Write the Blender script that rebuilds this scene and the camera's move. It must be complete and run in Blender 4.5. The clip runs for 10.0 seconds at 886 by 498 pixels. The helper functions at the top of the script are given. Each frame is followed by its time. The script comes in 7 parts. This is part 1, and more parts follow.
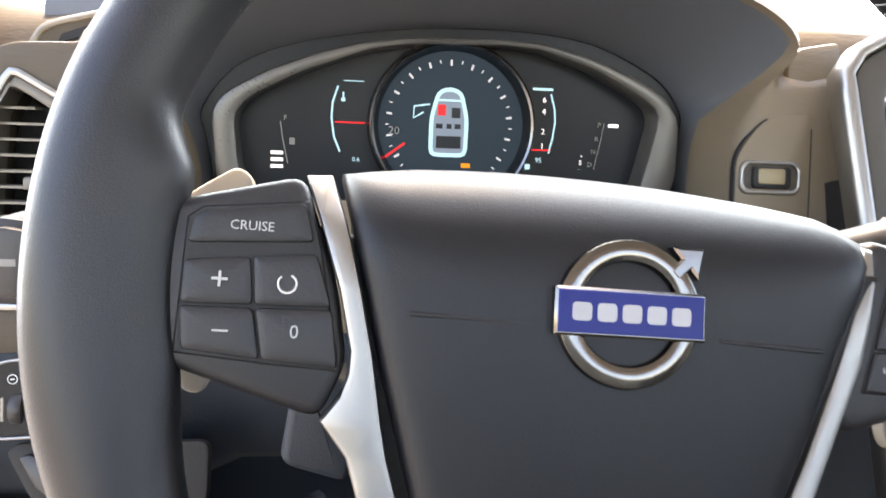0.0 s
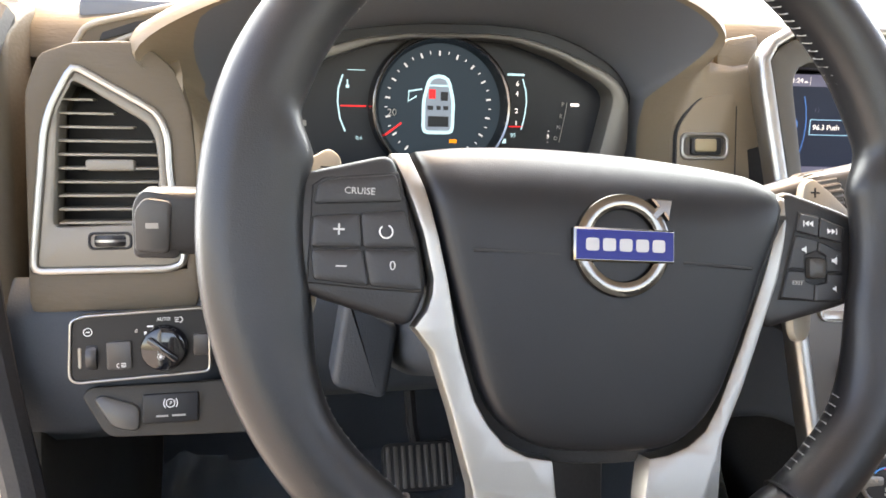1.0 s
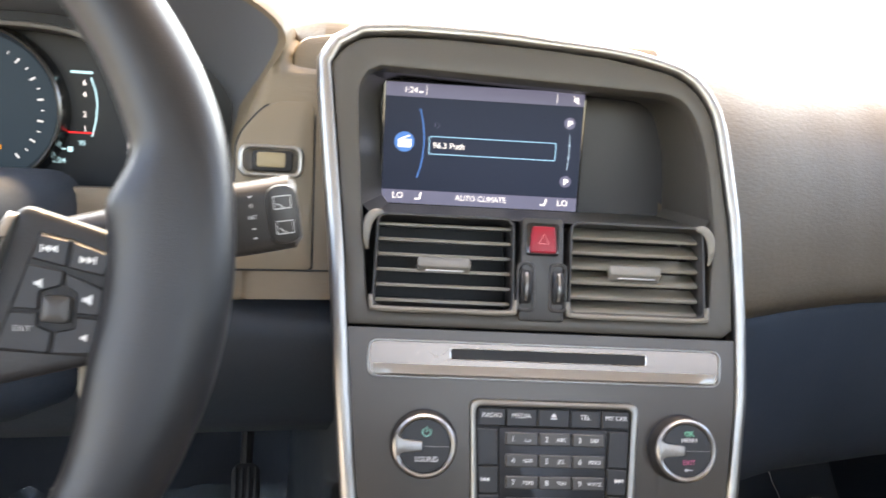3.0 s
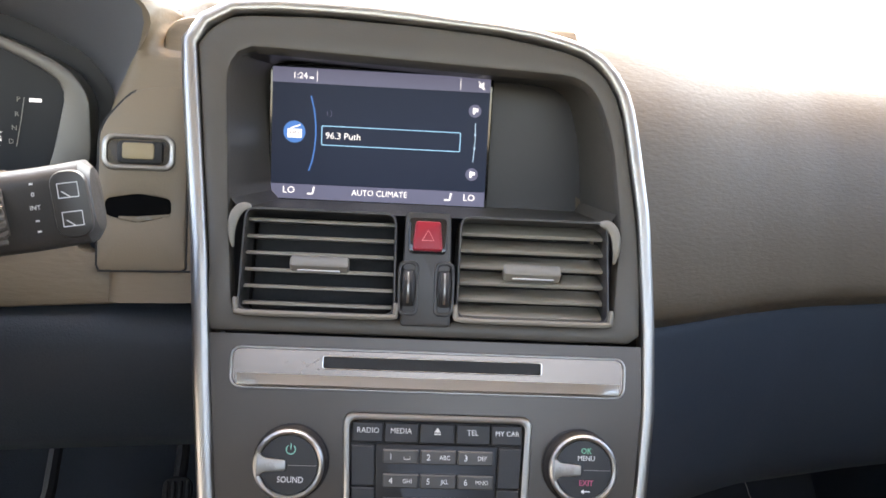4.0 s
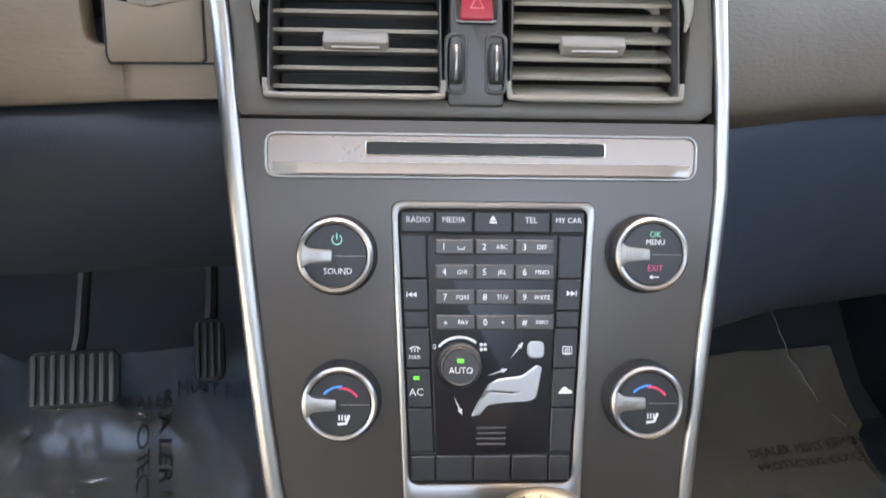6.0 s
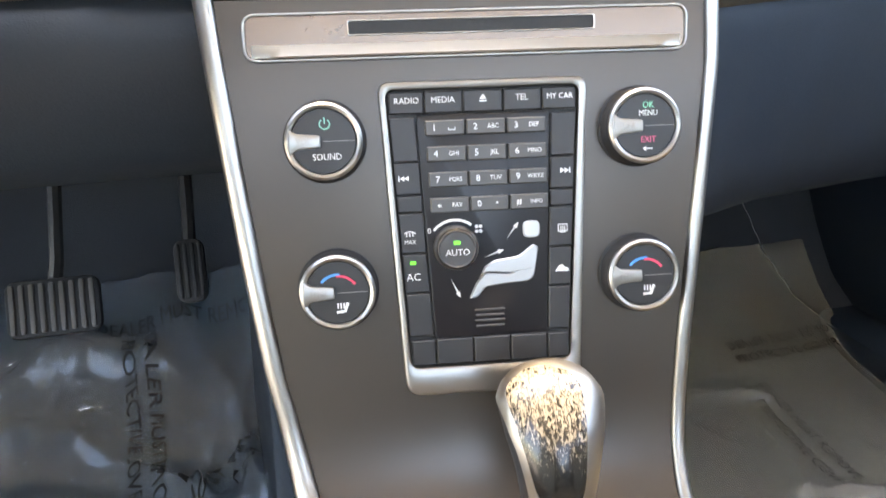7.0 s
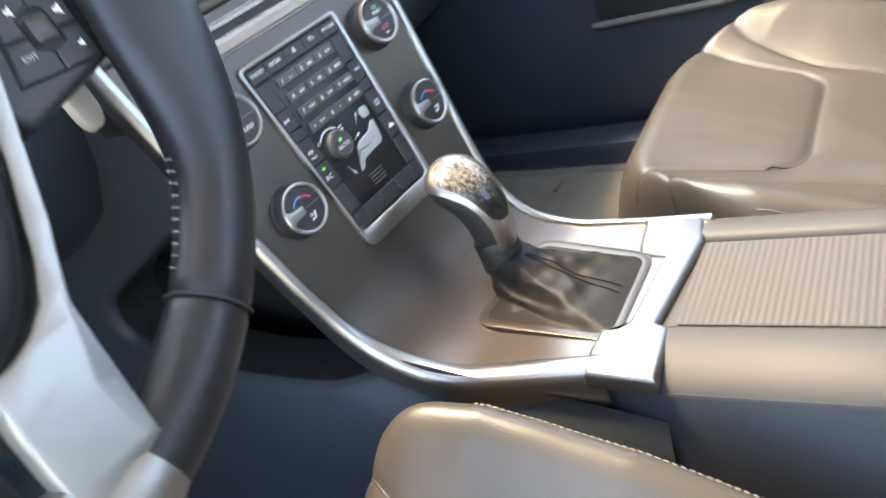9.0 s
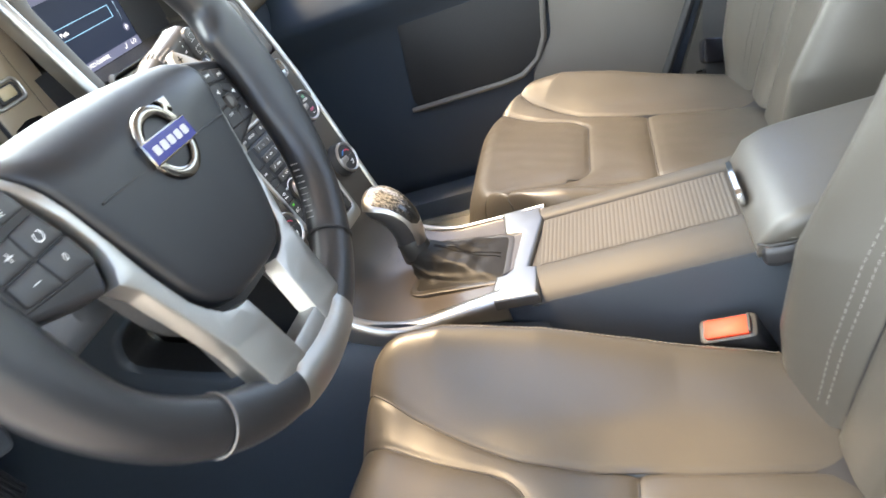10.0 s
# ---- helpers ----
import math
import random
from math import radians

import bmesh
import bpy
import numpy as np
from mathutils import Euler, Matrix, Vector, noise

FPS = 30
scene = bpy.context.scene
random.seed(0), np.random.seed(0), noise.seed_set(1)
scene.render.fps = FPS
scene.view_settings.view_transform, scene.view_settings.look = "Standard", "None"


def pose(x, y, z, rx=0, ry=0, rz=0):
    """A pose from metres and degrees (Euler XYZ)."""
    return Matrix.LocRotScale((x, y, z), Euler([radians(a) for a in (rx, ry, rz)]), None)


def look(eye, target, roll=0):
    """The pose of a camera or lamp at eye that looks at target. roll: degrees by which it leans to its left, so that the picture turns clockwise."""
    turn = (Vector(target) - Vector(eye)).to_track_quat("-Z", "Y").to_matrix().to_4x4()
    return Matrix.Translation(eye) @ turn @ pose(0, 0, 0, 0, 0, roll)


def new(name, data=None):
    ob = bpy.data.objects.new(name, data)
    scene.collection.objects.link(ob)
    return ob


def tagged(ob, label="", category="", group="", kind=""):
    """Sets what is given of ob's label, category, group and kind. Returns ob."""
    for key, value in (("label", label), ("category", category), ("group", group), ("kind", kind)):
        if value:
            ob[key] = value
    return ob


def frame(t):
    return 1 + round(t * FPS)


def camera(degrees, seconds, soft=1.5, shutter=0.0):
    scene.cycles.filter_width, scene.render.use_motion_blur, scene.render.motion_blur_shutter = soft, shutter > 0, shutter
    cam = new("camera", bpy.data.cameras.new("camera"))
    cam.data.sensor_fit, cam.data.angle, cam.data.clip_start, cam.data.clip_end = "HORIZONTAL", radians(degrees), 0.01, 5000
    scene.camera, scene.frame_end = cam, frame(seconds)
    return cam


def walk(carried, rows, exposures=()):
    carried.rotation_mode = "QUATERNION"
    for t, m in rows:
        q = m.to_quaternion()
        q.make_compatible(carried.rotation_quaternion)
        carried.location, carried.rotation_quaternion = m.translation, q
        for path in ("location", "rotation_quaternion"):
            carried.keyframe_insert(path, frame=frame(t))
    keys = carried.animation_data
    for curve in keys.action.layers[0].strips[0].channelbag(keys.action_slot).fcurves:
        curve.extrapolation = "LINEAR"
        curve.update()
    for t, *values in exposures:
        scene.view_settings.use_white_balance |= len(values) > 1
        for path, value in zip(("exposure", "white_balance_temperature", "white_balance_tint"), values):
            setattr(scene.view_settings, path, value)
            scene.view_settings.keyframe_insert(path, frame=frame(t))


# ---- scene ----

cam = camera(60.6, 10.0, 1.6, 0.3)
PATH = [
    (0, (-0.0827, 0.0177, 0.7378), (0.1550, 1.8203, 0.4508), 2.3),
    (0.5, (-0.1054, -0.0282, 0.7360), (0.2250, 1.7531, 0.4131), 1.8),
    (1, (-0.1493, -0.0728, 0.7443), (0.2509, 1.6897, 0.3965), 1.4),
    (1.2, (-0.154, -0.080, 0.747), (0.300, 1.829, 0.363), 1.4),
    (1.5, (-0.1300, -0.0804, 0.7452), (0.3121, 1.6703, 0.3901), 1.5),
    (2, (-0.0146, -0.0557, 0.7296), (0.4396, 1.6950, 0.3864), 2.0),
    (2.5, (0.1097, -0.0576, 0.7369), (0.5421, 1.7029, 0.4232), 2.8),
    (3, (0.2118, -0.0468, 0.7388), (0.6119, 1.7278, 0.4664), 3.3),
    (3.2, (0.2464, -0.0454, 0.7388), (0.6334, 1.7348, 0.4793), 3.4),
    (4.3, (0.3057, -0.0097, 0.7240), (0.6710, 1.7748, 0.4637), 2.6),
    (4.5, (0.3025, -0.0064, 0.7185), (0.6646, 1.7757, 0.4425), 2.2),
    (5, (0.2937, 0.0033, 0.7066), (0.6423, 1.7754, 0.3560), 1.4),
    (5.5, (0.2895, 0.0123, 0.6863), (0.6394, 1.7628, 0.2383), 1.2),
    (7, (0.2748, 0.0136, 0.6412), (0.6832, 1.6632, -0.0644), -1.0),
    (7.5, (0.2396, -0.0100, 0.6311), (0.7916, 1.5670, -0.1380), -1.9),
    (8, (0.1901, -0.0361, 0.6182), (0.8790, 1.4358, -0.2456), -5.5),
    (8.3, (0.135, -0.033, 0.631), (1.070, 1.432, -0.357), -9.4),
    (8.5, (0.0899, -0.0286, 0.6330), (1.0522, 1.2509, -0.2732), -13.7),
    (8.8, (0.009, -0.024, 0.654), (1.218, 1.219, -0.342), -20.2),
    (9, (-0.0507, -0.0234, 0.6836), (1.1887, 0.9998, -0.2125), -23.6),
    (9.5, (-0.2112, -0.0143, 0.7572), (1.2236, 0.6922, -0.1518), -25.9),
    (10, (-0.3723, -0.0274, 0.7838), (1.1483, 0.5370, -0.0837), -23.6),
]
walk(cam, [(t, look(eye, target, roll)) for t, eye, target, roll in PATH],
     [(0, 3.14, 7900, 20), (1, 3.32, 8500, 20), (2.5, 3.57, 8400, 19), (3.2, 3.40, 8100, 19), (4.5, 3.14, 7800, 19), (5.5, 3.49, 7600, 18), (7, 4.14, 8200, 15), (8, 4.00, 7450, 11), (8.5, 3.82, 6700, 11), (9, 3.66, 7000, 12), (9.5, 3.60, 7350, 13), (10, 3.60, 7700, 14)])

# ---- daylight ----
world = bpy.data.worlds.new("sky")
scene.world = world
world.use_nodes = True
wn = world.node_tree.nodes
sky = wn.new("ShaderNodeTexSky")
sky.sky_type, sky.sun_disc = "NISHITA", False
sky.sun_elevation, sky.sun_rotation = radians(71), radians(5)
wn["Background"].inputs["Strength"].default_value = 0.14
world.node_tree.links.new(sky.outputs[0], wn["Background"].inputs["Color"])
sun = new("sun", bpy.data.lights.new("sun", "SUN"))
sun.data.energy, sun.data.angle, sun.data.color = 1.4, radians(10), (1.0, 0.80, 0.52)
sun.matrix_world = look((0.12, 1.35, 4.0), (0, 0, 0))


# ---- materials ----
def material(name, colour, rough=0.5, metal=0.0, grain=0.0, grain_size=400.0, var=0.12, var_size=6.0, rough_var=0.1,
             stretch=None, coat=0.0, spec=0.5, voronoi=False, wave=0.0):
    """Principled surface with patches of tone, uneven gloss and fine relief in object space (metres)."""
    m = bpy.data.materials.new(name)
    m.use_nodes = True
    n, l = m.node_tree.nodes, m.node_tree.links
    b = n["Principled BSDF"]
    b.inputs["Metallic"].default_value = metal
    b.inputs["Coat Weight"].default_value = coat
    b.inputs["Specular IOR Level"].default_value = spec
    co = n.new("ShaderNodeTexCoord")
    mp = n.new("ShaderNodeMapping")
    l.new(co.outputs["Object"], mp.inputs["Vector"])
    if stretch:
        mp.inputs["Scale"].default_value = stretch
    big = n.new("ShaderNodeTexNoise")
    big.inputs["Scale"].default_value, big.inputs["Detail"].default_value = var_size, 5
    l.new(co.outputs["Object"], big.inputs["Vector"])
    fine = n.new("ShaderNodeTexNoise")
    fine.inputs["Scale"].default_value, fine.inputs["Detail"].default_value = grain_size, 3
    l.new(mp.outputs["Vector"], fine.inputs["Vector"])
    mix = n.new("ShaderNodeMix")
    mix.data_type = "RGBA"
    mix.inputs["A"].default_value = (*[c * (1 - var) for c in colour], 1)
    mix.inputs["B"].default_value = (*[c * (1 + var) for c in colour], 1)
    l.new(big.outputs["Fac"], mix.inputs["Factor"])
    l.new(mix.outputs["Result"], b.inputs["Base Color"])
    rr = n.new("ShaderNodeMapRange")
    rr.inputs["From Min"].default_value, rr.inputs["From Max"].default_value = 0.3, 0.7
    rr.inputs["To Min"].default_value, rr.inputs["To Max"].default_value = max(0.02, rough - rough_var), min(1, rough + rough_var)
    two = n.new("ShaderNodeMath")
    two.operation = "MULTIPLY_ADD"
    two.inputs[1].default_value = 0.5
    l.new(fine.outputs["Fac"], two.inputs[0])
    half = n.new("ShaderNodeMath")
    half.operation = "MULTIPLY"
    half.inputs[1].default_value = 0.5
    l.new(big.outputs["Fac"], half.inputs[0])
    l.new(half.outputs[0], two.inputs[2])
    l.new(two.outputs[0], rr.inputs["Value"])
    l.new(rr.outputs[0], b.inputs["Roughness"])
    if grain:
        source = fine.outputs["Fac"]
        if voronoi:
            v = n.new("ShaderNodeTexVoronoi")
            v.inputs["Scale"].default_value = grain_size
            l.new(mp.outputs["Vector"], v.inputs["Vector"])
            source = v.outputs["Distance"]
        bump = n.new("ShaderNodeBump")
        bump.inputs["Strength"].default_value, bump.inputs["Distance"].default_value = grain, 0.0006
        l.new(source, bump.inputs["Height"])
        if wave:
            soft = n.new("ShaderNodeBump")
            soft.inputs["Strength"].default_value, soft.inputs["Distance"].default_value = wave, 0.004
            w2 = n.new("ShaderNodeTexNoise")
            w2.inputs["Scale"].default_value, w2.inputs["Detail"].default_value = 22, 2
            l.new(co.outputs["Object"], w2.inputs["Vector"])
            l.new(w2.outputs["Fac"], soft.inputs["Height"])
            l.new(soft.outputs[0], bump.inputs["Normal"])
        l.new(bump.outputs[0], b.inputs["Normal"])
    return m


def glow(name, colour, strength):
    m = bpy.data.materials.new(name)
    m.use_nodes = True
    b = m.node_tree.nodes["Principled BSDF"]
    b.inputs["Base Color"].default_value = (*[c * 0.2 for c in colour], 1)
    b.inputs["Emission Color"].default_value = (*colour, 1)
    b.inputs["Emission Strength"].default_value = strength * 0.42
    b.inputs["Roughness"].default_value = 0.4
    b.inputs["Specular IOR Level"].default_value = 0.12
    return m


def clear(name, tint, rough=0.05, haze=0.0, cloud=(0.62, 0.60, 0.54)):
    """Clear film or pane: mostly see-through, with a real gloss."""
    m = bpy.data.materials.new(name)
    m.use_nodes = True
    n, l = m.node_tree.nodes, m.node_tree.links
    n.remove(n["Principled BSDF"])
    t, g, x, f = (n.new("ShaderNode" + k) for k in ("BsdfTransparent", "BsdfGlossy", "MixShader", "Fresnel"))
    t.inputs["Color"].default_value = (*tint, 1)
    g.inputs["Roughness"].default_value = rough
    f.inputs["IOR"].default_value = 1.5
    l.new(f.outputs[0], x.inputs[0])
    hazy, d = n.new("ShaderNodeMixShader"), n.new("ShaderNodeBsdfDiffuse")
    hazy.inputs[0].default_value = haze
    d.inputs["Color"].default_value = (*cloud, 1)
    l.new(t.outputs[0], hazy.inputs[1])
    l.new(d.outputs[0], hazy.inputs[2])
    l.new(hazy.outputs[0], x.inputs[1])
    l.new(g.outputs[0], x.inputs[2])
    l.new(x.outputs[0], n["Material Output"].inputs["Surface"])
    return m


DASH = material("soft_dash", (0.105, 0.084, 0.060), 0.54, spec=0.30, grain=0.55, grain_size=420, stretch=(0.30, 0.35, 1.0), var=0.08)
# Blue in the four lower plastics paints in the cool footwell haze
DASH_LOW = material("lower_dash", (0.027, 0.035, 0.045), 0.6, grain=0.4, grain_size=700, var=0.08)
KNEE = material("knee_plastic", (0.021, 0.030, 0.041), 0.6, grain=0.4, grain_size=700, var=0.08)
GLOVE = material("glovebox_plastic", (0.027, 0.040, 0.058), 0.6, grain=0.4, grain_size=700, var=0.08)
DOORTRIM = material("door_trim", (0.023, 0.034, 0.048), 0.55, grain=0.3, grain_size=700)
# Paler tan copy of the dash, with the driver's-side light painted in
DASH_LIT = material("driver_dash_lit", (0.215, 0.168, 0.115), 0.50, grain=0.5, grain_size=420, stretch=(0.30, 0.35, 1.0), var=0.08)
BEZEL = material("matt_black", (0.046, 0.043, 0.041), 0.36, grain=0.15, grain_size=900)
PLASTIC = material("dark_plastic", (0.020, 0.020, 0.022), 0.42, grain=0.2, grain_size=900)
GREY = material("grey_plastic", (0.11, 0.10, 0.09), 0.45, grain=0.15, grain_size=900)
GLOSS = material("piano_black", (0.006, 0.006, 0.008), 0.08, rough_var=0.04, coat=0.5)
LEATHER = material("seat_leather", (0.046, 0.041, 0.034), 0.44, grain=0.16, grain_size=900, voronoi=True, var=0.12, wave=0.10, spec=0.5, coat=0.03)
RIM = material("rim_leather", (0.0125, 0.0130, 0.0150), 0.36, grain=0.12, grain_size=1500, voronoi=True, var=0.2, rough_var=0.08)
PAD = material("hub_pad", (0.0095, 0.0105, 0.0130), 0.42, spec=0.40, grain=0.10, grain_size=1600, voronoi=True)
SILVER = material("satin_silver", (0.40, 0.39, 0.37), 0.34, metal=1.0, grain=0.06, grain_size=1500, rough_var=0.06)
TRIM = material("spoke_silver", (0.37, 0.36, 0.34), 0.40, metal=1.0, grain=0.05, grain_size=1500, rough_var=0.06)
# Strip silver darkened by colour to hold back strong light on the end block
SILVER_DIM = material("end_silver_dim", (0.215, 0.212, 0.208), 0.40, metal=1.0, grain=0.05, grain_size=1500, rough_var=0.06)
CHROME = material("chrome", (0.62, 0.60, 0.58), 0.09, metal=1.0, rough_var=0.03)
BRUSHED = material("brushed_metal", (0.086, 0.074, 0.0645), 0.30, metal=0.55, grain=0.0, grain_size=900, stretch=(0.03, 1.4, 1.4), rough_var=0.03, var=0.05)
STITCH = material("stitching", (0.16, 0.155, 0.14), 0.8)
THREAD = material("rim_thread", (0.30, 0.30, 0.29), 0.7)
THREAD_DARK = material("dark_thread", (0.07, 0.068, 0.062), 0.75)
WHITE = material("print_white", (0.75, 0.75, 0.74), 0.6)
DIMPRINT = material("print_grey", (0.30, 0.29, 0.27), 0.6)
TAN = material("pale_plastic", (0.36, 0.32, 0.26), 0.4, grain=0.1, grain_size=900)
# Bluish tone carries the same painted haze down to the carpet
CARPET = material("carpet", (0.040, 0.047, 0.055), 0.95, grain=1.0, grain_size=600, var=0.3)
# Bluish cloud paints a veil of glare into the driver's film
FILM = clear("veiled_film", (0.92, 0.94, 0.95), 0.05, 0.17, (0.46, 0.54, 0.60))
# Same film clouded further, to paint in the passenger side's brighter light
CLOUDY_LIT = clear("cloudy_lit_film", (0.86, 0.84, 0.76), 0.20, 0.40, (0.44, 0.42, 0.34))
GLASS = clear("glass", (0.95, 0.97, 0.96), 0.01)
RUBBER = material("rubber", (0.015, 0.015, 0.016), 0.6, grain=0.3)
HEADLINER = material("headliner", (0.55, 0.52, 0.47), 0.9, grain=0.3)
PAVING = material("outside_paving", (0.30, 0.275, 0.25), 0.9, grain=0.5, var=0.15, var_size=1.2)
RED = material("red_button", (0.30, 0.006, 0.02), 0.35)
ORANGE = material("orange_release", (0.46, 0.032, 0.008), 0.42, spec=0.25)
BLUE = material("blue_enamel", (0.006, 0.011, 0.15), 0.22, spec=0.22)


# ---- mesh helpers ----
def part(name, bm, mat, parent=None, label="", smooth=True, m=None, angle=35, turn=True):
    if turn:
        bmesh.ops.recalc_face_normals(bm, faces=bm.faces)
    me = bpy.data.meshes.new(name)
    bm.to_mesh(me)
    bm.free()
    me.materials.append(mat)
    if smooth:
        me.shade_smooth()
        me.set_sharp_from_angle(angle=radians(angle))
    ob = new(name, me)
    ob.parent = parent
    if m is not None:
        ob.matrix_basis = m
    if label:
        ob["label"] = label
    return ob


def thing(name, label, category, m=None, group="", kind=""):
    e = new(name)
    e.empty_display_size = 0.05
    if m is not None:
        e.matrix_basis = m
    return tagged(e, label, category, group, kind)


def at(x, y, z=0.0):
    return Matrix.Translation((x, y, z))


def grid(bm, rows, close_u=False, close_v=False, cap=False):
    vs = [[bm.verts.new(p) for p in r] for r in rows]
    nr, nc = len(vs), len(vs[0])
    for i in range(nr if close_v else nr - 1):
        for j in range(nc if close_u else nc - 1):
            a, b, c, d = vs[i][j], vs[i][(j + 1) % nc], vs[(i + 1) % nr][(j + 1) % nc], vs[(i + 1) % nr][j]
            bm.faces.new((a, b, c, d))
    if cap:
        bm.faces.new(vs[0])
        bm.faces.new(vs[-1])
    return vs


def facing(bm, d):
    """Turn the sheet's faces to look along d."""
    bm.normal_update()
    total = Vector((0, 0, 0))
    for f in bm.faces:
        total += f.normal * f.calc_area()
    if total.dot(Vector(d)) < 0:
        bmesh.ops.reverse_faces(bm, faces=bm.faces[:])


def offset(poly, d):
    """The closed outline moved inward by d (counter-clockwise outline)."""
    out, n = [], len(poly)
    for i in range(n):
        p, a, b = Vector(poly[i]), Vector(poly[i - 1]), Vector(poly[(i + 1) % n])
        u, v = (p - a), (b - p)
        if u.length < 1e-7 or v.length < 1e-7:
            u = v = (b - a)
        u, v = u.normalized(), v.normalized()
        nu, nv = Vector((-u.y, u.x)), Vector((-v.y, v.x))
        k = nu + nv
        k = k / max(0.35, k.length_squared / 2) if k.length > 1e-6 else nu
        out.append((p.x + k.x * d, p.y + k.y * d))
    return out


def rrect(w, h, r, n=5, cx=0.0, cy=0.0):
    r = min(r, w / 2 - 1e-5, h / 2 - 1e-5)
    pts = []
    for k, (sx, sy) in enumerate(((1, 1), (-1, 1), (-1, -1), (1, -1))):
        for i in range(n + 1):
            a = radians(90 * k + 90 * i / n)
            pts.append((cx + sx * (w / 2 - r) + r * math.cos(a), cy + sy * (h / 2 - r) + r * math.sin(a)))
    return pts


def rounded(poly, r, n=4):
    """A counter-clockwise polygon with its corners rounded; r is one radius or one per corner."""
    out, k = [], len(poly)
    for i in range(k):
        p, a, b = Vector(poly[i]), Vector(poly[i - 1]), Vector(poly[(i + 1) % k])
        ri = r[i] if isinstance(r, (list, tuple)) else r
        u, v = (a - p), (b - p)
        t = min(ri, u.length * 0.45, v.length * 0.45)
        p0, p2 = p + u.normalized() * t, p + v.normalized() * t
        for j in range(n + 1):
            s = j / n
            q = p0 * (1 - s) ** 2 + p * 2 * s * (1 - s) + p2 * s * s
            out.append((q.x, q.y))
    return out


def slab(bm, poly, z0, z1, bev=0.001, steps=2, dome=0.0, m=None):
    """A plate of outline poly from z0 to z1, with a rounded front edge."""
    M = m or Matrix.Identity(4)
    rings = [[(x, y, z0) for x, y in poly]]
    for i in range(steps + 1):
        a = i / steps * math.pi / 2
        rings.append([(x, y, z1 - bev + bev * math.sin(a)) for x, y in offset(poly, bev * (1 - math.cos(a)))])
    vs = grid(bm, [[M @ Vector(p) for p in r] for r in rings], close_u=True)
    bm.faces.new(vs[0])
    if dome:
        last = rings[-1]
        cx, cy = sum(p[0] for p in last) / len(last), sum(p[1] for p in last) / len(last)
        more = []
        for k, h in ((0.8, 0.45), (0.5, 0.8), (0.2, 0.97)):
            more.append([(cx + (p[0] - cx) * k, cy + (p[1] - cy) * k, z1 + dome * h) for p in last])
        prev = vs[-1]
        for r in more:
            cur = [bm.verts.new(M @ Vector(p)) for p in r]
            for j in range(len(cur)):
                bm.faces.new((prev[j], prev[(j + 1) % len(cur)], cur[(j + 1) % len(cur)], cur[j]))
            prev = cur
        bm.faces.new(prev)
    else:
        bm.faces.new(vs[-1])
    return bm


def ring(bm, outer, inner, z0, z1, bev=0.001, m=None, zi=None):
    """A frame between two outlines with as many points each."""
    M = m or Matrix.Identity(4)
    zi = z0 if zi is None else zi
    b2 = bev * 0.3
    rows = [[(x, y, z0) for x, y in outer], [(x, y, z1 - bev) for x, y in outer],
            [(x, y, z1 - b2) for x, y in offset(outer, b2)], [(x, y, z1) for x, y in offset(outer, bev)],
            [(x, y, z1) for x, y in offset(inner, -bev)], [(x, y, z1 - b2) for x, y in offset(inner, -b2)],
            [(x, y, z1 - bev) for x, y in inner], [(x, y, zi) for x, y in inner]]
    grid(bm, [[M @ Vector(p) for p in r] for r in rows], close_u=True, close_v=(zi == z0))
    return bm


def lathe(bm, prof, n=32, m=None, cap=True):
    M = m or Matrix.Identity(4)
    rows = [[M @ Vector((r * math.cos(2 * math.pi * i / n), r * math.sin(2 * math.pi * i / n), z)) for i in range(n)] for r, z in prof]
    vs = grid(bm, rows, close_u=True)
    if cap:
        bm.faces.new(vs[0])
        bm.faces.new(vs[-1])
    return bm


def tube(bm, pts, rad, n=8, closed=False, squash=1.0, up=None):
    """A round bar along a line of points; rad is one number or one per point."""
    pts = [Vector(p) for p in pts]
    k = len(pts)
    rows, side = [], None
    for i, p in enumerate(pts):
        a, b = (pts[i - 1], pts[(i + 1) % k]) if closed else (pts[max(0, i - 1)], pts[min(k - 1, i + 1)])
        t = (b - a).normalized()
        if side is None:
            ref = Vector(up) if up else (Vector((0, 0, 1)) if abs(t.z) < 0.9 else Vector((1, 0, 0)))
            side = t.cross(ref).normalized()
        else:
            side = (side - t * side.dot(t)).normalized()
        other = side.cross(t)
        r = rad[i] if isinstance(rad, (list, tuple)) else rad
        rows.append([p + (side * math.cos(2 * math.pi * j / n) + other * math.sin(2 * math.pi * j / n) * squash) * r for j in range(n)])
    grid(bm, rows, close_u=True, close_v=closed, cap=not closed)
    return bm


def spline(pts, n=6):
    """Points of a smooth line through pts."""
    P = [Vector(p) for p in pts]
    out = []
    for i in range(len(P) - 1):
        a, b, c, d = P[max(0, i - 1)], P[i], P[i + 1], P[min(len(P) - 1, i + 2)]
        for j in range(n):
            t = j / n
            out.append(0.5 * ((2 * b) + (c - a) * t + (2 * a - 5 * b + 4 * c - d) * t * t + (3 * b - a - 3 * c + d) * t ** 3))
    out.append(P[-1])
    return out


def curve1(knots, x):
    """Smooth value between knots (x, y)."""
    if x <= knots[0][0]:
        return knots[0][1]
    for (a, p), (b, q) in zip(knots, knots[1:]):
        if x <= b:
            t = (x - a) / (b - a)
            return p + (q - p) * t
    return knots[-1][1]


def box(bm, x0, x1, y0, y1, z0, z1, bev=0.003, m=None):
    slab(bm, rrect(x1 - x0, y1 - y0, bev * 1.5, 3, (x0 + x1) / 2, (y0 + y1) / 2), z0, z1, bev, 2, m=m)
    return bm


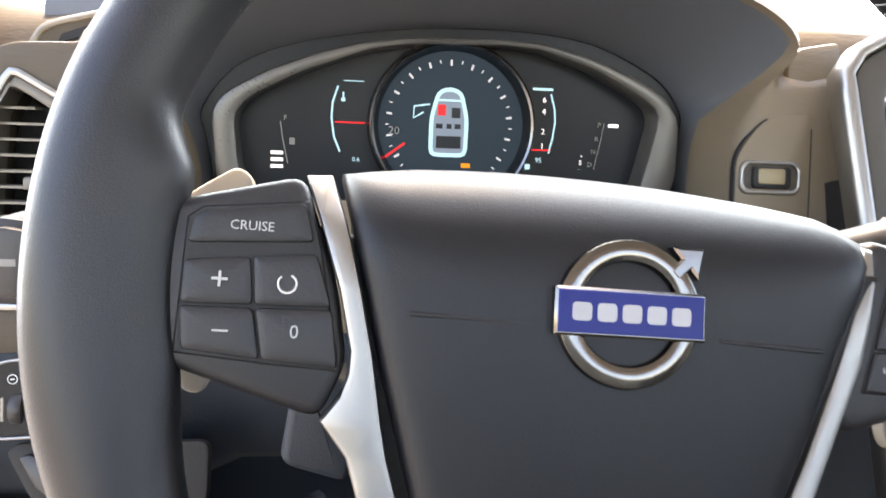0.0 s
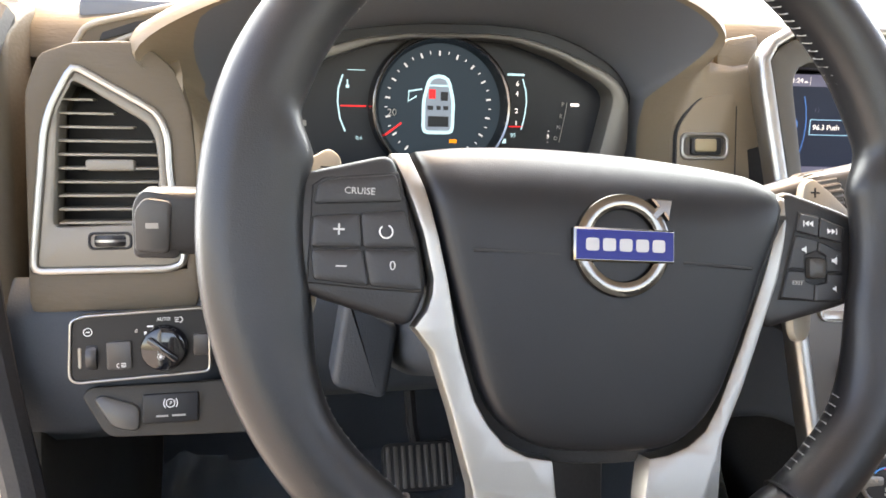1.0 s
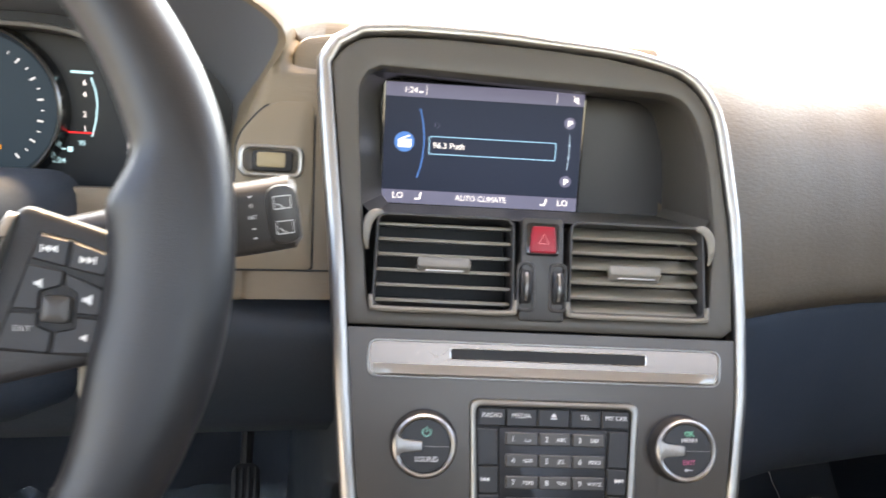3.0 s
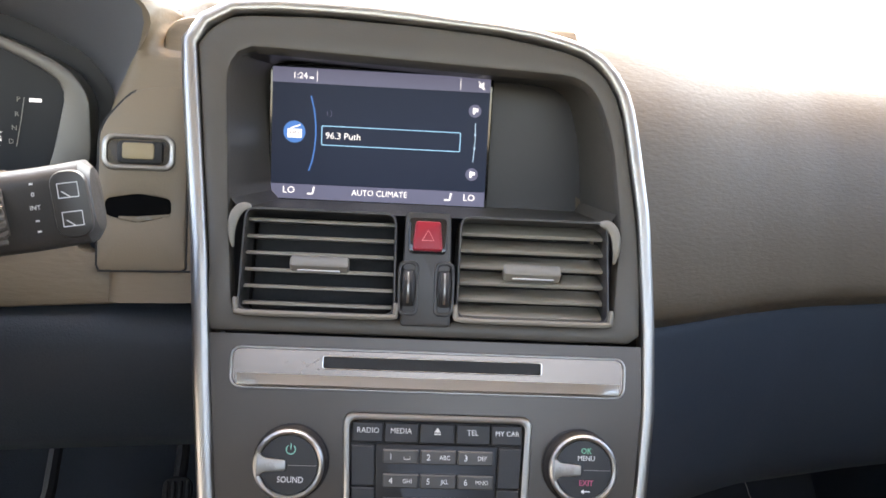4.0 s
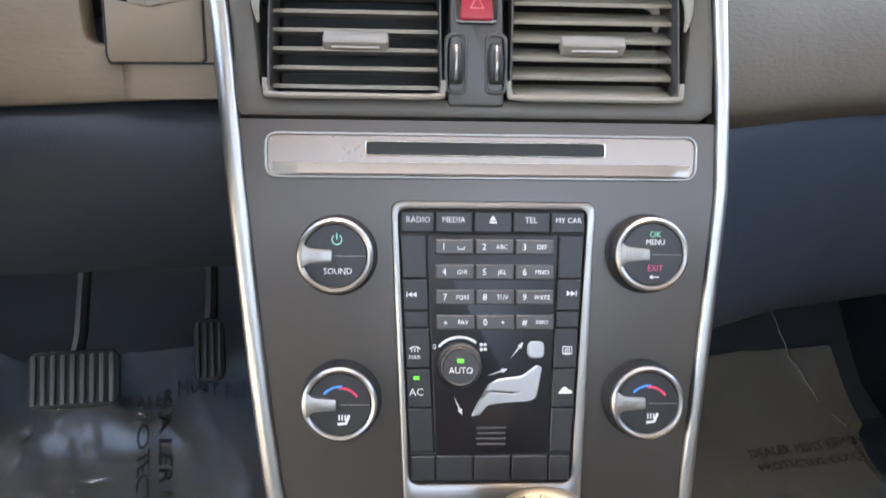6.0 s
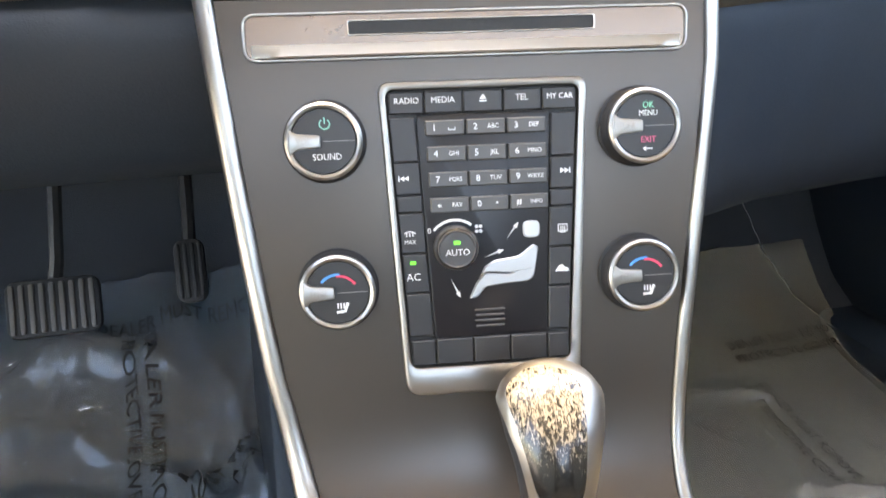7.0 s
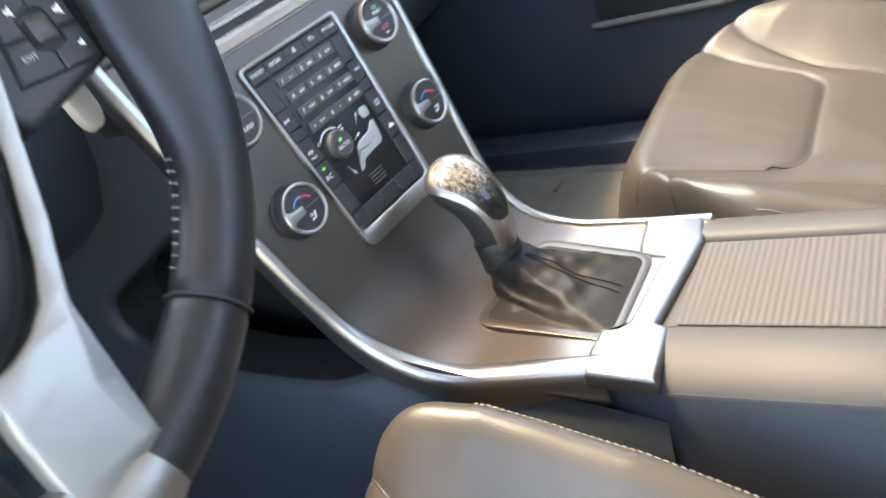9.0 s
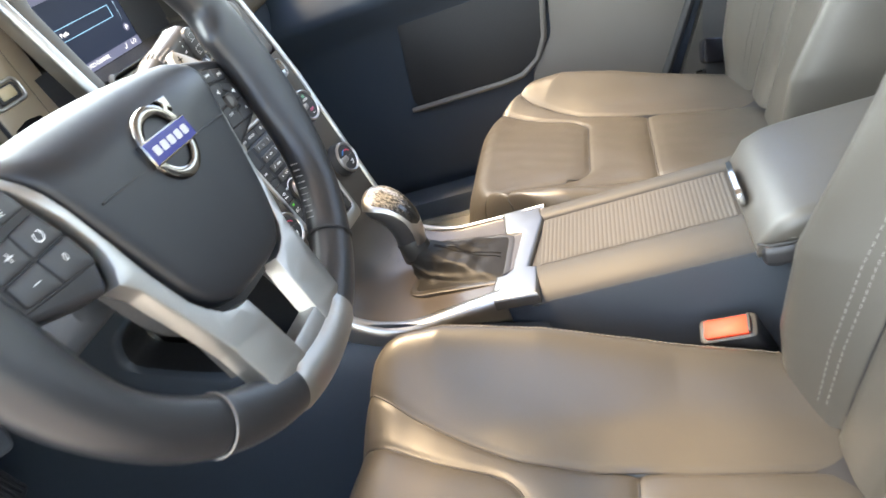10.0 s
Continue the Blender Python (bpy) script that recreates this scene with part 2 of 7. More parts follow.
def lettering(name, s, size, mat, parent, m, align="CENTER", thick=0.00015, label="", squeeze=1.0):
    cu = bpy.data.curves.new(name, "FONT")
    cu.body, cu.size, cu.align_x, cu.align_y, cu.extrude = s, size, align, "CENTER", thick
    cu.resolution_u = 2
    tmp = bpy.data.objects.new(name, cu)
    scene.collection.objects.link(tmp)
    bpy.context.view_layer.update()
    me = bpy.data.meshes.new_from_object(tmp.evaluated_get(bpy.context.evaluated_depsgraph_get()))
    bpy.data.objects.remove(tmp)
    if squeeze != 1.0:
        me.transform(Matrix.Diagonal((squeeze, 1, 1, 1)))
    me.materials.clear()
    me.materials.append(mat)
    ob = new(name, me)
    ob.parent = parent
    ob.matrix_basis = m
    if label:
        ob["label"] = label
    return ob


def ident():
    return bmesh.new()

# ---- shell of the car ----
FLOOR_LINE = []


def hump(x):
    """Rise of the floor over the tunnel."""
    return 0.16 * math.exp(-((x - 0.40) / 0.13) ** 4)


HAZE = 2.4


def shell():
    bm = ident()
    grid(bm, [[(-9, -9, -0.32), (9, -9, -0.32)], [(-9, 9, -0.32), (9, 9, -0.32)]])
    tagged(part("ground", bm, PAVING, smooth=False), "pale sunlit paving outside the car", "ground", kind="structure")
    # bright hazy sky low over the lot, far beyond the windscreen
    bm = ident()
    grid(bm, [[(8.6 * math.sin(radians(a)), 8.6 * math.cos(radians(a)), z) for a in range(-64, 65, 8)] for z in (-0.4, 1.5, 3.4, 6.5, 12.0)])
    facing(bm, (0, -1, 0))
    haze = glow("hazy_sky", (0.69, 0.86, 1.0), HAZE / 0.42)
    tagged(part("backdrop", bm, haze), "white overexposed hazy sky beyond the windscreen", "sky", kind="structure")
    # floor pan with the toe board rising ahead of the pedals
    prof = [(-0.95, 0.0), (0.35, 0.0), (0.78, 0.01), (0.92, 0.05), (1.02, 0.14), (1.10, 0.28), (1.14, 0.50), (1.15, 0.74), (1.19, 0.84)]
    prof = [(p.x, p.y) for p in spline([(a, c, 0) for a, c in prof], 4)]
    FLOOR_LINE.extend(prof)
    bm = ident()
    rows = []
    for i in range(145):
        x = -0.44 + i * 1.80 / 144
        tun = hump(x)
        rows.append([(x, y, z + tun * (1 if z < 0.3 else 0)) for y, z in prof])
    grid(bm, rows)
    tagged(part("floor", bm, CARPET), "dark carpeted car floor and toe board", "floor", kind="structure")
    # roof, rear wall and side pillars close the cabin
    bm = ident()
    rows = []
    for i in range(13):
        x = -0.50 + i * 1.80 / 12
        arch = 0.06 * (1 - ((x - 0.4) / 0.9) ** 2)
        rows.append([(x, 0.28, 1.22 + arch), (x, 0.1, 1.26 + arch), (x, -0.4, 1.28 + arch), (x, -1.2, 1.20 + arch)])
    grid(bm, rows)
    roof = part("ceiling", bm, HEADLINER)
    mo = roof.modifiers.new("thickness", "SOLIDIFY")
    mo.thickness = 0.04
    tagged(roof, "light fabric headliner of the car roof", "ceiling", kind="structure")
    # Unseen rear wall; its height sets the light let in from behind
    bm = ident()
    box(bm, -0.50, 1.30, -0.32, 0.72, -0.02, 0.02, 0.01, m=pose(0, -1.20, 0, 90))
    tagged(part("wall_rear", bm, CARPET), "unseen dark wall behind the seats, sized to limit rear light", "wall", kind="structure")
    for nm, x, ys in (("pillar_rear_left", -0.46, -0.62), ("pillar_rear_right", 1.24, -0.42)):
        bm = ident()
        box(bm, x - 0.04, x + 0.04, ys - 0.09, ys + 0.09, -0.05, 1.28, 0.02)
        tagged(part(nm, bm, HEADLINER), "light trimmed door pillar", "pillar", kind="structure")
    for nm, x0, x1 in (("pillar_front_left", -0.50, -0.42), ("pillar_front_right", 1.26, 1.20)):
        bm = ident()
        tube(bm, spline([(x0, 1.06, 0.78), (x0 * 0.5 + x1 * 0.5, 0.75, 0.99), (x1, 0.27, 1.235)], 6), 0.035, 10, squash=0.7)
        tagged(part(nm, bm, HEADLINER), "light trimmed windscreen pillar", "pillar", kind="structure")
    bm = ident()
    rows = []
    for i in range(15):
        x = -0.47 + i * 1.72 / 14
        u = (x - 0.39) / 0.86
        rows.append([(x, 1.20 - 0.12 * u * u - t * (0.92 - 0.05 * u * u), 0.80 + t * (0.46 - 0.05 * u * u)) for t in (0, 0.25, 0.5, 0.75, 1)])
    grid(bm, rows)
    facing(bm, (0, -0.4, -1))
    ws = part("window_1", bm, GLASS, turn=False)
    ws.visible_shadow = False
    tagged(ws, "clear sloping windscreen above the dashboard", "window", kind="structure")
    # driver's sill and door frame edge
    bm = ident()
    box(bm, -0.50, -0.40, -0.7, 0.95, -0.12, 0.06, 0.02)
    tagged(part("sill", bm, RUBBER), "dark door sill with rubber seal", "sill", kind="structure")
    bm = ident()
    box(bm, 1.125, 1.34, -0.9, 1.16, -0.10, 0.062, 0.02)
    tagged(part("sill_right", bm, DOORTRIM), "dark plastic sill below the passenger door", "sill", kind="structure")


shell()

# ---- centre stack: all in its own frame, turned a little towards the driver ----
S = pose(-0.1012, 0, 0, 0, 0, -8.5)
FACE = S @ Matrix(((1, 0, 0, 0), (0, 0.2598, -0.9657, 0.5313), (0, 0.9657, 0.2598, 0.77), (0, 0, 0, 1)))
LINE = 0.3877


def profile(s):
    """Point (y, z) and outward normal of the stack's face at s metres along it from the top."""
    if s <= LINE:
        return (0.5313 - 0.2598 * s, 0.77 - 0.9657 * s), (-0.9657, 0.2598)
    u = min(1.0, (s - LINE) / 0.128)
    u2 = u
    p0, p1, p2 = (0.4306, 0.3956), (0.4112, 0.3238), (0.3404, 0.3174)
    if s - LINE <= 0.128:
        y = (1 - u2) ** 2 * p0[0] + 2 * u2 * (1 - u2) * p1[0] + u2 * u2 * p2[0]
        z = (1 - u2) ** 2 * p0[1] + 2 * u2 * (1 - u2) * p1[1] + u2 * u2 * p2[1]
        dy = 2 * (1 - u2) * (p1[0] - p0[0]) + 2 * u2 * (p2[0] - p1[0])
        dz = 2 * (1 - u2) * (p1[1] - p0[1]) + 2 * u2 * (p2[1] - p1[1])
        k = math.hypot(dy, dz)
        return (y, z), (dz / k, -dy / k)
    d = s - LINE - 0.128
    return (0.3404 - d * 0.9988, 0.3174 + 0.047 * d), (0.047, 0.9988)


def on_face(x, s, h=0.0):
    (y, z), (ny, nz) = profile(s)
    return Vector((x, y + ny * h, z + nz * h))


LEFT = [(-0.03, 0.272), (0, 0.274), (0.114, 0.288), (0.2, 0.296), (0.3, 0.307), (0.367, 0.316), (0.427, 0.330), (0.477, 0.343), (0.522, 0.356), (0.6, 0.380), (0.66, 0.402)]
RIGHT = [(0.033, 0.545), (0.085, 0.552), (0.148, 0.555), (0.204, 0.555), (0.275, 0.548), (0.357, 0.539), (0.42, 0.534), (0.463, 0.534), (0.507, 0.541), (0.572, 0.545), (0.64, 0.553)]


def outline_at(poly, n, c):
    """n points of a closed outline, by even turns round c."""
    out = []
    for i in range(n):
        a = 2 * math.pi * i / n
        d = Vector((math.cos(a), math.sin(a)))
        best = None
        for k in range(len(poly)):
            p, q = Vector(poly[k - 1]) - Vector(c), Vector(poly[k]) - Vector(c)
            e = q - p
            den = d.x * e.y - d.y * e.x
            if abs(den) < 1e-12:
                continue
            t = (p.x * e.y - p.y * e.x) / den
            u = (p.x * d.y - p.y * d.x) / den
            if t > 0 and -1e-6 <= u <= 1 + 1e-6 and (best is None or t > best):
                best = t
        out.append((c[0] + d.x * best, c[1] + d.y * best))
    return out


# Black that paints in the shade of deep recesses
RECESS_SHADE = material("recess_shade", (0.012, 0.012, 0.013), 0.6, grain=0.2)
# Paler copy of the bezel plastic, with light from above painted in
BEZEL_LIT = material("lit_bezel", (0.075, 0.067, 0.056), 0.40, grain=0.15, grain_size=900)
BACKING = material("well_backing", (0.030, 0.030, 0.033), 0.38)


def stack_body():
    st = thing("center_stack", "dark centre stack with satin silver edging and brushed panel", "console", S)
    # brushed panel that runs down the face and curves out flat round the gear lever
    bm = ident()
    rows = []
    for i in range(57):
        s = 0.1645 + i * (0.632 - 0.1645) / 56
        a, b = curve1(LEFT, s), curve1(RIGHT, s)
        rows.append([on_face(a + (b - a) * j / 10, s) for j in range(11)])
    grid(bm, rows)
    part("panel", bm, BRUSHED, st, "brushed dark metal panel")
    # satin silver strip round the whole stack
    path = [(curve1(LEFT, s), s) for s in [0.613 - i * 0.012 for i in range(52)]]
    path += [(0.272, -0.014), (0.279, -0.026), (0.294, -0.035), (0.320, -0.037), (0.345, -0.037), (0.375, -0.0365), (0.403, -0.035), (0.435, -0.033), (0.462, -0.031), (0.485, -0.028), (0.502, -0.024), (0.515, -0.020), (0.525, -0.014), (0.533, -0.005), (0.539, 0.006), (0.5425, 0.018)]
    path += [(curve1(RIGHT, s), s) for s in [0.033 + i * 0.012 for i in range(51)]]
    bm = ident()
    rows = []
    for i, (x, s) in enumerate(path):
        (x0, s0), (x1, s1) = path[max(0, i - 2)], path[min(len(path) - 1, i + 2)]
        d = Vector((x1 - x0, s1 - s0)).normalized()
        o = Vector((-d.y, d.x)) if (Vector((-d.y, d.x)).dot(Vector((x - 0.42, s - (0.2 if s < 0.16 else s)))) > 0) else Vector((d.y, -d.x))
        low = min(1.0, max(0.0, (s - 0.38) / 0.12))
        wid = 0.011 + (0.006 * low if x < 0.42 else -0.002)
        drop = -0.018 - (0.016 * low if x < 0.42 else 0.0)
        sec = [(0.0, -0.004), (0.0005, 0.002), (0.002, 0.0034), (wid * 0.55, 0.0036), (wid * 0.85, 0.0018), (wid, -0.002), (wid * 1.05, -0.008), (wid * 0.95, drop), (wid * 0.3, drop)]
        rows.append([on_face(x + o.x * u, s + o.y * u, h) for u, h in sec])
    grid(bm, rows, close_u=True, cap=True)
    part("edge_strip", bm, SILVER, st, "satin silver edge strip", angle=60)
    # sides of the stack down to the floor tunnel
    bm = ident()
    rows = []
    for i in range(40):
        s = 0.05 + i * 0.602 / 39
        p = on_face(curve1(RIGHT, s) + 0.008, s, -0.006)
        rows.append([p, p + Vector((-0.003, 0.02, -0.004)), Vector((p.x - 0.004, p.y + 0.06, max(0.12, p.z - 0.05))), Vector((p.x, max(p.y + 0.16, 0.50), max(0.06, p.z - 0.16)))])
    grid(bm, rows)
    part("side_panel", bm, DASH_LOW, st, "dark plastic side panel")
    # the driver's side: an open cubby behind the strip, a wall inside it painted dark as shade, and the skirt that
    # curves down to the floor
    bm = ident()
    rows = []
    for i in range(40):
        s = 0.05 + i * 0.445 / 39
        p = on_face(curve1(LEFT, s) - 0.008, s, -0.008)
        deep = max(0.0, min(1.0, (s - 0.20) / 0.08))
        rows.append([p, p + Vector((0.012 * deep, 0.010, -0.004)), p + Vector((0.055 * deep, 0.03, -0.008 - 0.01 * deep)), p + Vector((0.065 * deep, 0.12, -0.03 - 0.03 * deep)), p + Vector((0.06 * deep + 0.002, 0.30, -0.10))])
    grid(bm, rows)
    part("cubby_wall", bm, RECESS_SHADE, st, "cubby wall painted black for its shade")
    # side sheet with the rounded opening of the cubby, in a plane of the car's own frame
    inv = S.inverted()
    rim = [(0.430, 0.488), (0.480, 0.479), (0.552, 0.446), (0.625, 0.411), (0.645, 0.384), (0.640, 0.357), (0.582, 0.334), (0.524, 0.319), (0.460, 0.316), (0.405, 0.317), (0.374, 0.321), (0.365, 0.329), (0.387, 0.350), (0.399, 0.378), (0.405, 0.405), (0.418, 0.452)]
    rim = [(p.x, p.y) for p in spline([(y, z, 0) for y, z in rim + rim[:1]], 5)][:-1]
    rim = outline_at(rim, 120, (0.47, 0.37))
    edge = outline_at([(0.470, 0.640), (0.86, 0.640), (1.10, 0.50), (1.10, 0.0), (0.14, 0.0), (0.14, 0.294), (0.229, 0.293), (0.279, 0.291), (0.314, 0.296), (0.341, 0.311), (0.360, 0.325), (0.381, 0.350), (0.393, 0.378), (0.399, 0.405), (0.412, 0.452), (0.424, 0.500)], 120, (0.47, 0.37))

    foot = [Vector(p) for p in ((0.10, 0.290), (0.229, 0.290), (0.279, 0.288), (0.314, 0.292), (0.343, 0.307), (0.367, 0.325), (0.384, 0.350), (0.395, 0.378), (0.414, 0.452))]

    def plane_x(y, z):
        """The sheet's own plane, drawn in to the foot of the silver strip where it meets it."""
        p = Vector((y, z))
        gap = min((p - a.lerp(b, max(0.0, min(1.0, (p - a).dot(b - a) / (b - a).length_squared)))).length for a, b in zip(foot, foot[1:]))
        k = max(0.0, min(1.0, 1.1 - gap / 0.05)) ** 2
        far = 0.262 - 0.02 * max(0.0, min(1.0, (y - 0.62) / 0.3)) + 0.026 * max(0.0, min(1.0, (0.30 - y) / 0.15)) ** 2
        return far * (1 - k) + k * (0.2815 + 0.12 * max(0.0, min(0.12, 0.30 - y)) - 0.16 * max(0.0, y - 0.36))

    sheet, inside = [[] for _ in range(8)], [[], []]
    for (y, z), (ye, ze) in zip(rim, edge):
        d = Vector((ye - y, ze - z))
        k = d.length or 1.0
        d /= k
        x0 = plane_x(y, z)
        inside[0].append(inv @ Vector((x0 + 0.060, y, z)))
        inside[1].append(inv @ Vector((x0 + 0.010, y, z)))
        for row, (step, dx) in zip(sheet, ((0.0, 0.010), (0.002, 0.0045), (0.006, 0.0012), (0.012, 0.0))):
            step = min(step, k * 0.8)
            row.append(inv @ Vector((x0 + dx, y + d.x * step, z + d.y * step)))
        for row, f in zip(sheet[4:], (0.35, 0.6, 0.8, 1.0)):
            yy, zz = y + d.x * k * f, z + d.y * k * f
            if yy < 0.36:
                zz = min(zz, curve1([(0.10, 0.292), (0.279, 0.291), (0.314, 0.296), (0.343, 0.311), (0.360, 0.325)], yy))
            row.append(inv @ Vector((plane_x(yy, zz) - (0.012 * (1 - zz / 0.25) if zz < 0.25 else 0.0), yy, zz)))
    bm = ident()
    grid(bm, sheet, close_u=True)
    part("side_sheet", bm, DASH_LOW, st, "dark plastic side round the cubby")
    bm = ident()
    grid(bm, inside, close_u=True)
    part("cubby_floor", bm, RECESS_SHADE, st, "cubby inside painted black for its shade")
    # bezel with the hooded opening
    arch = [(0.288, -0.163), (0.5545, -0.163), (0.5545, -0.12), (0.552, -0.085), (0.545, -0.033), (0.5425, -0.018), (0.539, -0.006), (0.533, 0.005), (0.525, 0.014), (0.515, 0.020), (0.502, 0.024), (0.462, 0.031), (0.403, 0.035), (0.345, 0.037), (0.294, 0.035), (0.279, 0.026), (0.272, 0.014), (0.274, 0.0), (0.281, -0.06), (0.289, -0.125)]
    hole = rounded([(0.305, -0.1525), (0.5365, -0.1525), (0.5415, -0.088), (0.536, -0.032), (0.522, 0.006), (0.300, 0.0145), (0.2915, 0.0), (0.2985, -0.09)], [0.004, 0.004, 0.01, 0.02, 0.03, 0.008, 0.01, 0.01])
    c = (0.42, -0.06)
    outer, inner = outline_at(arch, 120, c), outline_at(hole, 120, c)
    m = S.inverted() @ FACE
    bm = ident()
    ring(bm, outer, inner, -0.012, 0.0, 0.003, m=m, zi=-0.012)
    part("bezel", bm, BEZEL_LIT, st, "dark soft bezel round the display, painted paler as lit")
    # hooded well running back to the display
    bm = ident()
    rows = []
    front = [(x, y) for x, y in outline_at(rounded([(0.2985, -0.088), (0.5415, -0.088), (0.536, -0.032), (0.522, 0.006), (0.300, 0.0145), (0.2915, 0.0)], [0.004, 0.004, 0.02, 0.03, 0.008, 0.01]), 96, (0.42, -0.04))]
    A = [m @ Vector((x, y, -0.006)) for x, y in front]
    B = [Vector((0.42 + (p.x - 0.415) * 0.93, 0.602, 0.732 + (p.z - 0.732) * 0.99)) for p in A]
    grid(bm, [A, [a.lerp(b, 0.5) for a, b in zip(A, B)], B], close_u=True)
    part("well", bm, BEZEL_LIT, st, "dark well behind the bezel")
    bm = ident()
    bm.faces.new([bm.verts.new(p) for p in B])
    part("well_back", bm, BACKING, st, "glossy dark panel beside the display", smooth=False)
    # silver block and cross bar that end the panel behind the gear lever
    bm = ident()
    out = [(0.3680, 0.196), (0.4215, 0.206), (0.4235, 0.2165), (0.524, 0.2185), (0.559, 0.2305), (0.552, 0.283), (0.541, 0.276), (0.510, 0.268), (0.4995, 0.2625), (0.4995, 0.242), (0.422, 0.238), (0.4135, 0.244), (0.409, 0.2555), (0.384, 0.2535), (0.363, 0.247)]
    slab(bm, out, 0.3105, 0.3250, 0.0045, 4)
    bmesh.ops.triangulate(bm, faces=[f for f in bm.faces if len(f.verts) > 4])
    part("end_block", bm, SILVER_DIM, st, "satin silver end piece, painted dimmer")
    return st


stack_body()


SEAMTHREAD = material("gaiter_thread", (0.007, 0.0065, 0.006), 0.9, spec=0.1)
GAITERFRAME = material("gaiter_frame", (0.040, 0.035, 0.030), 0.36, metal=0.4, spec=0.4)


def lever():
    g = thing("gear_lever", "gear lever with satin silver frame, scratched glossy top with painted sheen and leather gaiter", "gear lever", S)
    # gaiter: a creased sleeve that drapes rearwards from the collar to a square base
    N, K = 120, 26
    base = outline_at(rounded([(0.405, 0.245), (0.498, 0.257), (0.507, 0.362), (0.400, 0.362)], 0.012), N, (0.453, 0.306))
    cx, cy = 0.452, 0.3590

    def crease(v):
        return (1 - abs(math.sin(v))) ** 2

    rows = []
    for k in range(K):
        t = k / (K - 1)
        row = []
        for i in range(N):
            a = 2 * math.pi * i / N
            rear = max(0.0, -math.sin(a))
            tx, ty = cx + 0.0165 * math.cos(a), cy + 0.0165 * math.sin(a)
            e = t ** (0.52 + 0.28 * min(1.0, rear * 1.5))
            x, y = base[i][0] * (1 - e) + tx * e, base[i][1] * (1 - e) + ty * e
            p = 2.3 - 1.55 * min(1.0, rear * 1.3)
            z = 0.3225 + 0.0330 * t ** p
            swell = math.sin(math.pi * min(1.0, t * 1.08)) if t < 0.93 else 0.0
            f = swell * (0.0034 * crease(1.5 * a + 2.6 * t + 0.4) + 0.0024 * crease(2.5 * a - 4.4 * t) + 0.0014 * crease(3.5 * a + 7 * t + 1) - 0.0040 + 0.0035 * noise.noise((x * 70, y * 70, 3)))
            row.append((x + math.cos(a) * f * 0.7, y + math.sin(a) * f * 0.7, max(0.3222, z + f * 0.9)))
        rows.append(row)
    bm = ident()
    grid(bm, rows, close_u=True)
    folds = [[Vector(p) for p in row] for row in rows]
    for c in (88.3, 91.2):
        i, f = int(c), c - int(c)
        seam = ident()
        tube(seam, [row[i].lerp(row[i + 1], f) + Vector((0, 0, 0.0007)) for row in folds[1:-2]], 0.0004, 5)
        part("stitching", seam, SEAMTHREAD, g, "dark stitched seam on the gaiter")
    part("gaiter", bm, material("gaiter_leather", (0.0095, 0.0088, 0.0078), 0.56, spec=0.20, grain=0.12, grain_size=1100, voronoi=True), g, "creased black leather gaiter", angle=70)
    bm = ident()
    ring(bm, offset(base, -0.0065), offset(base, 0.003), 0.316, 0.3228, 0.0015)
    part("gaiter_frame", bm, GAITERFRAME, g, "dark bronze frame round the gaiter")
    # lever body along a curved spine, thick at the head
    spine = [(0.371, 0.343), (0.369, 0.360), (0.3665, 0.378), (0.3665, 0.394), (0.3695, 0.408), (0.3755, 0.419), (0.384, 0.427), (0.394, 0.4315), (0.402, 0.432)]
    spine = spline([(0.4515, y - 0.004, z - 0.004) for y, z in spine], 4)
    ks = [(0, 0.0145, 0.0155), (0.25, 0.0160, 0.0180), (0.45, 0.0198, 0.0205), (0.62, 0.0240, 0.0195), (0.8, 0.0262, 0.0172), (0.93, 0.0215, 0.0138), (1.0, 0.011, 0.009)]

    def at_spine(i):
        t = i / (len(spine) - 1)
        return curve1([(k, w) for k, w, _ in ks], t), curve1([(k, d) for k, _, d in ks], t)

    def sect(i, n=28, grow=0.0, a0=0.0, a1=2 * math.pi):
        p = spine[i]
        q = spine[min(i + 1, len(spine) - 1)] - spine[max(i - 1, 0)]
        q.normalize()
        nrm = Vector((0, -q.z, q.y))
        w, d = at_spine(i)
        return [p + Vector((1, 0, 0)) * (w + grow) * math.cos(a) + nrm * (d + grow) * math.sin(a) for a in [a0 + (a1 - a0) * j / (n - 1) for j in range(n)]]

    n = len(spine)
    bm = ident()
    grid(bm, [sect(i, 29)[:-1] for i in range(n)], close_u=True, cap=True)
    part("handle", bm, PLASTIC, g, "dark plastic lever handle")
    # satin frame: a narrow tongue down the neck that widens round the head
    bm = ident()
    rows = []
    for i in range(4, n):
        t = (i - 4) / (n - 5)
        half = radians(curve1([(0, 46), (0.25, 50), (0.5, 60), (0.7, 74), (0.9, 86), (1, 92)], t))
        o = sect(i, 25, 0.0018, math.pi / 2 - half, math.pi / 2 + half)
        q = sect(i, 25, -0.004, math.pi / 2 - half, math.pi / 2 + half)
        rows.append(o + q[::-1])
    grid(bm, rows, close_u=True, cap=True)
    part("silver_frame", bm, SILVER, g, "satin silver frame of the handle", angle=50)
    bm = ident()
    rows = []
    k0, k1 = 12, n - 4
    for i in range(k0, k1):
        t = (i - k0) / (k1 - 1 - k0)
        half = curve1([(0, 12), (0.05, 26), (0.14, 32), (0.4, 36), (0.7, 41), (0.86, 40), (0.95, 30), (1, 13)], t)
        mid = 97 + 9 * t
        o = sect(i, 19, 0.0024, radians(mid - half), radians(mid + half))
        e0, e1 = sect(i, 2, 0.0010, radians(mid - half - 4), radians(mid + half + 4))
        rows.append([e0] + o + [e1])
    grid(bm, rows)
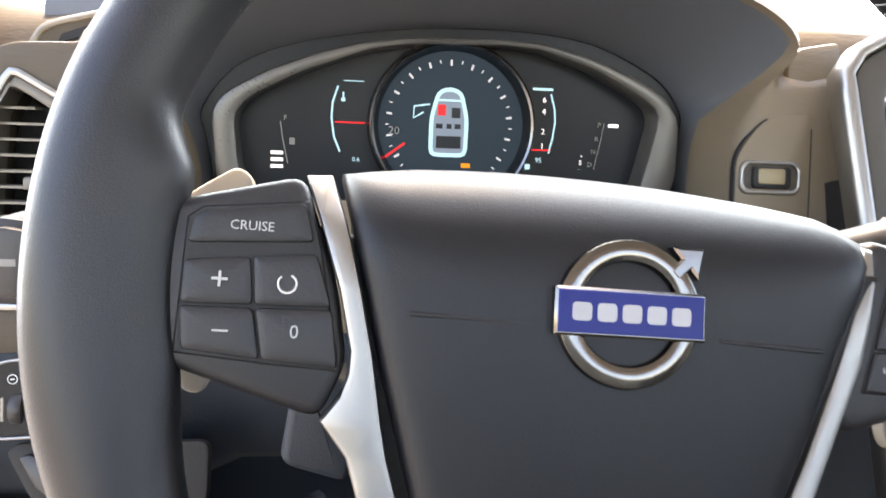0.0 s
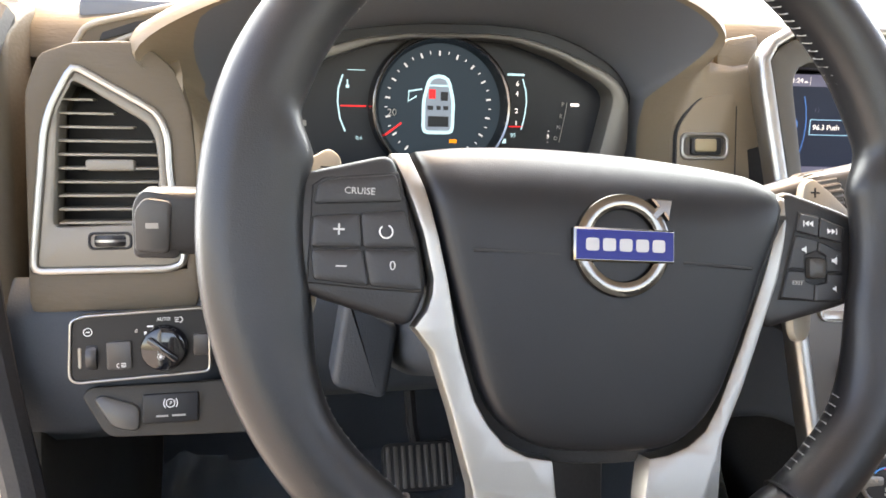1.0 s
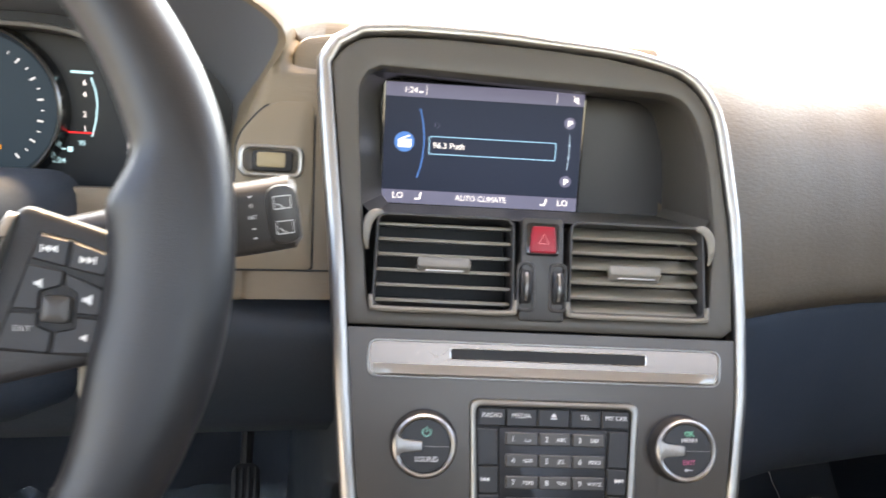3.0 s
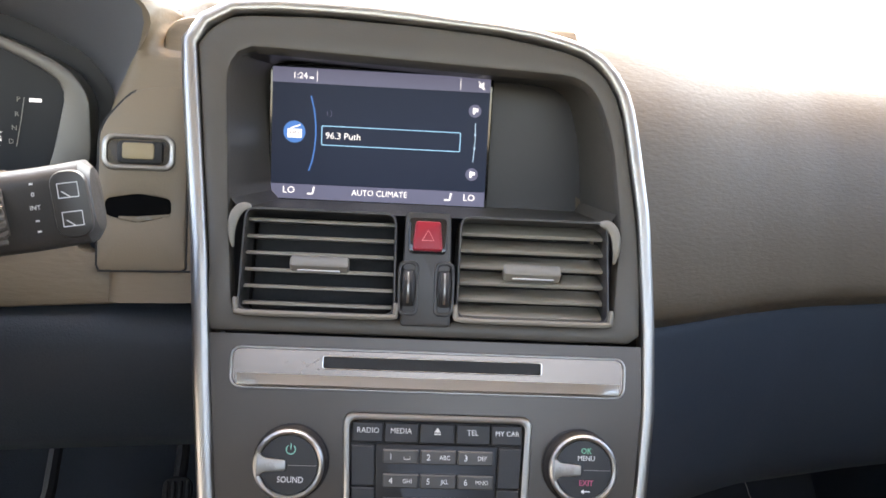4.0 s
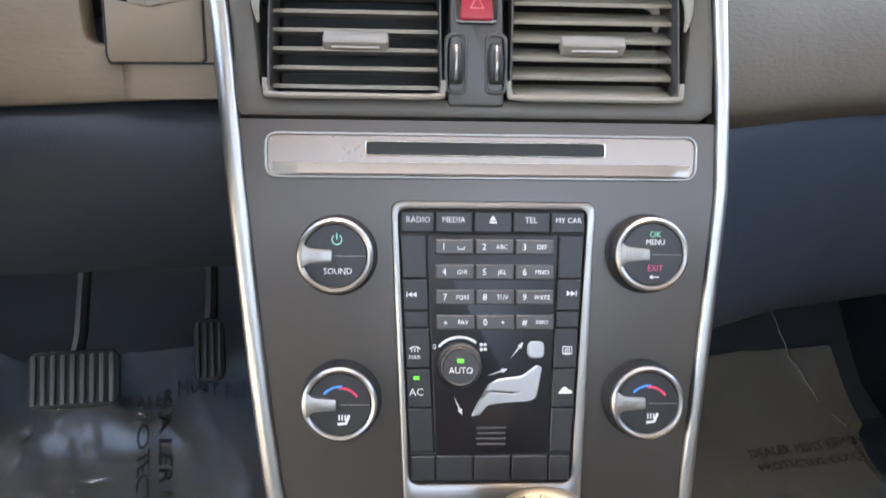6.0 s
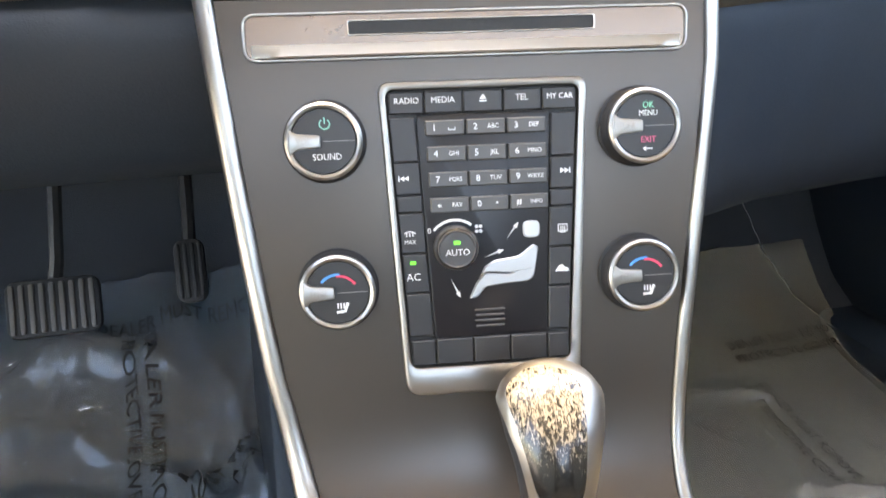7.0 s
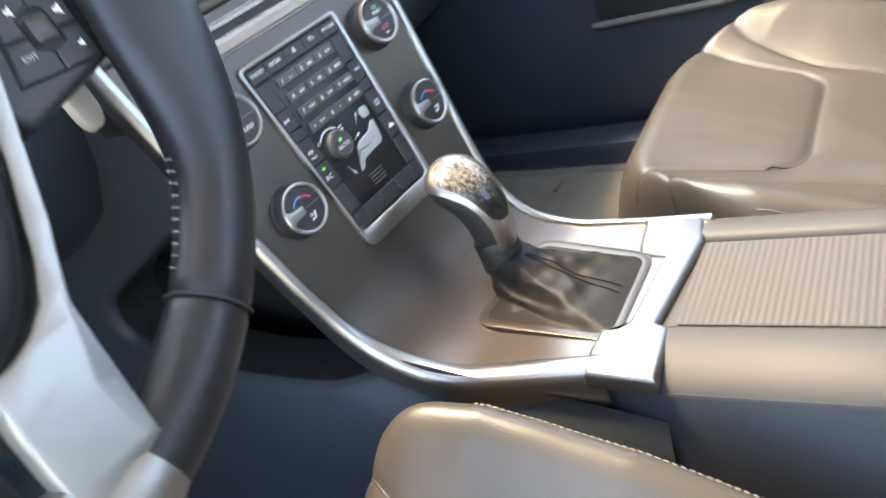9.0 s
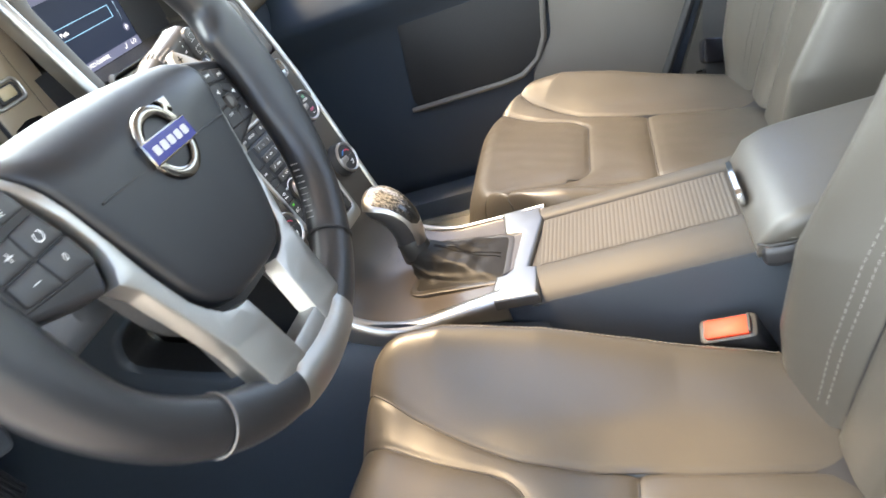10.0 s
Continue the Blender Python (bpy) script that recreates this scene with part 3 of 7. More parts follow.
    part("top_cover", bm, WORN_SHEEN, g, "scratched glossy black top cover with a painted pale sheen")
    bm = ident()
    lathe(bm, [(0.0170, -0.008), (0.0184, -0.004), (0.0186, 0.004), (0.0183, 0.011), (0.0186, 0.0155), (0.0176, 0.0180), (0.0120, 0.0185)], 40, m=at(0.452, 0.3615, 0.3525) @ pose(0, 0, 0, -8), cap=False)
    part("collar", bm, material("collar_leather", (0.012, 0.012, 0.012), 0.5, grain=0.15, grain_size=1100, voronoi=True), g, "black leather collar of the lever")


# Scratches, plus a painted pale sheen where the gloss mirrors the sky
def sheen_material():
    m = material("worn_sheen", (0.008, 0.008, 0.009), 0.20, rough_var=0.06, coat=0.15)
    n, l = m.node_tree.nodes, m.node_tree.links
    b = n["Principled BSDF"]
    co = n.new("ShaderNodeTexCoord")
    mp = n.new("ShaderNodeMapping")
    mp.inputs["Scale"].default_value = (1.8, 0.55, 0.55)
    l.new(co.outputs["Object"], mp.inputs["Vector"])
    v = n.new("ShaderNodeTexNoise")
    v.inputs["Scale"].default_value, v.inputs["Detail"].default_value, v.inputs["Distortion"].default_value = 560, 8, 0.9
    l.new(mp.outputs["Vector"], v.inputs["Vector"])
    r = n.new("ShaderNodeValToRGB")
    r.color_ramp.elements[0].position, r.color_ramp.elements[1].position = 0.47, 0.60
    xyz = n.new("ShaderNodeSeparateXYZ")
    l.new(co.outputs["Object"], xyz.inputs[0])
    # Paler with height: the mirrored sky is painted into the colour
    hi = n.new("ShaderNodeMapRange")
    for k, value in (("From Min", 0.404), ("From Max", 0.434), ("To Min", -0.22), ("To Max", 0.06)):
        hi.inputs[k].default_value = value
    l.new(xyz.outputs["Z"], hi.inputs["Value"])
    both = n.new("ShaderNodeMath")
    l.new(hi.outputs[0], both.inputs[0])
    l.new(v.outputs["Fac"], both.inputs[1])
    l.new(both.outputs[0], r.inputs["Fac"])
    mix = n.new("ShaderNodeMix")
    mix.data_type = "RGBA"
    mix.inputs["A"].default_value, mix.inputs["B"].default_value = (0.012, 0.011, 0.010, 1), (0.21, 0.192, 0.160, 1)
    l.new(r.outputs["Color"], mix.inputs["Factor"])
    l.new(mix.outputs["Result"], b.inputs["Base Color"])
    return m


WORN_SHEEN = sheen_material()
lever()


# ---- tunnel console and armrest ----
TAUPE = material("taupe_plastic", (0.042, 0.039, 0.035), 0.58, spec=0.3, grain=0.2, grain_size=900)
def tunnel():
    t = thing("tunnel_console", "dark centre tunnel console with ribbed sliding lid", "console")
    bm = ident()
    # cross-section swept rearwards from the silver end piece
    rows = []
    for i in range(24):
        y = 0.215 - i * 0.96 / 23
        z = 0.322 + (0.152 - y) * 0.03
        tuck = 0.012 * max(0.0, min(1.0, (y - 0.150) / 0.04))
        rows.append([(x + tuck, y, h) for x, h in ((0.282, 0.02), (0.288, 0.20), (0.2955, z - 0.030), (0.298, z - 0.016), (0.330, z - 0.016))])
    grid(bm, rows, cap=False)
    part("side", bm, DASH_LOW, t, "dark grained plastic side")
    # Warm top against the cool side: sun and shade painted into the plastic
    bm = ident()
    rows = []
    for i in range(24):
        y = 0.152 - i * 0.9 / 23
        z = 0.322 + (0.152 - y) * 0.03
        rows.append([(0.301, y, z - 0.022), (0.2975, y, z - 0.018), (0.2990, y, z - 0.0145), (0.304, y, z - 0.0095), (0.313, y, z - 0.0045), (0.327, y, z + 0.0005), (0.343, y, z + 0.002), (0.349, y, z - 0.001), (0.350, y, z - 0.004),
                     (0.452, y, z - 0.004), (0.453, y, z - 0.001), (0.459, y, z + 0.002), (0.478, y, z), (0.492, y, z - 0.008), (0.500, y, z - 0.05), (0.515, y, z - 0.14), (0.525, y, 0.02)])
    grid(bm, rows, cap=False)
    part("top_trim", bm, TAUPE, t, "plastic top trim painted in sunlit taupe", angle=50)
    bm = ident()
    n = 44
    sec = []
    for i in range(n):
        y0 = 0.140 - i * 0.0050
        for d, h in ((0, 0.0), (0.0012, 0.0005), (0.0030, 0.0005), (0.0042, 0.0)):
            sec.append((y0 - d, h))
    grid(bm, [[(x, y, 0.3195 + (0.152 - y) * 0.03 + h) for y, h in sec] for x in (0.352, 0.385, 0.42, 0.450)])
    part("ribbed_lid", bm, material("lid_plastic", (0.052, 0.047, 0.041), 0.6, spec=0.3, grain=0.2, grain_size=900), t, "ribbed grey sliding lid", angle=30)
    a = thing("armrest", "padded dark leather armrest with chrome latch over the tunnel console", "armrest")
    bm = ident()
    rows = []
    for i in range(15):
        u = i / 14
        y = -0.082 - u * 0.30
        e = min(1, i / 2.5)
        z1 = 0.338 + 0.022 * math.sqrt(max(0, 1 - (1 - e) ** 2)) + 0.006 * u
        sec = rrect(0.200, 0.040, 0.016, 5, 0.352, z1 + 0.012 - 0.017)
        if i < 3:
            sec = offset(sec, (0.0135, 0.0045, 0.0012)[i])
        rows.append([(x, y, z) for x, z in sec])
    grid(bm, rows, close_u=True, cap=True)
    part("pad", bm, LEATHER, a, "dark leather armrest pad")
    # sewn welt round the pad with a row of stitches over it, and the rounded shell below
    bm = ident()
    tube(bm, [(0.262, -0.0835, 0.346), (0.254, -0.092, 0.347), (0.2515, -0.110, 0.348), (0.2515, -0.20, 0.350), (0.2515, -0.38, 0.353)], 0.0013, 6)
    part("welt", bm, RUBBER, a, "dark sewn welt")
    for k in range(44):
        bm = ident()
        y = -0.112 - k * 0.006
        tube(bm, [(0.2517, y, 0.3525 - (y + 0.11) * 0.018), (0.2513, y - 0.002, 0.3525 - (y + 0.112) * 0.018), (0.2517, y - 0.004, 0.3525 - (y + 0.114) * 0.018)], 0.0005, 4)
        part("stitch", bm, STITCH, a, smooth=False)
    bm = ident()
    rows = []
    for y, d in ((-0.086, 0.006), (-0.089, 0.002), (-0.096, 0.0), (-0.39, 0.0)):
        rows.append([(x, y, z) for x, z in offset(rrect(0.192, 0.026, 0.009, 4, 0.352, 0.330 - (y + 0.09) * 0.02), d)])
    grid(bm, rows, close_u=True, cap=True)
    part("shell", bm, PLASTIC, a, "dark rounded shell under the pad")
    bm = ident()
    box(bm, 0.285, 0.445, -0.40, -0.092, 0.30, 0.348, 0.006)
    part("bin", bm, DASH_LOW, a, "dark storage bin under the pad")
    bm = ident()
    slab(bm, rrect(0.075, 0.022, 0.008, 4), 0, 0.006, 0.002, m=pose(0.372, -0.0805, 0.352, 82))
    part("latch", bm, CHROME, a, "chrome armrest latch")


tunnel()


# ---- seats ----
def seat(name, label, cx, side):
    """A leather bucket seat; side is +1 where the tunnel lies on its right."""
    s = thing(name, label, "seat", at(cx, 0, 0), group="front seats")
    nx, ny = 171, 151
    SEAM = [(0, 0.125), (0.3, 0.118), (0.45, 0.117), (0.6, 0.130), (0.8, 0.168), (0.92, 0.196), (1, 0.205)]
    INSERT = [(0.5, 0.100), (0.6, 0.108), (0.75, 0.126), (0.9, 0.150), (1, 0.160)]

    def to_insert(x, v):
        """Signed distance to the U-shaped thigh panel, closed towards the back."""
        d, e = abs(x) - curve1(INSERT, v), (0.575 - v) * 0.52
        r0 = 0.035
        a, b = d + r0, e + r0
        return math.hypot(max(a, 0), max(b, 0)) + min(max(a, b), 0) - r0

    def top(u, v):
        # u across -1..1, v from the back (0) to the front (1)
        au = abs(u)
        y = -0.155 + v * (0.522 - (0.165 if side < 0 else 0.052) * max(0, au - 0.36) ** 2 / 0.41)
        half = (0.274 if side > 0 else 0.268) - 0.020 * max(0, 0.3 - v) - (0.030 if side > 0 else 0.055) * max(0, v - 0.76) ** 2 / 0.0576
        x = u * half
        z = 0.180 + 0.118 * v
        bol = math.exp(-((au - (0.84 if side > 0 else 0.80)) / 0.19) ** 2)
        z += (1.22 if side > 0 else 0.62 if u * side < 0 else 0.48) * bol * curve1([(0, 0.034), (0.3, 0.046), (0.55, 0.066), (0.75, 0.069), (0.9, 0.056 if side > 0 else 0.044), (1, 0.030 if side > 0 else 0.014)], v)
        fall = 0.80 if side > 0 else 0.76
        if au > fall:
            z -= 0.20 * ((au - fall) / (1 - fall)) ** 3.4
        nose = 0.82 if side > 0 else 0.86
        if v > nose:
            z -= 0.13 * ((v - nose) / (1 - nose)) ** 2.4
        # sewn panel lines sink in, the leather swells between them
        seam = abs(x) - curve1(SEAM, v)
        ins = to_insert(x, v)
        cross = (v - 0.388) * 0.52
        for d, on in ((seam, 1), (ins, 1 if v > 0.45 else 0), (cross, 1 if seam < 0 else 0)):
            if on:
                z -= 0.0035 * math.exp(-(d / 0.0032) ** 2) + 0.0035 * math.exp(-(d / 0.016) ** 2)
        z += 0.006 * math.cos(math.pi * u * 0.6) + 0.0018 * noise.noise((x * 13 + cx * 9, y * 13, 2)) + 0.0007 * noise.noise((x * 38 + cx, y * 30, 7))
        return Vector((x, y, z))

    bm = ident()
    grid(bm, [[top(-1 + 2 * i / (nx - 1), j / (ny - 1)) for i in range(nx)] for j in range(ny)])
    part("cushion", bm, LEATHER, s, "dark taupe leather cushion with side bolsters", angle=80)

    def at_x(x, v, up=0.0004):
        half = (0.274 if side > 0 else 0.268) - 0.020 * max(0, 0.3 - v) - (0.030 if side > 0 else 0.055) * max(0, v - 0.76) ** 2 / 0.0576
        return top(x / half, v) + Vector((0, 0, up))

    # dark thread in the bottom of the seams
    for sg in (-1, 1):
        bm = ident()
        tube(bm, [at_x(sg * curve1(SEAM, v), v) for v in [0.02 + i * 0.93 / 60 for i in range(61)]], 0.0011, 5)
        part("seam", bm, RUBBER, s, "dark sewn seam")
    bm = ident()
    line = []
    for i in range(81):
        a = i / 80
        if a < 0.36:
            v = 0.95 - a / 0.36 * 0.31
            line.append((-curve1(INSERT, v), v))
        elif a > 0.64:
            v = 0.64 + (a - 0.64) / 0.36 * 0.31
            line.append((curve1(INSERT, v), v))
        else:
            k = (a - 0.36) / 0.28
            if k < 0.25 or k > 0.75:
                b = (k / 0.25 if k < 0.25 else (1 - k) / 0.25) * math.pi / 2
                line.append(((-1 if k < 0.5 else 1) * (0.108 - 0.035 * (1 - math.cos(b))), 0.575 + 0.065 * (1 - math.sin(b))))
            else:
                line.append((0.073 * (k - 0.5) / 0.25, 0.575))
    tube(bm, [at_x(x, v) for x, v in line], 0.0011, 5)
    part("seam", bm, RUBBER, s, "dark sewn seam")
    bm = ident()
    tube(bm, [at_x(-0.116 + 0.232 * i / 20, 0.388) for i in range(21)], 0.0011, 5)
    part("seam", bm, RUBBER, s, "dark sewn seam")
    # pale stitches along the crown of the bolsters
    for sg in (-1, 1):
        bm = ident()
        for k in range(74):
            v0 = 0.05 + k * 0.0098
            tube(bm, [top(sg * 0.865, v) + Vector((0, 0, 0.0006)) for v in (v0, v0 + 0.003, v0 + 0.006)], 0.0007, 5)
        part("stitching", bm, STITCH, s, "pale bolster stitching")
    bm = ident()
    box(bm, -0.245, 0.245, -0.20, 0.30, 0.07, 0.19, 0.02)
    part("seat_base", bm, PLASTIC, s, "dark plastic seat base")

    def back(u, v):
        # v from the cushion (0) to the shoulders (1)
        au = abs(u)
        half = 0.262 - 0.05 * max(0, v - 0.7) / 0.3
        x = u * half
        lean = math.tan(radians(20))
        z = 0.20 + v * 0.56
        y = -0.135 - (z - 0.22) * lean
        bol = math.exp(-((au - 0.82) / 0.17) ** 2)
        y += bol * curve1([(0, 0.03), (0.15, 0.055), (0.3, 0.062), (0.5, 0.036), (0.75, 0.012), (1, 0)], v)
        if au > 0.82:
            y -= 0.18 * ((au - 0.82) / 0.18) ** 2.5
        seam = au - (0.60 - 0.05 * v)
        y -= 0.006 * math.exp(-(seam / 0.018) ** 2) + 0.006 * math.exp(-(seam / 0.06) ** 2)
        y -= 0.005 * math.exp(-((au - 0.27) / 0.018) ** 2) + 0.006 * math.exp(-((au - 0.27) / 0.07) ** 2)
        if v > 0.93:
            y -= 0.08 * ((v - 0.93) / 0.07) ** 2
        y -= 0.012 * math.cos(math.pi * u * 0.5) * math.sin(math.pi * v)
        return Vector((x, y, z))

    bm = ident()
    grid(bm, [[back(-1 + 2 * i / (nx - 1), j / (ny - 1)) for i in range(nx)] for j in range(ny)])
    for sg in (-1, 1):
        for w0, w1 in ((0.60, -0.05), (0.27, 0.0)):
            line = ident()
            tube(line, [back(sg * (w0 + w1 * v), v) + Vector((0, 0.0008, 0)) for v in [0.03 + i * 0.9 / 50 for i in range(51)]], 0.0010, 5)
            part("seam", line, RUBBER, s, "dark sewn seam")
    part("backrest", bm, LEATHER, s, "dark leather backrest with bolsters", angle=80)
    bm = ident()
    box(bm, -0.22, 0.22, 0.20, 0.74, -0.40, -0.30, 0.03, m=Matrix(((1, 0, 0, 0), (0, -0.36, 1, 0.06), (0, 1, 0, 0), (0, 0, 0, 1))))
    part("back_shell", bm, PLASTIC, s, "dark seat back shell")
    # twin stitch rows along the bolster seams
    for sg in (-1, 1):
        bm = ident()
        for off in (0.028, 0.052):
            for k in range(70):
                v0, v1 = 0.04 + k * 0.0125, 0.04 + k * 0.0125 + 0.0075
                if v1 > 0.9:
                    break
                tube(bm, [back(sg * (0.62 - 0.05 * v + off), v) + Vector((0, 0.0006, 0)) for v in (v0, (v0 + v1) / 2, v1)], 0.0005, 5)
        part("stitching", bm, STITCH if side > 0 else THREAD_DARK, s, "twin stitching")
    return s


seat("driver_seat", "dark taupe leather driver's seat with stitched bolsters", 0.0, 1).location.y = 0.02
seat("passenger_seat", "dark taupe leather passenger seat with stitched bolsters", 0.775, -1).location.y = -0.05

# ---- steering wheel ----
EMBLEM = material("emblem_chrome", (0.21, 0.195, 0.18), 0.14, metal=1.0, rough_var=0.05)
PRINT = material("print_pale", (0.5, 0.5, 0.49), 0.6)
DIMPRINT2 = material("pale_enamel", (0.42, 0.42, 0.44), 0.4)
WHEEL = at(0.007, 0.260, 0.687) @ pose(0, 0, 0, 76) @ pose(0, 0, 0, 0, 0, -3)


def flare(a):
    """How far the leather swells inward at angle a, where the rim runs into the spokes."""
    d = math.degrees(a)
    left = 90 < d < 270
    e = 180 - d if left else d
    k = max(0.0, min(1.0, (19 - e) / 9)) if e > -11 else max(0.0, min(1.0, (e + 37) / 26))
    return (0.0125 if left else 0.0135) * k * k * (3 - 2 * k)


def rim_point(a, b, r=0.0172, d=0.0155, z=-0.005, R=0.1725):
    """Point of the rim at angle a round the wheel and b round the tube."""
    rr = R + (r + (flare(a) if math.cos(b) < 0 else 0.0)) * math.cos(b)
    return Vector((rr * math.cos(a), rr * math.sin(a), z + d * math.sin(b)))


def wheel():
    w = thing("steering_wheel", "black leather steering wheel with satin silver spokes and round hub emblem", "steering wheel", WHEEL)
    nb = 32
    for nm, a0, a1 in (("grip", -53, 233), ("lower_rim", 233, 307)):
        bm = ident()
        n = int((a1 - a0) / 1.5)
        rows = []
        for i in range(n + 1):
            a = radians(a0 + (a1 - a0) * i / n)
            thumb = 0.0015 * (math.exp(-((math.degrees(a) - 20) / 12) ** 2) + math.exp(-((math.degrees(a) - 160) / 12) ** 2))
            edge = 0.0012 if i in (0, n) else 0.0
            rows.append([rim_point(a, 2 * math.pi * j / nb, 0.0172 + thumb - edge, 0.0158 - edge) for j in range(nb)])
        grid(bm, rows, close_u=True, cap=True)
        part(nm, bm, RIM, w, "black leather rim" if nm == "grip" else "smooth black lower rim")
    # laced stitching round the inside of the rim
    for k in range(150):
        a, b = radians(-49 + k * 281 / 149), radians(187)
        if flare(a) > 0.002:
            continue
        bm = ident()
        p, q = rim_point(a, b - 0.20, 0.0174, 0.0160), rim_point(a + 0.012, b + 0.24, 0.0174, 0.0160)
        tube(bm, [p, (p + q) / 2 * 0.9995, q], 0.00045, 4)
        part("stitch", bm, THREAD, w, smooth=False)
    for k, a in enumerate((-53, 233)):
        bm = ident()
        tube(bm, [rim_point(radians(a), 2 * math.pi * j / 24, 0.0176, 0.0162) for j in range(24)], 0.0009, 6, closed=True)
        part("seam_ring", bm, GREY if k else RUBBER, w, "rim joint")

    def depth(x, y):
        return 0.005 + 0.004 * max(0.0, min(1.0, (-0.08 - y) / 0.08))

    def sink(bm, extra=0.0):
        for v in bm.verts:
            v.co.z += depth(v.co.x, v.co.y) + extra - 0.016 * max(0.0, (v.co.y + 0.002) / 0.036) ** 2

    # airbag pad
    pad = [(-0.0930, 0.0345), (-0.080, -0.016), (-0.0695, -0.053), (-0.060, -0.081), (-0.0455, -0.0965), (-0.026, -0.1035), (0.018, -0.1045), (0.0385, -0.0985), (0.0542, -0.083), (0.0678, -0.055), (0.0818, -0.018), (0.0950, 0.0250), (0.040, 0.0375), (-0.020, 0.0410), (-0.066, 0.0392)]
    pad = [(p.x, p.y) for p in spline([(x, y, 0) for x, y in pad] + [(*pad[0], 0)], 3)][:-1]
    pad = outline_at(pad, 90, (-0.004, -0.03))
    bm = ident()
    rows = []
    for k, drop in ((1.0, 0.024), (1.0, 0.012), (0.996, 0.008), (0.985, 0.0052), (0.965, 0.0034), (0.93, 0.0022), (0.87, 0.0015), (0.78, 0.0010), (0.66, 0.0006), (0.52, 0.0003), (0.36, 0.0001), (0.20, 0.0), (0.06, 0.0)):
        row = []
        for x, y in pad:
            px, py = -0.004 + (x + 0.004) * k, -0.03 + (y + 0.03) * k
            roll = 0.024 * max(0.0, (py - 0.006) / 0.034) ** 2
            row.append((px, py, 0.0118 - drop - roll - 0.5 * (px + 0.004) ** 2))
        rows.append(row)
    vs = grid(bm, rows, close_u=True)
    bm.faces.new(vs[0])
    bm.faces.new(vs[-1])
    hub = part("hub_pad", bm, PAD, w, "charcoal grained airbag cover", angle=60)
    bm = ident()
    slab(bm, [(x, min(y, 0.012)) for x, y in offset(pad, -0.008)], -0.03, -0.006, 0.003, 2)
    part("hub_shadow_gap", bm, RUBBER, w, "black hub backing")
    for (x0, y0), (x1, y1) in (((-0.0684, -0.0128), (-0.0283, -0.0136)), ((0.0339, -0.0157), (0.072, -0.0172))):
        bm = ident()
        tube(bm, [(x0, y0, 0.0112 - 0.5 * x0 * x0), ((x0 + x1) / 2, (y0 + y1) / 2, 0.0112 - 0.5 * ((x0 + x1) / 2) ** 2), (x1, y1, 0.0112 - 0.5 * x1 * x1)], 0.0008, 6)
        part("groove", bm, RUBBER, hub, "moulded horn line")
    # emblem
    em = part("emblem", ring(ident(), [(0.0017 + 0.0243 * math.cos(2 * math.pi * i / 48), -0.0087 + 0.0243 * math.sin(2 * math.pi * i / 48)) for i in range(48)],
                             [(0.0017 + 0.0166 * math.cos(2 * math.pi * i / 48), -0.0087 + 0.0166 * math.sin(2 * math.pi * i / 48)) for i in range(48)], 0.008, 0.0145, 0.002), EMBLEM, w, "chrome ring emblem")
    bm = ident()
    slab(bm, [(0.0146, 0.0060), (0.0175, 0.0030), (0.0218, 0.0068), (0.0245, 0.0035), (0.0263, 0.0138), (0.0153, 0.0138), (0.0185, 0.0100)], 0.008, 0.0148, 0.0008, 1)
    part("arrow", bm, EMBLEM, em)
    bm = ident()
    slab(bm, rrect(0.0502, 0.0155, 0.0006, 2, 0.0017, -0.0088), 0.008, 0.0158, 0.0008, 1)
    part("plaque_rim", bm, EMBLEM, em)
    bm = ident()
    slab(bm, rrect(0.0482, 0.0135, 0.0004, 2, 0.0017, -0.0088), 0.010, 0.0162, 0.0003, 1)
    part("plaque", bm, BLUE, em, "blue enamel plaque")
    for k in range(5):
        bm = ident()
        slab(bm, rrect(0.0064, 0.0058, 0.0012, 2, 0.0017 + (k - 2) * 0.0082, -0.0088), 0.016, 0.01635, 0.0001, 1)
        part("plaque_mark", bm, DIMPRINT2, em, "plain pale mark")

    # silver spoke trims, left and right
    left = [(-0.1045, 0.0318), (-0.0982, 0.0149), (-0.0907, -0.0067), (-0.0860, -0.0260), (-0.0862, -0.0330), (-0.0885, -0.0405), (-0.0940, -0.0480), (-0.0852, -0.0590), (-0.0758, -0.087), (-0.0665, -0.120), (-0.0640, -0.150), (-0.0660, -0.157), (-0.045, -0.164), (-0.024, -0.168), (-0.0245, -0.150), (-0.0265, -0.126), (-0.0285, -0.1075), (-0.0405, -0.1055), (-0.0510, -0.1005), (-0.0590, -0.0915), (-0.0652, -0.0810), (-0.0724, -0.0583), (-0.0748, -0.0475), (-0.0785, -0.0280), (-0.0837, -0.0063), (-0.0897, 0.0154), (-0.0958, 0.0326)]
    right = [(0.0985, 0.0215), (0.0945, 0.0225), (0.0815, -0.019), (0.0680, -0.056), (0.0562, -0.0835), (0.0485, -0.0960), (0.0390, -0.1030), (0.0290, -0.1065), (0.0190, -0.1080), (0.0165, -0.126), (0.0150, -0.150), (0.0145, -0.168), (0.035, -0.164), (0.054, -0.157), (0.0480, -0.150), (0.0470, -0.1297), (0.0590, -0.098), (0.0695, -0.0762), (0.0898, -0.0214)]
    for sg in (1, -1):
        poly = left if sg == 1 else right
        bm = ident()
        slab(bm, poly, -0.014, 0.0, 0.0018, 2)
        bmesh.ops.triangulate(bm, faces=[f for f in bm.faces if len(f.verts) > 4])
        for k in range(18):
            bmesh.ops.bisect_plane(bm, geom=bm.verts[:] + bm.edges[:] + bm.faces[:], dist=1e-6, plane_co=(0, -0.165 + k * 0.0115, 0), plane_no=(0, 1, 0))
        sink(bm)
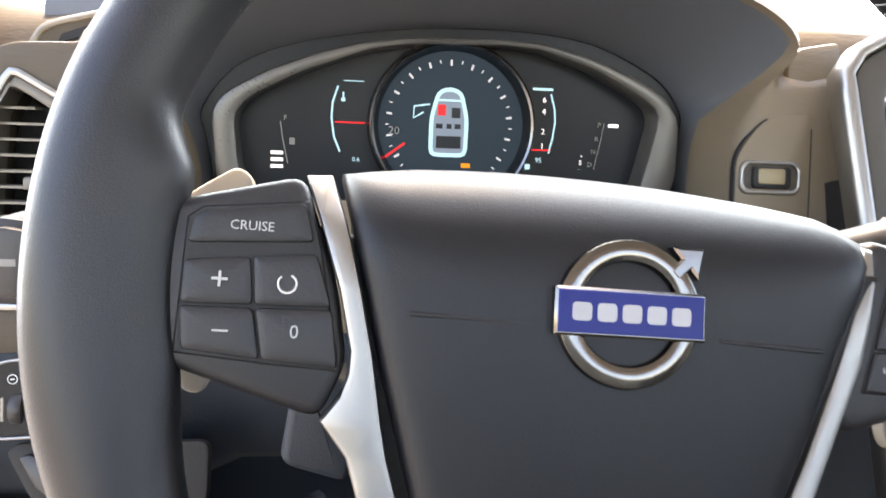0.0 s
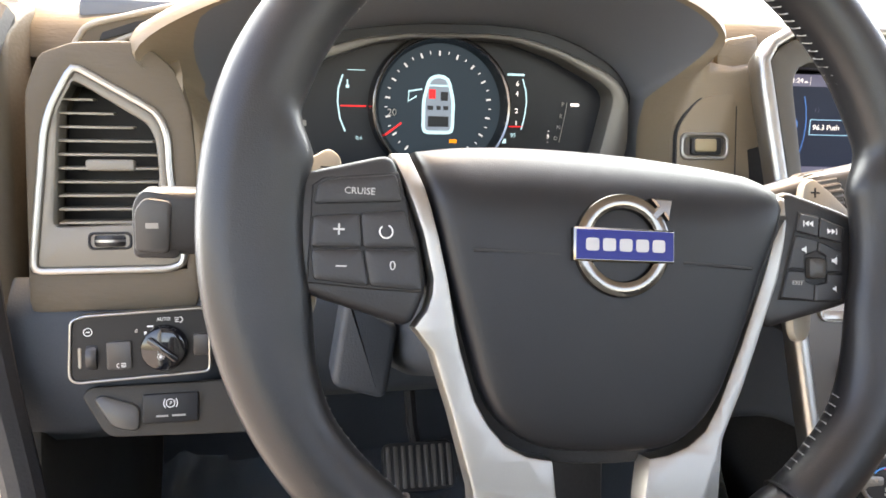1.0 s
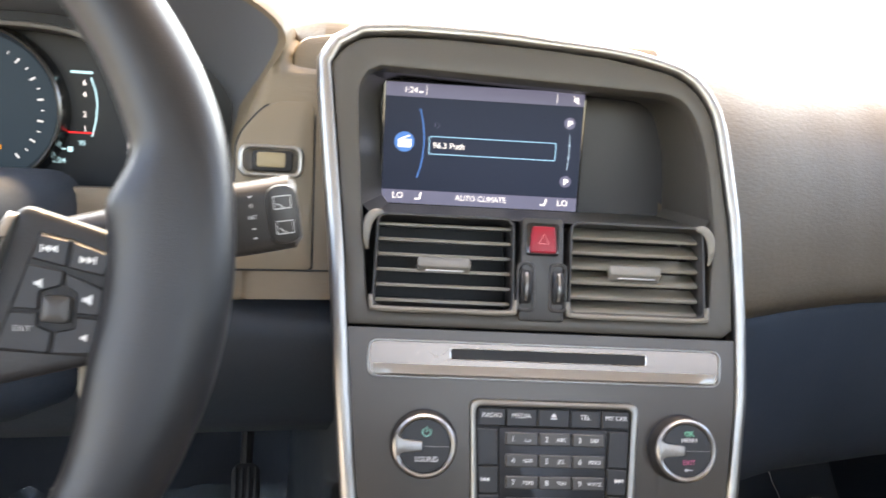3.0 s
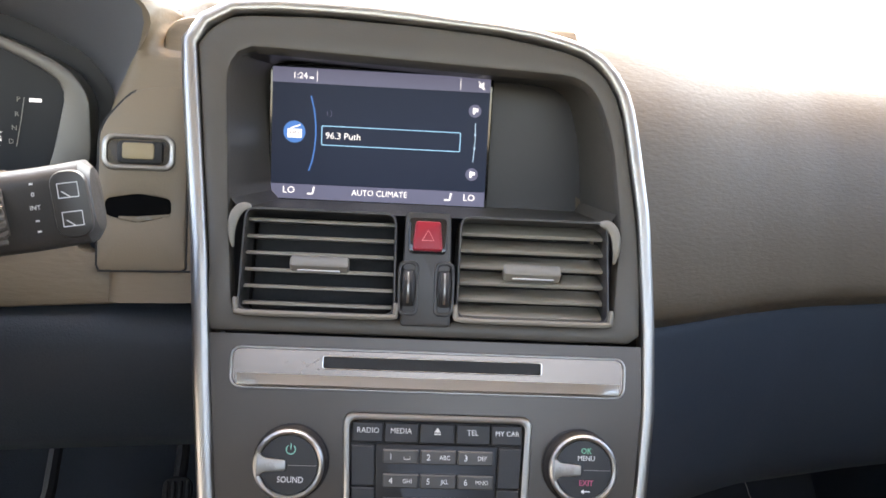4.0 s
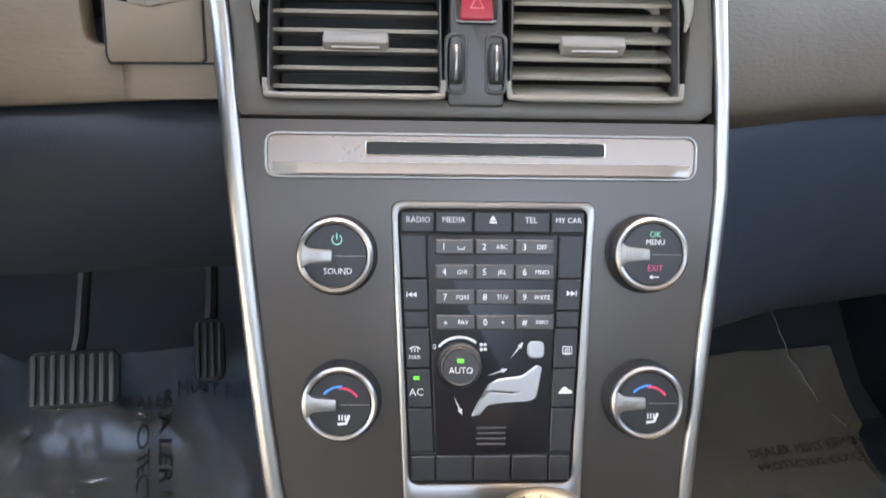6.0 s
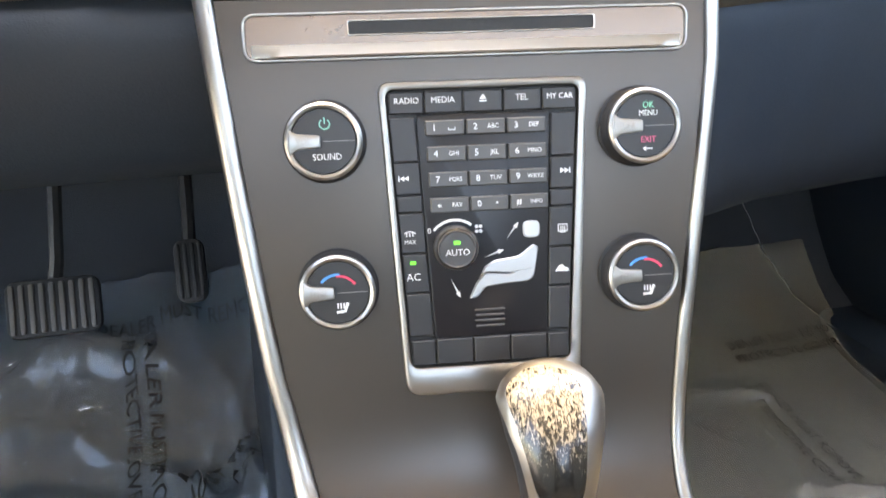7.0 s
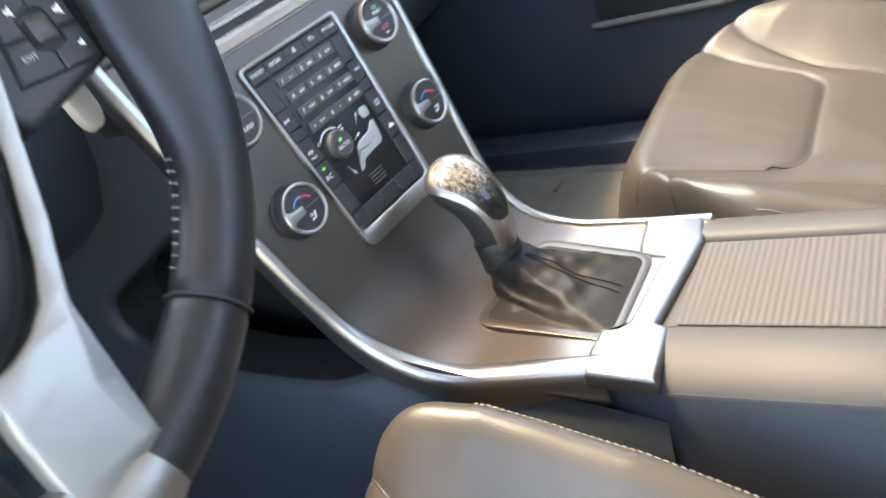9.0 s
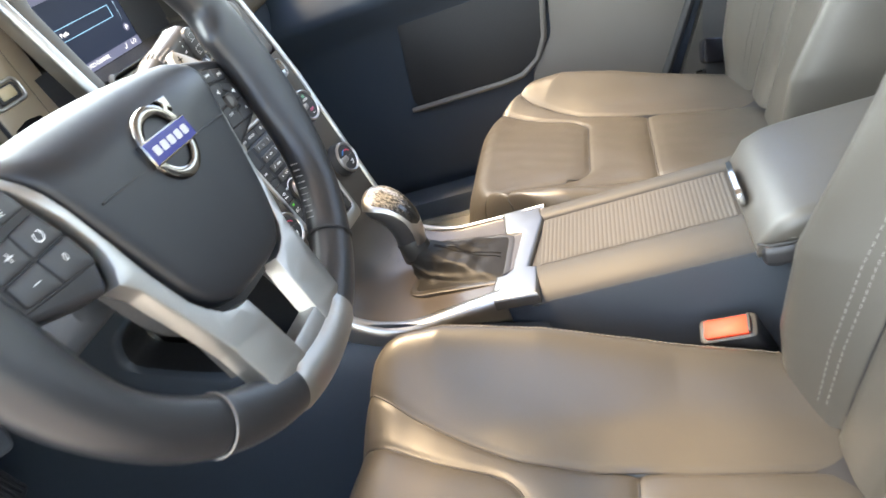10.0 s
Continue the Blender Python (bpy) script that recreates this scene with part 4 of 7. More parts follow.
        if sg < 0:
            for v in bm.verts:
                k = max(0.0, min(1.0, (v.co.y + 0.115) / 0.085))
                v.co.x += 0.0075 * k
                v.co.z -= 0.0105 * k
        part("spoke_trim", bm, TRIM, w, "satin silver spoke trim", angle=30)
    bm = ident()
    slab(bm, [(-0.062, -0.152), (-0.058, -0.166), (-0.030, -0.172), (0.020, -0.172), (0.048, -0.166), (0.052, -0.152), (0.016, -0.1485), (-0.026, -0.1485)], -0.016, -0.0005, 0.002, 2)
    sink(bm)
    part("lower_bridge", bm, TRIM, w, "satin silver bridge at the rim")
    bm = ident()
    rows = []
    for i in range(17):
        a = radians(255 + i * 30 / 16)
        edge = 0.0012 if i in (0, 16) else 0.0
        rows.append([rim_point(a, radians(-60 + 300 * j / 24), 0.0184 - edge, 0.0172 - edge) for j in range(25)])
    grid(bm, rows)
    part("rim_cap", bm, TRIM, w, "satin silver cap over the rim")
    bm = ident()
    # Black plate added behind the spokes to paint the dark of the hole
    slab(bm, [(-0.027, -0.098), (-0.025, -0.152), (0.016, -0.152), (0.018, -0.098)], -0.060, -0.048, 0.001, 1)
    sink(bm)
    part("opening_shade", bm, RECESS_SHADE, w, "black plate painting the shaded opening between the lower spokes")
    # spoke bodies that hold the switches
    body = [(-0.162, 0.012), (-0.160, -0.026), (-0.1416, -0.034), (-0.0945, -0.0485), (-0.0868, -0.030), (-0.0912, -0.006), (-0.1045, 0.0305), (-0.1195, 0.0265), (-0.140, 0.021)]
    for sg in (1, -1):
        poly = rounded(body, 0.006) if sg == 1 else rounded([(0.0012 - x, y * (0.90 if y < 0 else 1) - 0.004) for x, y in reversed(body)], 0.006)
        bm = ident()
        slab(bm, poly, -0.022 if sg == 1 else -0.034, -0.001 if sg == 1 else -0.0135, 0.004, 3)
        part("spoke", bm, PLASTIC, w, "dark spoke with switches")
    # switches on the spokes
    lb = [("cruise_switch", [(-0.1392, 0.0055), (-0.1000, 0.0083), (-0.1032, 0.0205), (-0.134, 0.0165), (-0.138, 0.0135)]),
          ("switch", [(-0.1400, -0.0136), (-0.1178, -0.0131), (-0.1193, 0.0022), (-0.1396, 0.0002)]),
          ("switch", [(-0.1170, -0.0131), (-0.0930, -0.0124), (-0.0987, 0.0044), (-0.1186, 0.0025)]),
          ("switch", [(-0.1385, -0.0278), (-0.1144, -0.0302), (-0.1176, -0.0140), (-0.1400, -0.0144)]),
          ("switch", [(-0.1136, -0.0302), (-0.0898, -0.0318), (-0.0927, -0.0133), (-0.1168, -0.0139)])]
    bm = ident()
    slab(bm, [(-0.1415, -0.0295), (-0.113, -0.0318), (-0.0888, -0.0330), (-0.0972, 0.0065), (-0.1018, 0.0220), (-0.1355, 0.0178), (-0.1405, 0.014)], -0.006, -0.0003, 0.0008, 1)
    part("switch_well", bm, RUBBER, w, "black switch surround")
    for nm, poly in lb:
        bm = ident()
        slab(bm, rounded(poly, 0.0018, 3), -0.004, 0.0014, 0.0009, 2, dome=0.0005)
        part(nm, bm, PLASTIC, w, "dark rocker switch")
    RZ = -0.0125

    def kp(x, y):
        return 0.1420 - (0.131 - x) * 0.86, 0.014 - (0.014 - y) * 0.90

    rb = [("switch", [(0.0965, 0.0030), (0.1118, 0.0000), (0.1128, 0.0118), (0.0990, 0.0140)]), ("switch", [(0.1126, -0.0002), (0.1285, -0.0030), (0.1310, 0.0065), (0.1136, 0.0116)]),
          ("switch", [(0.0905, -0.0190), (0.1020, -0.0190), (0.1020, -0.0110), (0.1110, -0.0080), (0.1116, -0.0015), (0.0955, 0.0008)]),
          ("switch", [(0.1175, -0.0200), (0.1285, -0.0205), (0.1290, -0.0085), (0.1124, -0.0022), (0.1118, -0.0085), (0.1175, -0.011)]),
          ("switch", [(0.0858, -0.0362), (0.1082, -0.0375), (0.1090, -0.0278), (0.1020, -0.0255), (0.1020, -0.0200), (0.0900, -0.0200)]),
          ("switch", [(0.1090, -0.0376), (0.1286, -0.0370), (0.1290, -0.0215), (0.1178, -0.0210), (0.1178, -0.0262), (0.1098, -0.0278)])]
    bm = ident()
    slab(bm, [kp(x, y) for x, y in ((0.0843, -0.0372), (0.1290, -0.0385), (0.1305, -0.0060), (0.1325, 0.0070), (0.1130, 0.0130), (0.0985, 0.0155), (0.0950, 0.0030))], -0.006 + RZ, -0.0003 + RZ, 0.0008, 1)
    part("switch_well", bm, RUBBER, w, "black switch surround")
    for nm, poly in rb:
        bm = ident()
        slab(bm, rounded([kp(x, y) for x, y in poly], 0.0012, 2), -0.004 + RZ, 0.0012 + RZ, 0.0007, 1)
        part(nm, bm, PLASTIC, w, "dark rocker switch")
    bm = ident()
    slab(bm, rrect(0.0105, 0.0110, 0.002, 3, *kp(0.1098, -0.0182)), -0.004 + RZ, 0.0030 + RZ, 0.0015, 2, dome=0.0006)
    part("scroll_switch", bm, BEZEL, w, "raised square switch")
    # marks
    h = 0.0026
    lettering("cruise_mark", "CRUISE", 0.0043, PRINT, w, at(-0.1195, 0.0118, h))
    lettering("plus_mark", "+", 0.0105, PRINT, w, at(-0.1282, -0.0060, h))
    lettering("minus_mark", "–", 0.0095, PRINT, w, at(-0.1268, -0.0212, h))
    lettering("zero_mark", "0", 0.0062, PRINT, w, at(-0.1040, -0.0210, h))
    lettering("exit_mark", "EXIT", 0.0032, PRINT, w, at(*kp(0.0965, -0.0272), 0.0016 + RZ))
    bm = ident()
    tube(bm, [(-0.1072 + 0.0029 * math.cos(radians(a)), -0.0058 + 0.0029 * math.sin(radians(a)), h) for a in range(130, 440, 15)], 0.00035, 4)
    part("resume_mark", bm, WHITE, w)
    def icon(nm, polys, z=0.0016 + RZ):
        bm = ident()
        for p in polys:
            bm.faces.new([bm.verts.new((x, y, z)) for x, y in p])
        return part(nm, bm, WHITE, w, smooth=False)
    for x, y, sg in ((0.1045, 0.0078, -1), (0.1205, 0.0038, 1)):
        x, y = kp(x, y)
        icon("skip_mark", [[(x + sg * (-0.0026 + k * 0.0026), y - 0.0016), (x + sg * (0.0 + k * 0.0026), y), (x + sg * (-0.0026 + k * 0.0026), y + 0.0016)] for k in (0, 1)] + [[(x + sg * 0.0027, y - 0.0016), (x + sg * 0.0034, y - 0.0016), (x + sg * 0.0034, y + 0.0016), (x + sg * 0.0027, y + 0.0016)]])
    for x, y, k in ((0.1012, -0.0075, 1.0), (0.1225, -0.0135, 1.15), (0.1225, -0.0300, 0.8)):
        x, y = kp(x, y)
        k *= 0.85
        icon("speaker_mark", [[(x - 0.0018 * k, y - 0.0009 * k), (x - 0.0004 * k, y - 0.0009 * k), (x + 0.0016 * k, y - 0.0024 * k), (x + 0.0016 * k, y + 0.0024 * k), (x - 0.0004 * k, y + 0.0009 * k), (x - 0.0018 * k, y + 0.0009 * k)]])
    # gear paddles behind the rim
    for sg, mark in ((-1, "–"), (1, "+")):
        bm = ident()
        e = 0.115 if sg < 0 else 0.1365
        f, low = (e + 0.0105, 0.0055) if sg < 0 else (e, 0.0)
        f, low = (f, low) if sg < 0 else (f - 0.007, -0.004)
        tip = [(f - 0.002, -0.020), (f - 0.001, -0.046 + low), (f + 0.002, -0.0515 + low), (f + 0.0085, -0.0505 + low), (f + 0.0110, -0.044 + low), (f + 0.012, -0.010)]
        poly = rounded([(e - 0.006, 0.0)] + tip + [(e + 0.034, 0.002), (e + 0.032, 0.018), (e + 0.018, 0.030), (e + 0.006, 0.0380), (e, 0.0345)], 0.004)
        if sg < 0:
            poly = [(-0.0105 - x, y) for x, y in reversed(poly)]
        slab(bm, poly, -0.042, -0.036, 0.002, 2)
        p = part("paddle", bm, TAN, w, "pale plastic shift paddle")
        lettering("paddle_mark", mark, 0.012, RUBBER, p, at(sg * (e + 0.0065) - (0.0105 if sg < 0 else 0), 0.0285, -0.0358))


def column():
    c = thing("steering_column", "dark plastic steering column cover with adjusting lever", "steering column", at(0.0, 0.0, 0.0))
    bm = ident()
    rows = []
    for k, (y, w, z0, z1) in enumerate(((0.315, 0.050, 0.606, 0.690), (0.320, 0.056, 0.600, 0.696), (0.36, 0.062, 0.578, 0.700), (0.44, 0.072, 0.550, 0.700), (0.53, 0.080, 0.530, 0.700))):
        rows.append([(x, y, z) for x, z in rrect(2 * w, z1 - z0, 0.022, 5, 0.0, (z0 + z1) / 2)])
    grid(bm, rows, close_u=True, cap=True)
    part("cover", bm, DASH_LOW, c, "dark plastic column cover")
    bm = ident()
    slab(bm, rounded([(-0.115, 0.560), (-0.078, 0.548), (-0.070, 0.600), (-0.105, 0.622)], 0.008), -0.03, 0.0, 0.005, 3, m=at(0, 0.40, 0) @ pose(0, 0, 0, 90))
    part("adjusting_lever", bm, KNEE, c, "dark adjusting lever")


column()


wheel()

# ---- dashboard ----
# Blue-grey instead of black: glare haze under the hood is painted in
BEZEL_HAZE = material("hood_haze", (0.130, 0.140, 0.158), 0.5, grain=0.12, grain_size=900)
def dashboard():
    d = thing("dashboard", "charcoal soft-grained dashboard lit pale along its top", "dashboard")

    def front_y(x):
        return curve1([(-0.40, 0.560), (-0.33, 0.535), (-0.25, 0.515), (0.25, 0.508), (0.55, 0.505), (0.62, 0.528), (0.72, 0.575), (0.82, 0.612), (1.0, 0.640), (1.2, 0.66)], x)

    # passenger side: top roll, face and underside in one sheet
    bm = ident()
    rows = []
    for i in range(31):
        x = 0.515 + i * 0.69 / 30
        y = front_y(x)
        sec = [(1.16, 0.80), (0.98, 0.825), (0.80, 0.832), (y + 0.115, 0.826), (y + 0.065, 0.800), (y + 0.03, 0.755), (y + 0.010, 0.69), (y + 0.001, 0.635), (y, 0.606), (y + 0.012, 0.594), (y + 0.05, 0.575)]
        sec = spline([(a, b, 0) for a, b in sec], 3)
        rows.append([(x, p.x, p.y) for p in sec])
    grid(bm, rows)
    part("passenger_fascia", bm, DASH, d, "soft charcoal passenger fascia", angle=70)
    bm = ident()
    rows = []
    for i in range(21):
        x = 0.515 + i * 0.69 / 20
        y = front_y(x) + 0.03
        rows.append([(x, p.x, p.y) for p in spline([(y + 0.01, 0.590, 0), (y, 0.575, 0), (y + 0.008, 0.52, 0), (y + 0.03, 0.44, 0), (y + 0.06, 0.38, 0), (y + 0.14, 0.34, 0), (1.13, 0.33, 0)], 3)])
    grid(bm, rows)
    part("glovebox", bm, GLOVE, d, "dark glovebox below the fascia")
    # top deck over the middle and the driver's side
    bm = ident()
    rows = []
    for i in range(25):
        x = -0.42 + i * 0.94 / 24
        k = 0.085 * max(0.0, min(1.0, (0.262 - abs(x + 0.015)) / 0.03))
        w = max(0.0, min(1.0, (-0.20 - x) / 0.07))
        k = max(k, 0.045 * w)
        rows.append([(x, 1.16, 0.80), (x, 0.98, 0.825), (x, 0.80, 0.834), (x, 0.66 + k * 0.8, 0.832 - 0.006 * w), (x, 0.575 + k, 0.826 - 0.014 * w), (x, 0.552 + k, 0.818 - 0.022 * w), (x, 0.545 + k, 0.80 - 0.028 * w), (x, 0.60 + k, 0.79 - 0.03 * w)])
    grid(bm, rows)
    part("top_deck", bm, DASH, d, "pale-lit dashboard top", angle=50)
    # hood over the instruments
    bm = ident()

    def fy(z):
        return 0.428 + 0.1192 * z

    low_l = [(-0.196, fy(z) + 0.010, z) for z in (0.600, 0.650, 0.700)]
    low_r = [(0.188, fy(z) + 0.008, z) for z in (0.735, 0.690, 0.650, 0.615)]
    lip = spline(low_l + [(-0.215, fy(0.745) + 0.008, 0.745), (-0.243, 0.514, 0.774), (-0.19, 0.502, 0.808), (-0.10, 0.495, 0.836), (0.0, 0.492, 0.845), (0.10, 0.495, 0.842), (0.176, 0.500, 0.829), (0.216, 0.506, 0.802), (0.200, fy(0.768) + 0.004, 0.768)] + low_r, 6)
    inner = spline([(-0.180, 0.592, z) for z in (0.600, 0.650, 0.700)] + [(-0.184, 0.592, 0.725), (-0.186, 0.592, 0.748), (-0.155, 0.592, 0.782), (-0.09, 0.592, 0.802), (0.0, 0.592, 0.812), (0.09, 0.592, 0.808), (0.150, 0.592, 0.785), (0.174, 0.592, 0.760), (0.176, 0.592, 0.742)] + [(0.174, 0.592, z) for z in (0.722, 0.690, 0.650, 0.615)], 6)
    up, back = [], []
    for p in lip:
        w = max(0.0, min(1.0, ((0.792 if p.x > 0 else 0.770) - p.z) / 0.018))
        sx = 1 if p.x > 0 else -1
        u0, b0 = Vector((p.x * 1.02, p.y + 0.012, p.z + 0.010)), Vector((p.x * 1.06, 0.66, max(p.z, 0.815) + 0.008 * (1 - abs(p.x) / 0.25)))
        f = fy(p.z) + (0.0 if sx > 0 else 0.002)
        u1, b1 = Vector((p.x + sx * 0.010, f, p.z)), Vector((0.264 if sx > 0 else -0.212, f, p.z + 0.010 * w * (1 if p.z > 0.75 else 0)))
        up.append(u0.lerp(u1, w))
        back.append(b0.lerp(b1, w))
    mid = [a.lerp(b, 0.25 + 0.70 * max(0.0, min(1.0, (b.z - 0.775) / 0.03))) for a, b in zip(inner, lip)]
    grid(bm, [inner, mid])
    part("cowl", bm, BEZEL_HAZE, d, "dark cowl round the instruments, painted hazy blue-grey", angle=60)
    bm = ident()
    grid(bm, [mid, [a.lerp(b, 0.5) for a, b in zip(mid, lip)], [a.lerp(b, 0.88) for a, b in zip(mid, lip)], lip, [a.lerp(b, 0.5) + Vector((0, -0.002, 0)) for a, b in zip(lip, up)], up, [a.lerp(b, 0.5) for a, b in zip(up, back)], back])
    part("instrument_hood", bm, DASH_LIT, d, "charcoal hood over the instruments and fascia beside them, painted lit tan", angle=60)
    bm = ident()
    tube(bm, [(0.198, fy(0.636) - 0.0003, 0.636), (0.23, fy(0.636) - 0.0003, 0.636), (0.262, fy(0.636) - 0.0003, 0.636)], 0.0007, 6)
    part("joint", bm, RUBBER, d, "dark joint in the fascia")
    # driver's fascia left of the cluster, below it and between cluster and stack
    def plate(nm, poly, y, lean, mat, lab, thick=0.02, rr=0.006, hole=None):
        bm = ident()
        m = Matrix(((1, 0, 0, 0), (0, math.tan(radians(lean)), -1, y), (0, 1, math.tan(radians(lean)), 0), (0, 0, 0, 1)))
        if hole:
            c = (-0.262, 0.688)
            ring(bm, outline_at(rounded(poly, rr), 120, c), outline_at(hole, 120, c), -thick, 0.0, 0.003, m=m)
        else:
            slab(bm, rounded(poly, rr), -thick, 0.0, 0.004, 2, m=m)
        return part(nm, bm, mat, d, lab)
    plate("left_fascia", [(-0.320, 0.590), (-0.206, 0.590), (-0.204, 0.60), (-0.204, 0.70), (-0.207, 0.735), (-0.218, 0.765), (-0.240, 0.783), (-0.285, 0.781), (-0.308, 0.772), (-0.318, 0.745)], 0.512 - 0.70 * 0.12, 6.8, DASH, "charcoal fascia round the side vent", 0.05, hole=[(-0.3155, 0.620), (-0.212, 0.620), (-0.222, 0.683), (-0.223, 0.716), (-0.230, 0.732), (-0.285, 0.764), (-0.303, 0.728), (-0.3085, 0.688)])
    plate("right_fascia", [(0.222, 0.770), (0.262, 0.770), (0.262, 0.810), (0.230, 0.804), (0.222, 0.795)], 0.512 - 0.70 * 0.12 + 0.004, 6.8, DASH_LIT, "charcoal fascia beside the hood, painted lit tan", 0.04)
    plate("lower_fascia", [(-0.205, 0.596), (0.262, 0.616), (0.262, 0.640), (0.17, 0.648), (0.168, 0.690), (-0.19, 0.690), (-0.20, 0.64)], 0.512 - 0.70 * 0.12 + 0.006, 6.8, DASH_LIT, "charcoal fascia under the instruments, painted lit tan", 0.03)
    # knee panel below, falling away to the pedals
    bm = ident()
    rows = []
    for i in range(25):
        x = -0.335 + i * 0.60 / 24
        left = max(0.0, min(1.0, (-0.16 - x) / 0.05))
        sec = [(0.520, 0.612), (0.505, 0.600), (0.500 - 0.003 * left, 0.585), (0.515 - 0.02 * left, 0.545), (0.545 - 0.05 * left, 0.505), (0.60 - 0.06 * left, 0.475), (0.70, 0.455), (0.95, 0.44)]
        rows.append([(x, a, b) for a, b in sec])
    grid(bm, rows)
    part("knee_panel", bm, KNEE, d, "dark knee panel under the dashboard", angle=70)
    bm = ident()
    box(bm, -0.30, 0.262, 0.60, 0.822, -0.02, 0.0, 0.004, m=Matrix(((1, 0, 0, 0), (0, 0, -1, 0.612), (0, 1, 0, 0), (0, 0, 0, 1))))
    part("infill", bm, BEZEL_HAZE, d, "dark infill behind the instruments, painted hazy blue-grey")
    bm = ident()
    slab(bm, rounded([(0.46, 0.02), (1.10, 0.02), (1.10, 0.46), (0.60, 0.50), (0.515, 0.53), (0.485, 0.40)], 0.02), 0, 0.02, 0.006, 2, m=Matrix(((0, 0, 1, -0.340), (1, 0, 0, 0), (0, 1, 0, 0), (0, 0, 0, 1))))
    part("kick_panel", bm, TAUPE, d, "dark kick panel by the door opening")
    # end cap by the open door
    bm = ident()
    slab(bm, rounded([(0.525, 0.47), (0.95, 0.44), (1.05, 0.80), (0.60, 0.815), (0.535, 0.79), (0.515, 0.60)], 0.02), 0, 0.03, 0.008, 3, m=Matrix(((0, 0, 1, -0.362), (1, 0, 0, 0), (0, 1, 0, 0), (0, 0, 0, 1))))
    part("end_cap", bm, DASH, d, "charcoal dashboard end cap")
    return d


dashboard()


# ---- doors ----
def passenger_door():
    d = thing("passenger_door", "closed passenger door with dark trim, grey panel and map pocket", "door")
    bm = ident()
    rows = []
    for i in range(31):
        y = 1.22 - i * 1.59 / 30
        rows.append([(x + 0.02 * max(0, (y - 0.6)) , y, z) for x, z in [(1.25, 0.02), (1.20, 0.05), (1.185, 0.10), (1.185, 0.24), (1.185, 0.42), (1.17, 0.47), (1.14, 0.50), (1.135, 0.53), (1.16, 0.56), (1.18, 0.62), (1.19, 0.70), (1.21, 0.77), (1.25, 0.785), (1.29, 0.785)]])
    grid(bm, rows)
    part("door_panel", bm, DOORTRIM, d, "dark door trim", angle=50)
    bm = ident()
    m = Matrix(((0, 0, -1, 1.181), (-1, 0, 0, 0), (0, 1, 0, 0), (0, 0, 0, 1)))
    # Flat plate, black to paint the shade inside the map pocket
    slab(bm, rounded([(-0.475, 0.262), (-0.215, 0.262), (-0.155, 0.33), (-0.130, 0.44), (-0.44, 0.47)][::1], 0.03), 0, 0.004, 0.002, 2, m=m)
    part("pocket", bm, RECESS_SHADE, d, "flat black panel for the shaded map pocket")
    bm = ident()
    tube(bm, [(1.176, 0.480, 0.262), (1.176, 0.38, 0.262), (1.176, 0.27, 0.262), (1.176, 0.225, 0.266), (1.176, 0.185, 0.29), (1.176, 0.16, 0.33), (1.176, 0.14, 0.41), (1.176, 0.13, 0.46)], 0.006, 8)
    part("pocket_lip", bm, GREY, d, "grey pocket lip")
    bm = ident()
    slab(bm, rounded([(-0.21, 0.10), (0.02, 0.10), (0.05, 0.154), (0.11, 0.27), (0.13, 0.31), (0.16, 0.46), (-0.12, 0.46), (-0.145, 0.33), (-0.205, 0.262)], 0.015), 0, 0.006, 0.003, 2, m=m)
    part("grey_insert", bm, GREY, d, "grey door insert")


passenger_door()


def passenger_pillar():
    """Trim of the pillar behind the passenger door, with the black door seal along it."""
    p = thing("pillar_trim", "dark grey pillar trim with black door seal beside the passenger seat", "pillar trim")
    m = Matrix(((0, 0, 1, 1.172), (-1, 0, 0, 0), (0, 1, 0, 0), (0, 0, 0, 1)))
    bm = ident()
    slab(bm, rounded([(0.020, 0.05), (0.34, 0.05), (0.56, 1.16), (0.44, 1.16), (0.40, 0.80)], 0.01), -0.02, 0.04, 0.006, 2, m=m)
    part("panel", bm, TAUPE, p, "dark grey plastic panel")
    bm = ident()
    tube(bm, [(1.158, 0.010, 0.06), (1.158, -0.045, 0.17), (1.158, -0.118, 0.30), (1.158, -0.26, 0.55), (1.158, -0.40, 0.80)], 0.009, 8)
    part("seal", bm, RUBBER, p, "black rubber door seal")


passenger_pillar()


# ---- pedals ----
def pedals():
    for nm, lab, x, y, z, w, h, n in (("brake_pedal", "ribbed rubber brake pedal", 0.035, 0.852, 0.266, 0.098, 0.064, 9), ("accelerator_pedal", "narrow ribbed accelerator pedal", 0.184, 0.86, 0.288, 0.034, 0.074, 4)):
        p = thing(nm, lab, "pedal", pose(x, y, z, 62))
        bm = ident()
        slab(bm, rrect(w, h, 0.012, 4), -0.010, 0.0, 0.003, 2)
        part("pad", bm, RUBBER, p)
        for k in range(n):
            bm = ident()
            slab(bm, rrect(w / n * 0.5, h * 0.86, 0.002, 2, (k - (n - 1) / 2) * w / n * 0.95, 0), -0.001, 0.004, 0.0015, 2)
            part("rib", bm, GREY if n > 5 else RUBBER, p)
        bm = ident()
        tube(bm, [(0, h * 0.3, -0.01), (0, h * 0.8, -0.03), (0.0, 0.16, -0.05), (0, 0.26, -0.03)], 0.008, 8)
        part("arm", bm, RUBBER, p, "dark pedal arm")


pedals()

# ---- lit displays ----
G_WHITE = glow("lit_white", (0.86, 0.93, 1.0), 0.44)
G_CYAN = glow("lit_cyan", (0.42, 0.78, 0.95), 0.36)
G_RED = glow("lit_red", (1.0, 0.05, 0.06), 0.26)
G_GREEN = glow("lit_green", (0.12, 1.0, 0.10), 0.24)
G_ORANGE = glow("lit_orange", (1.0, 0.40, 0.03), 0.25)
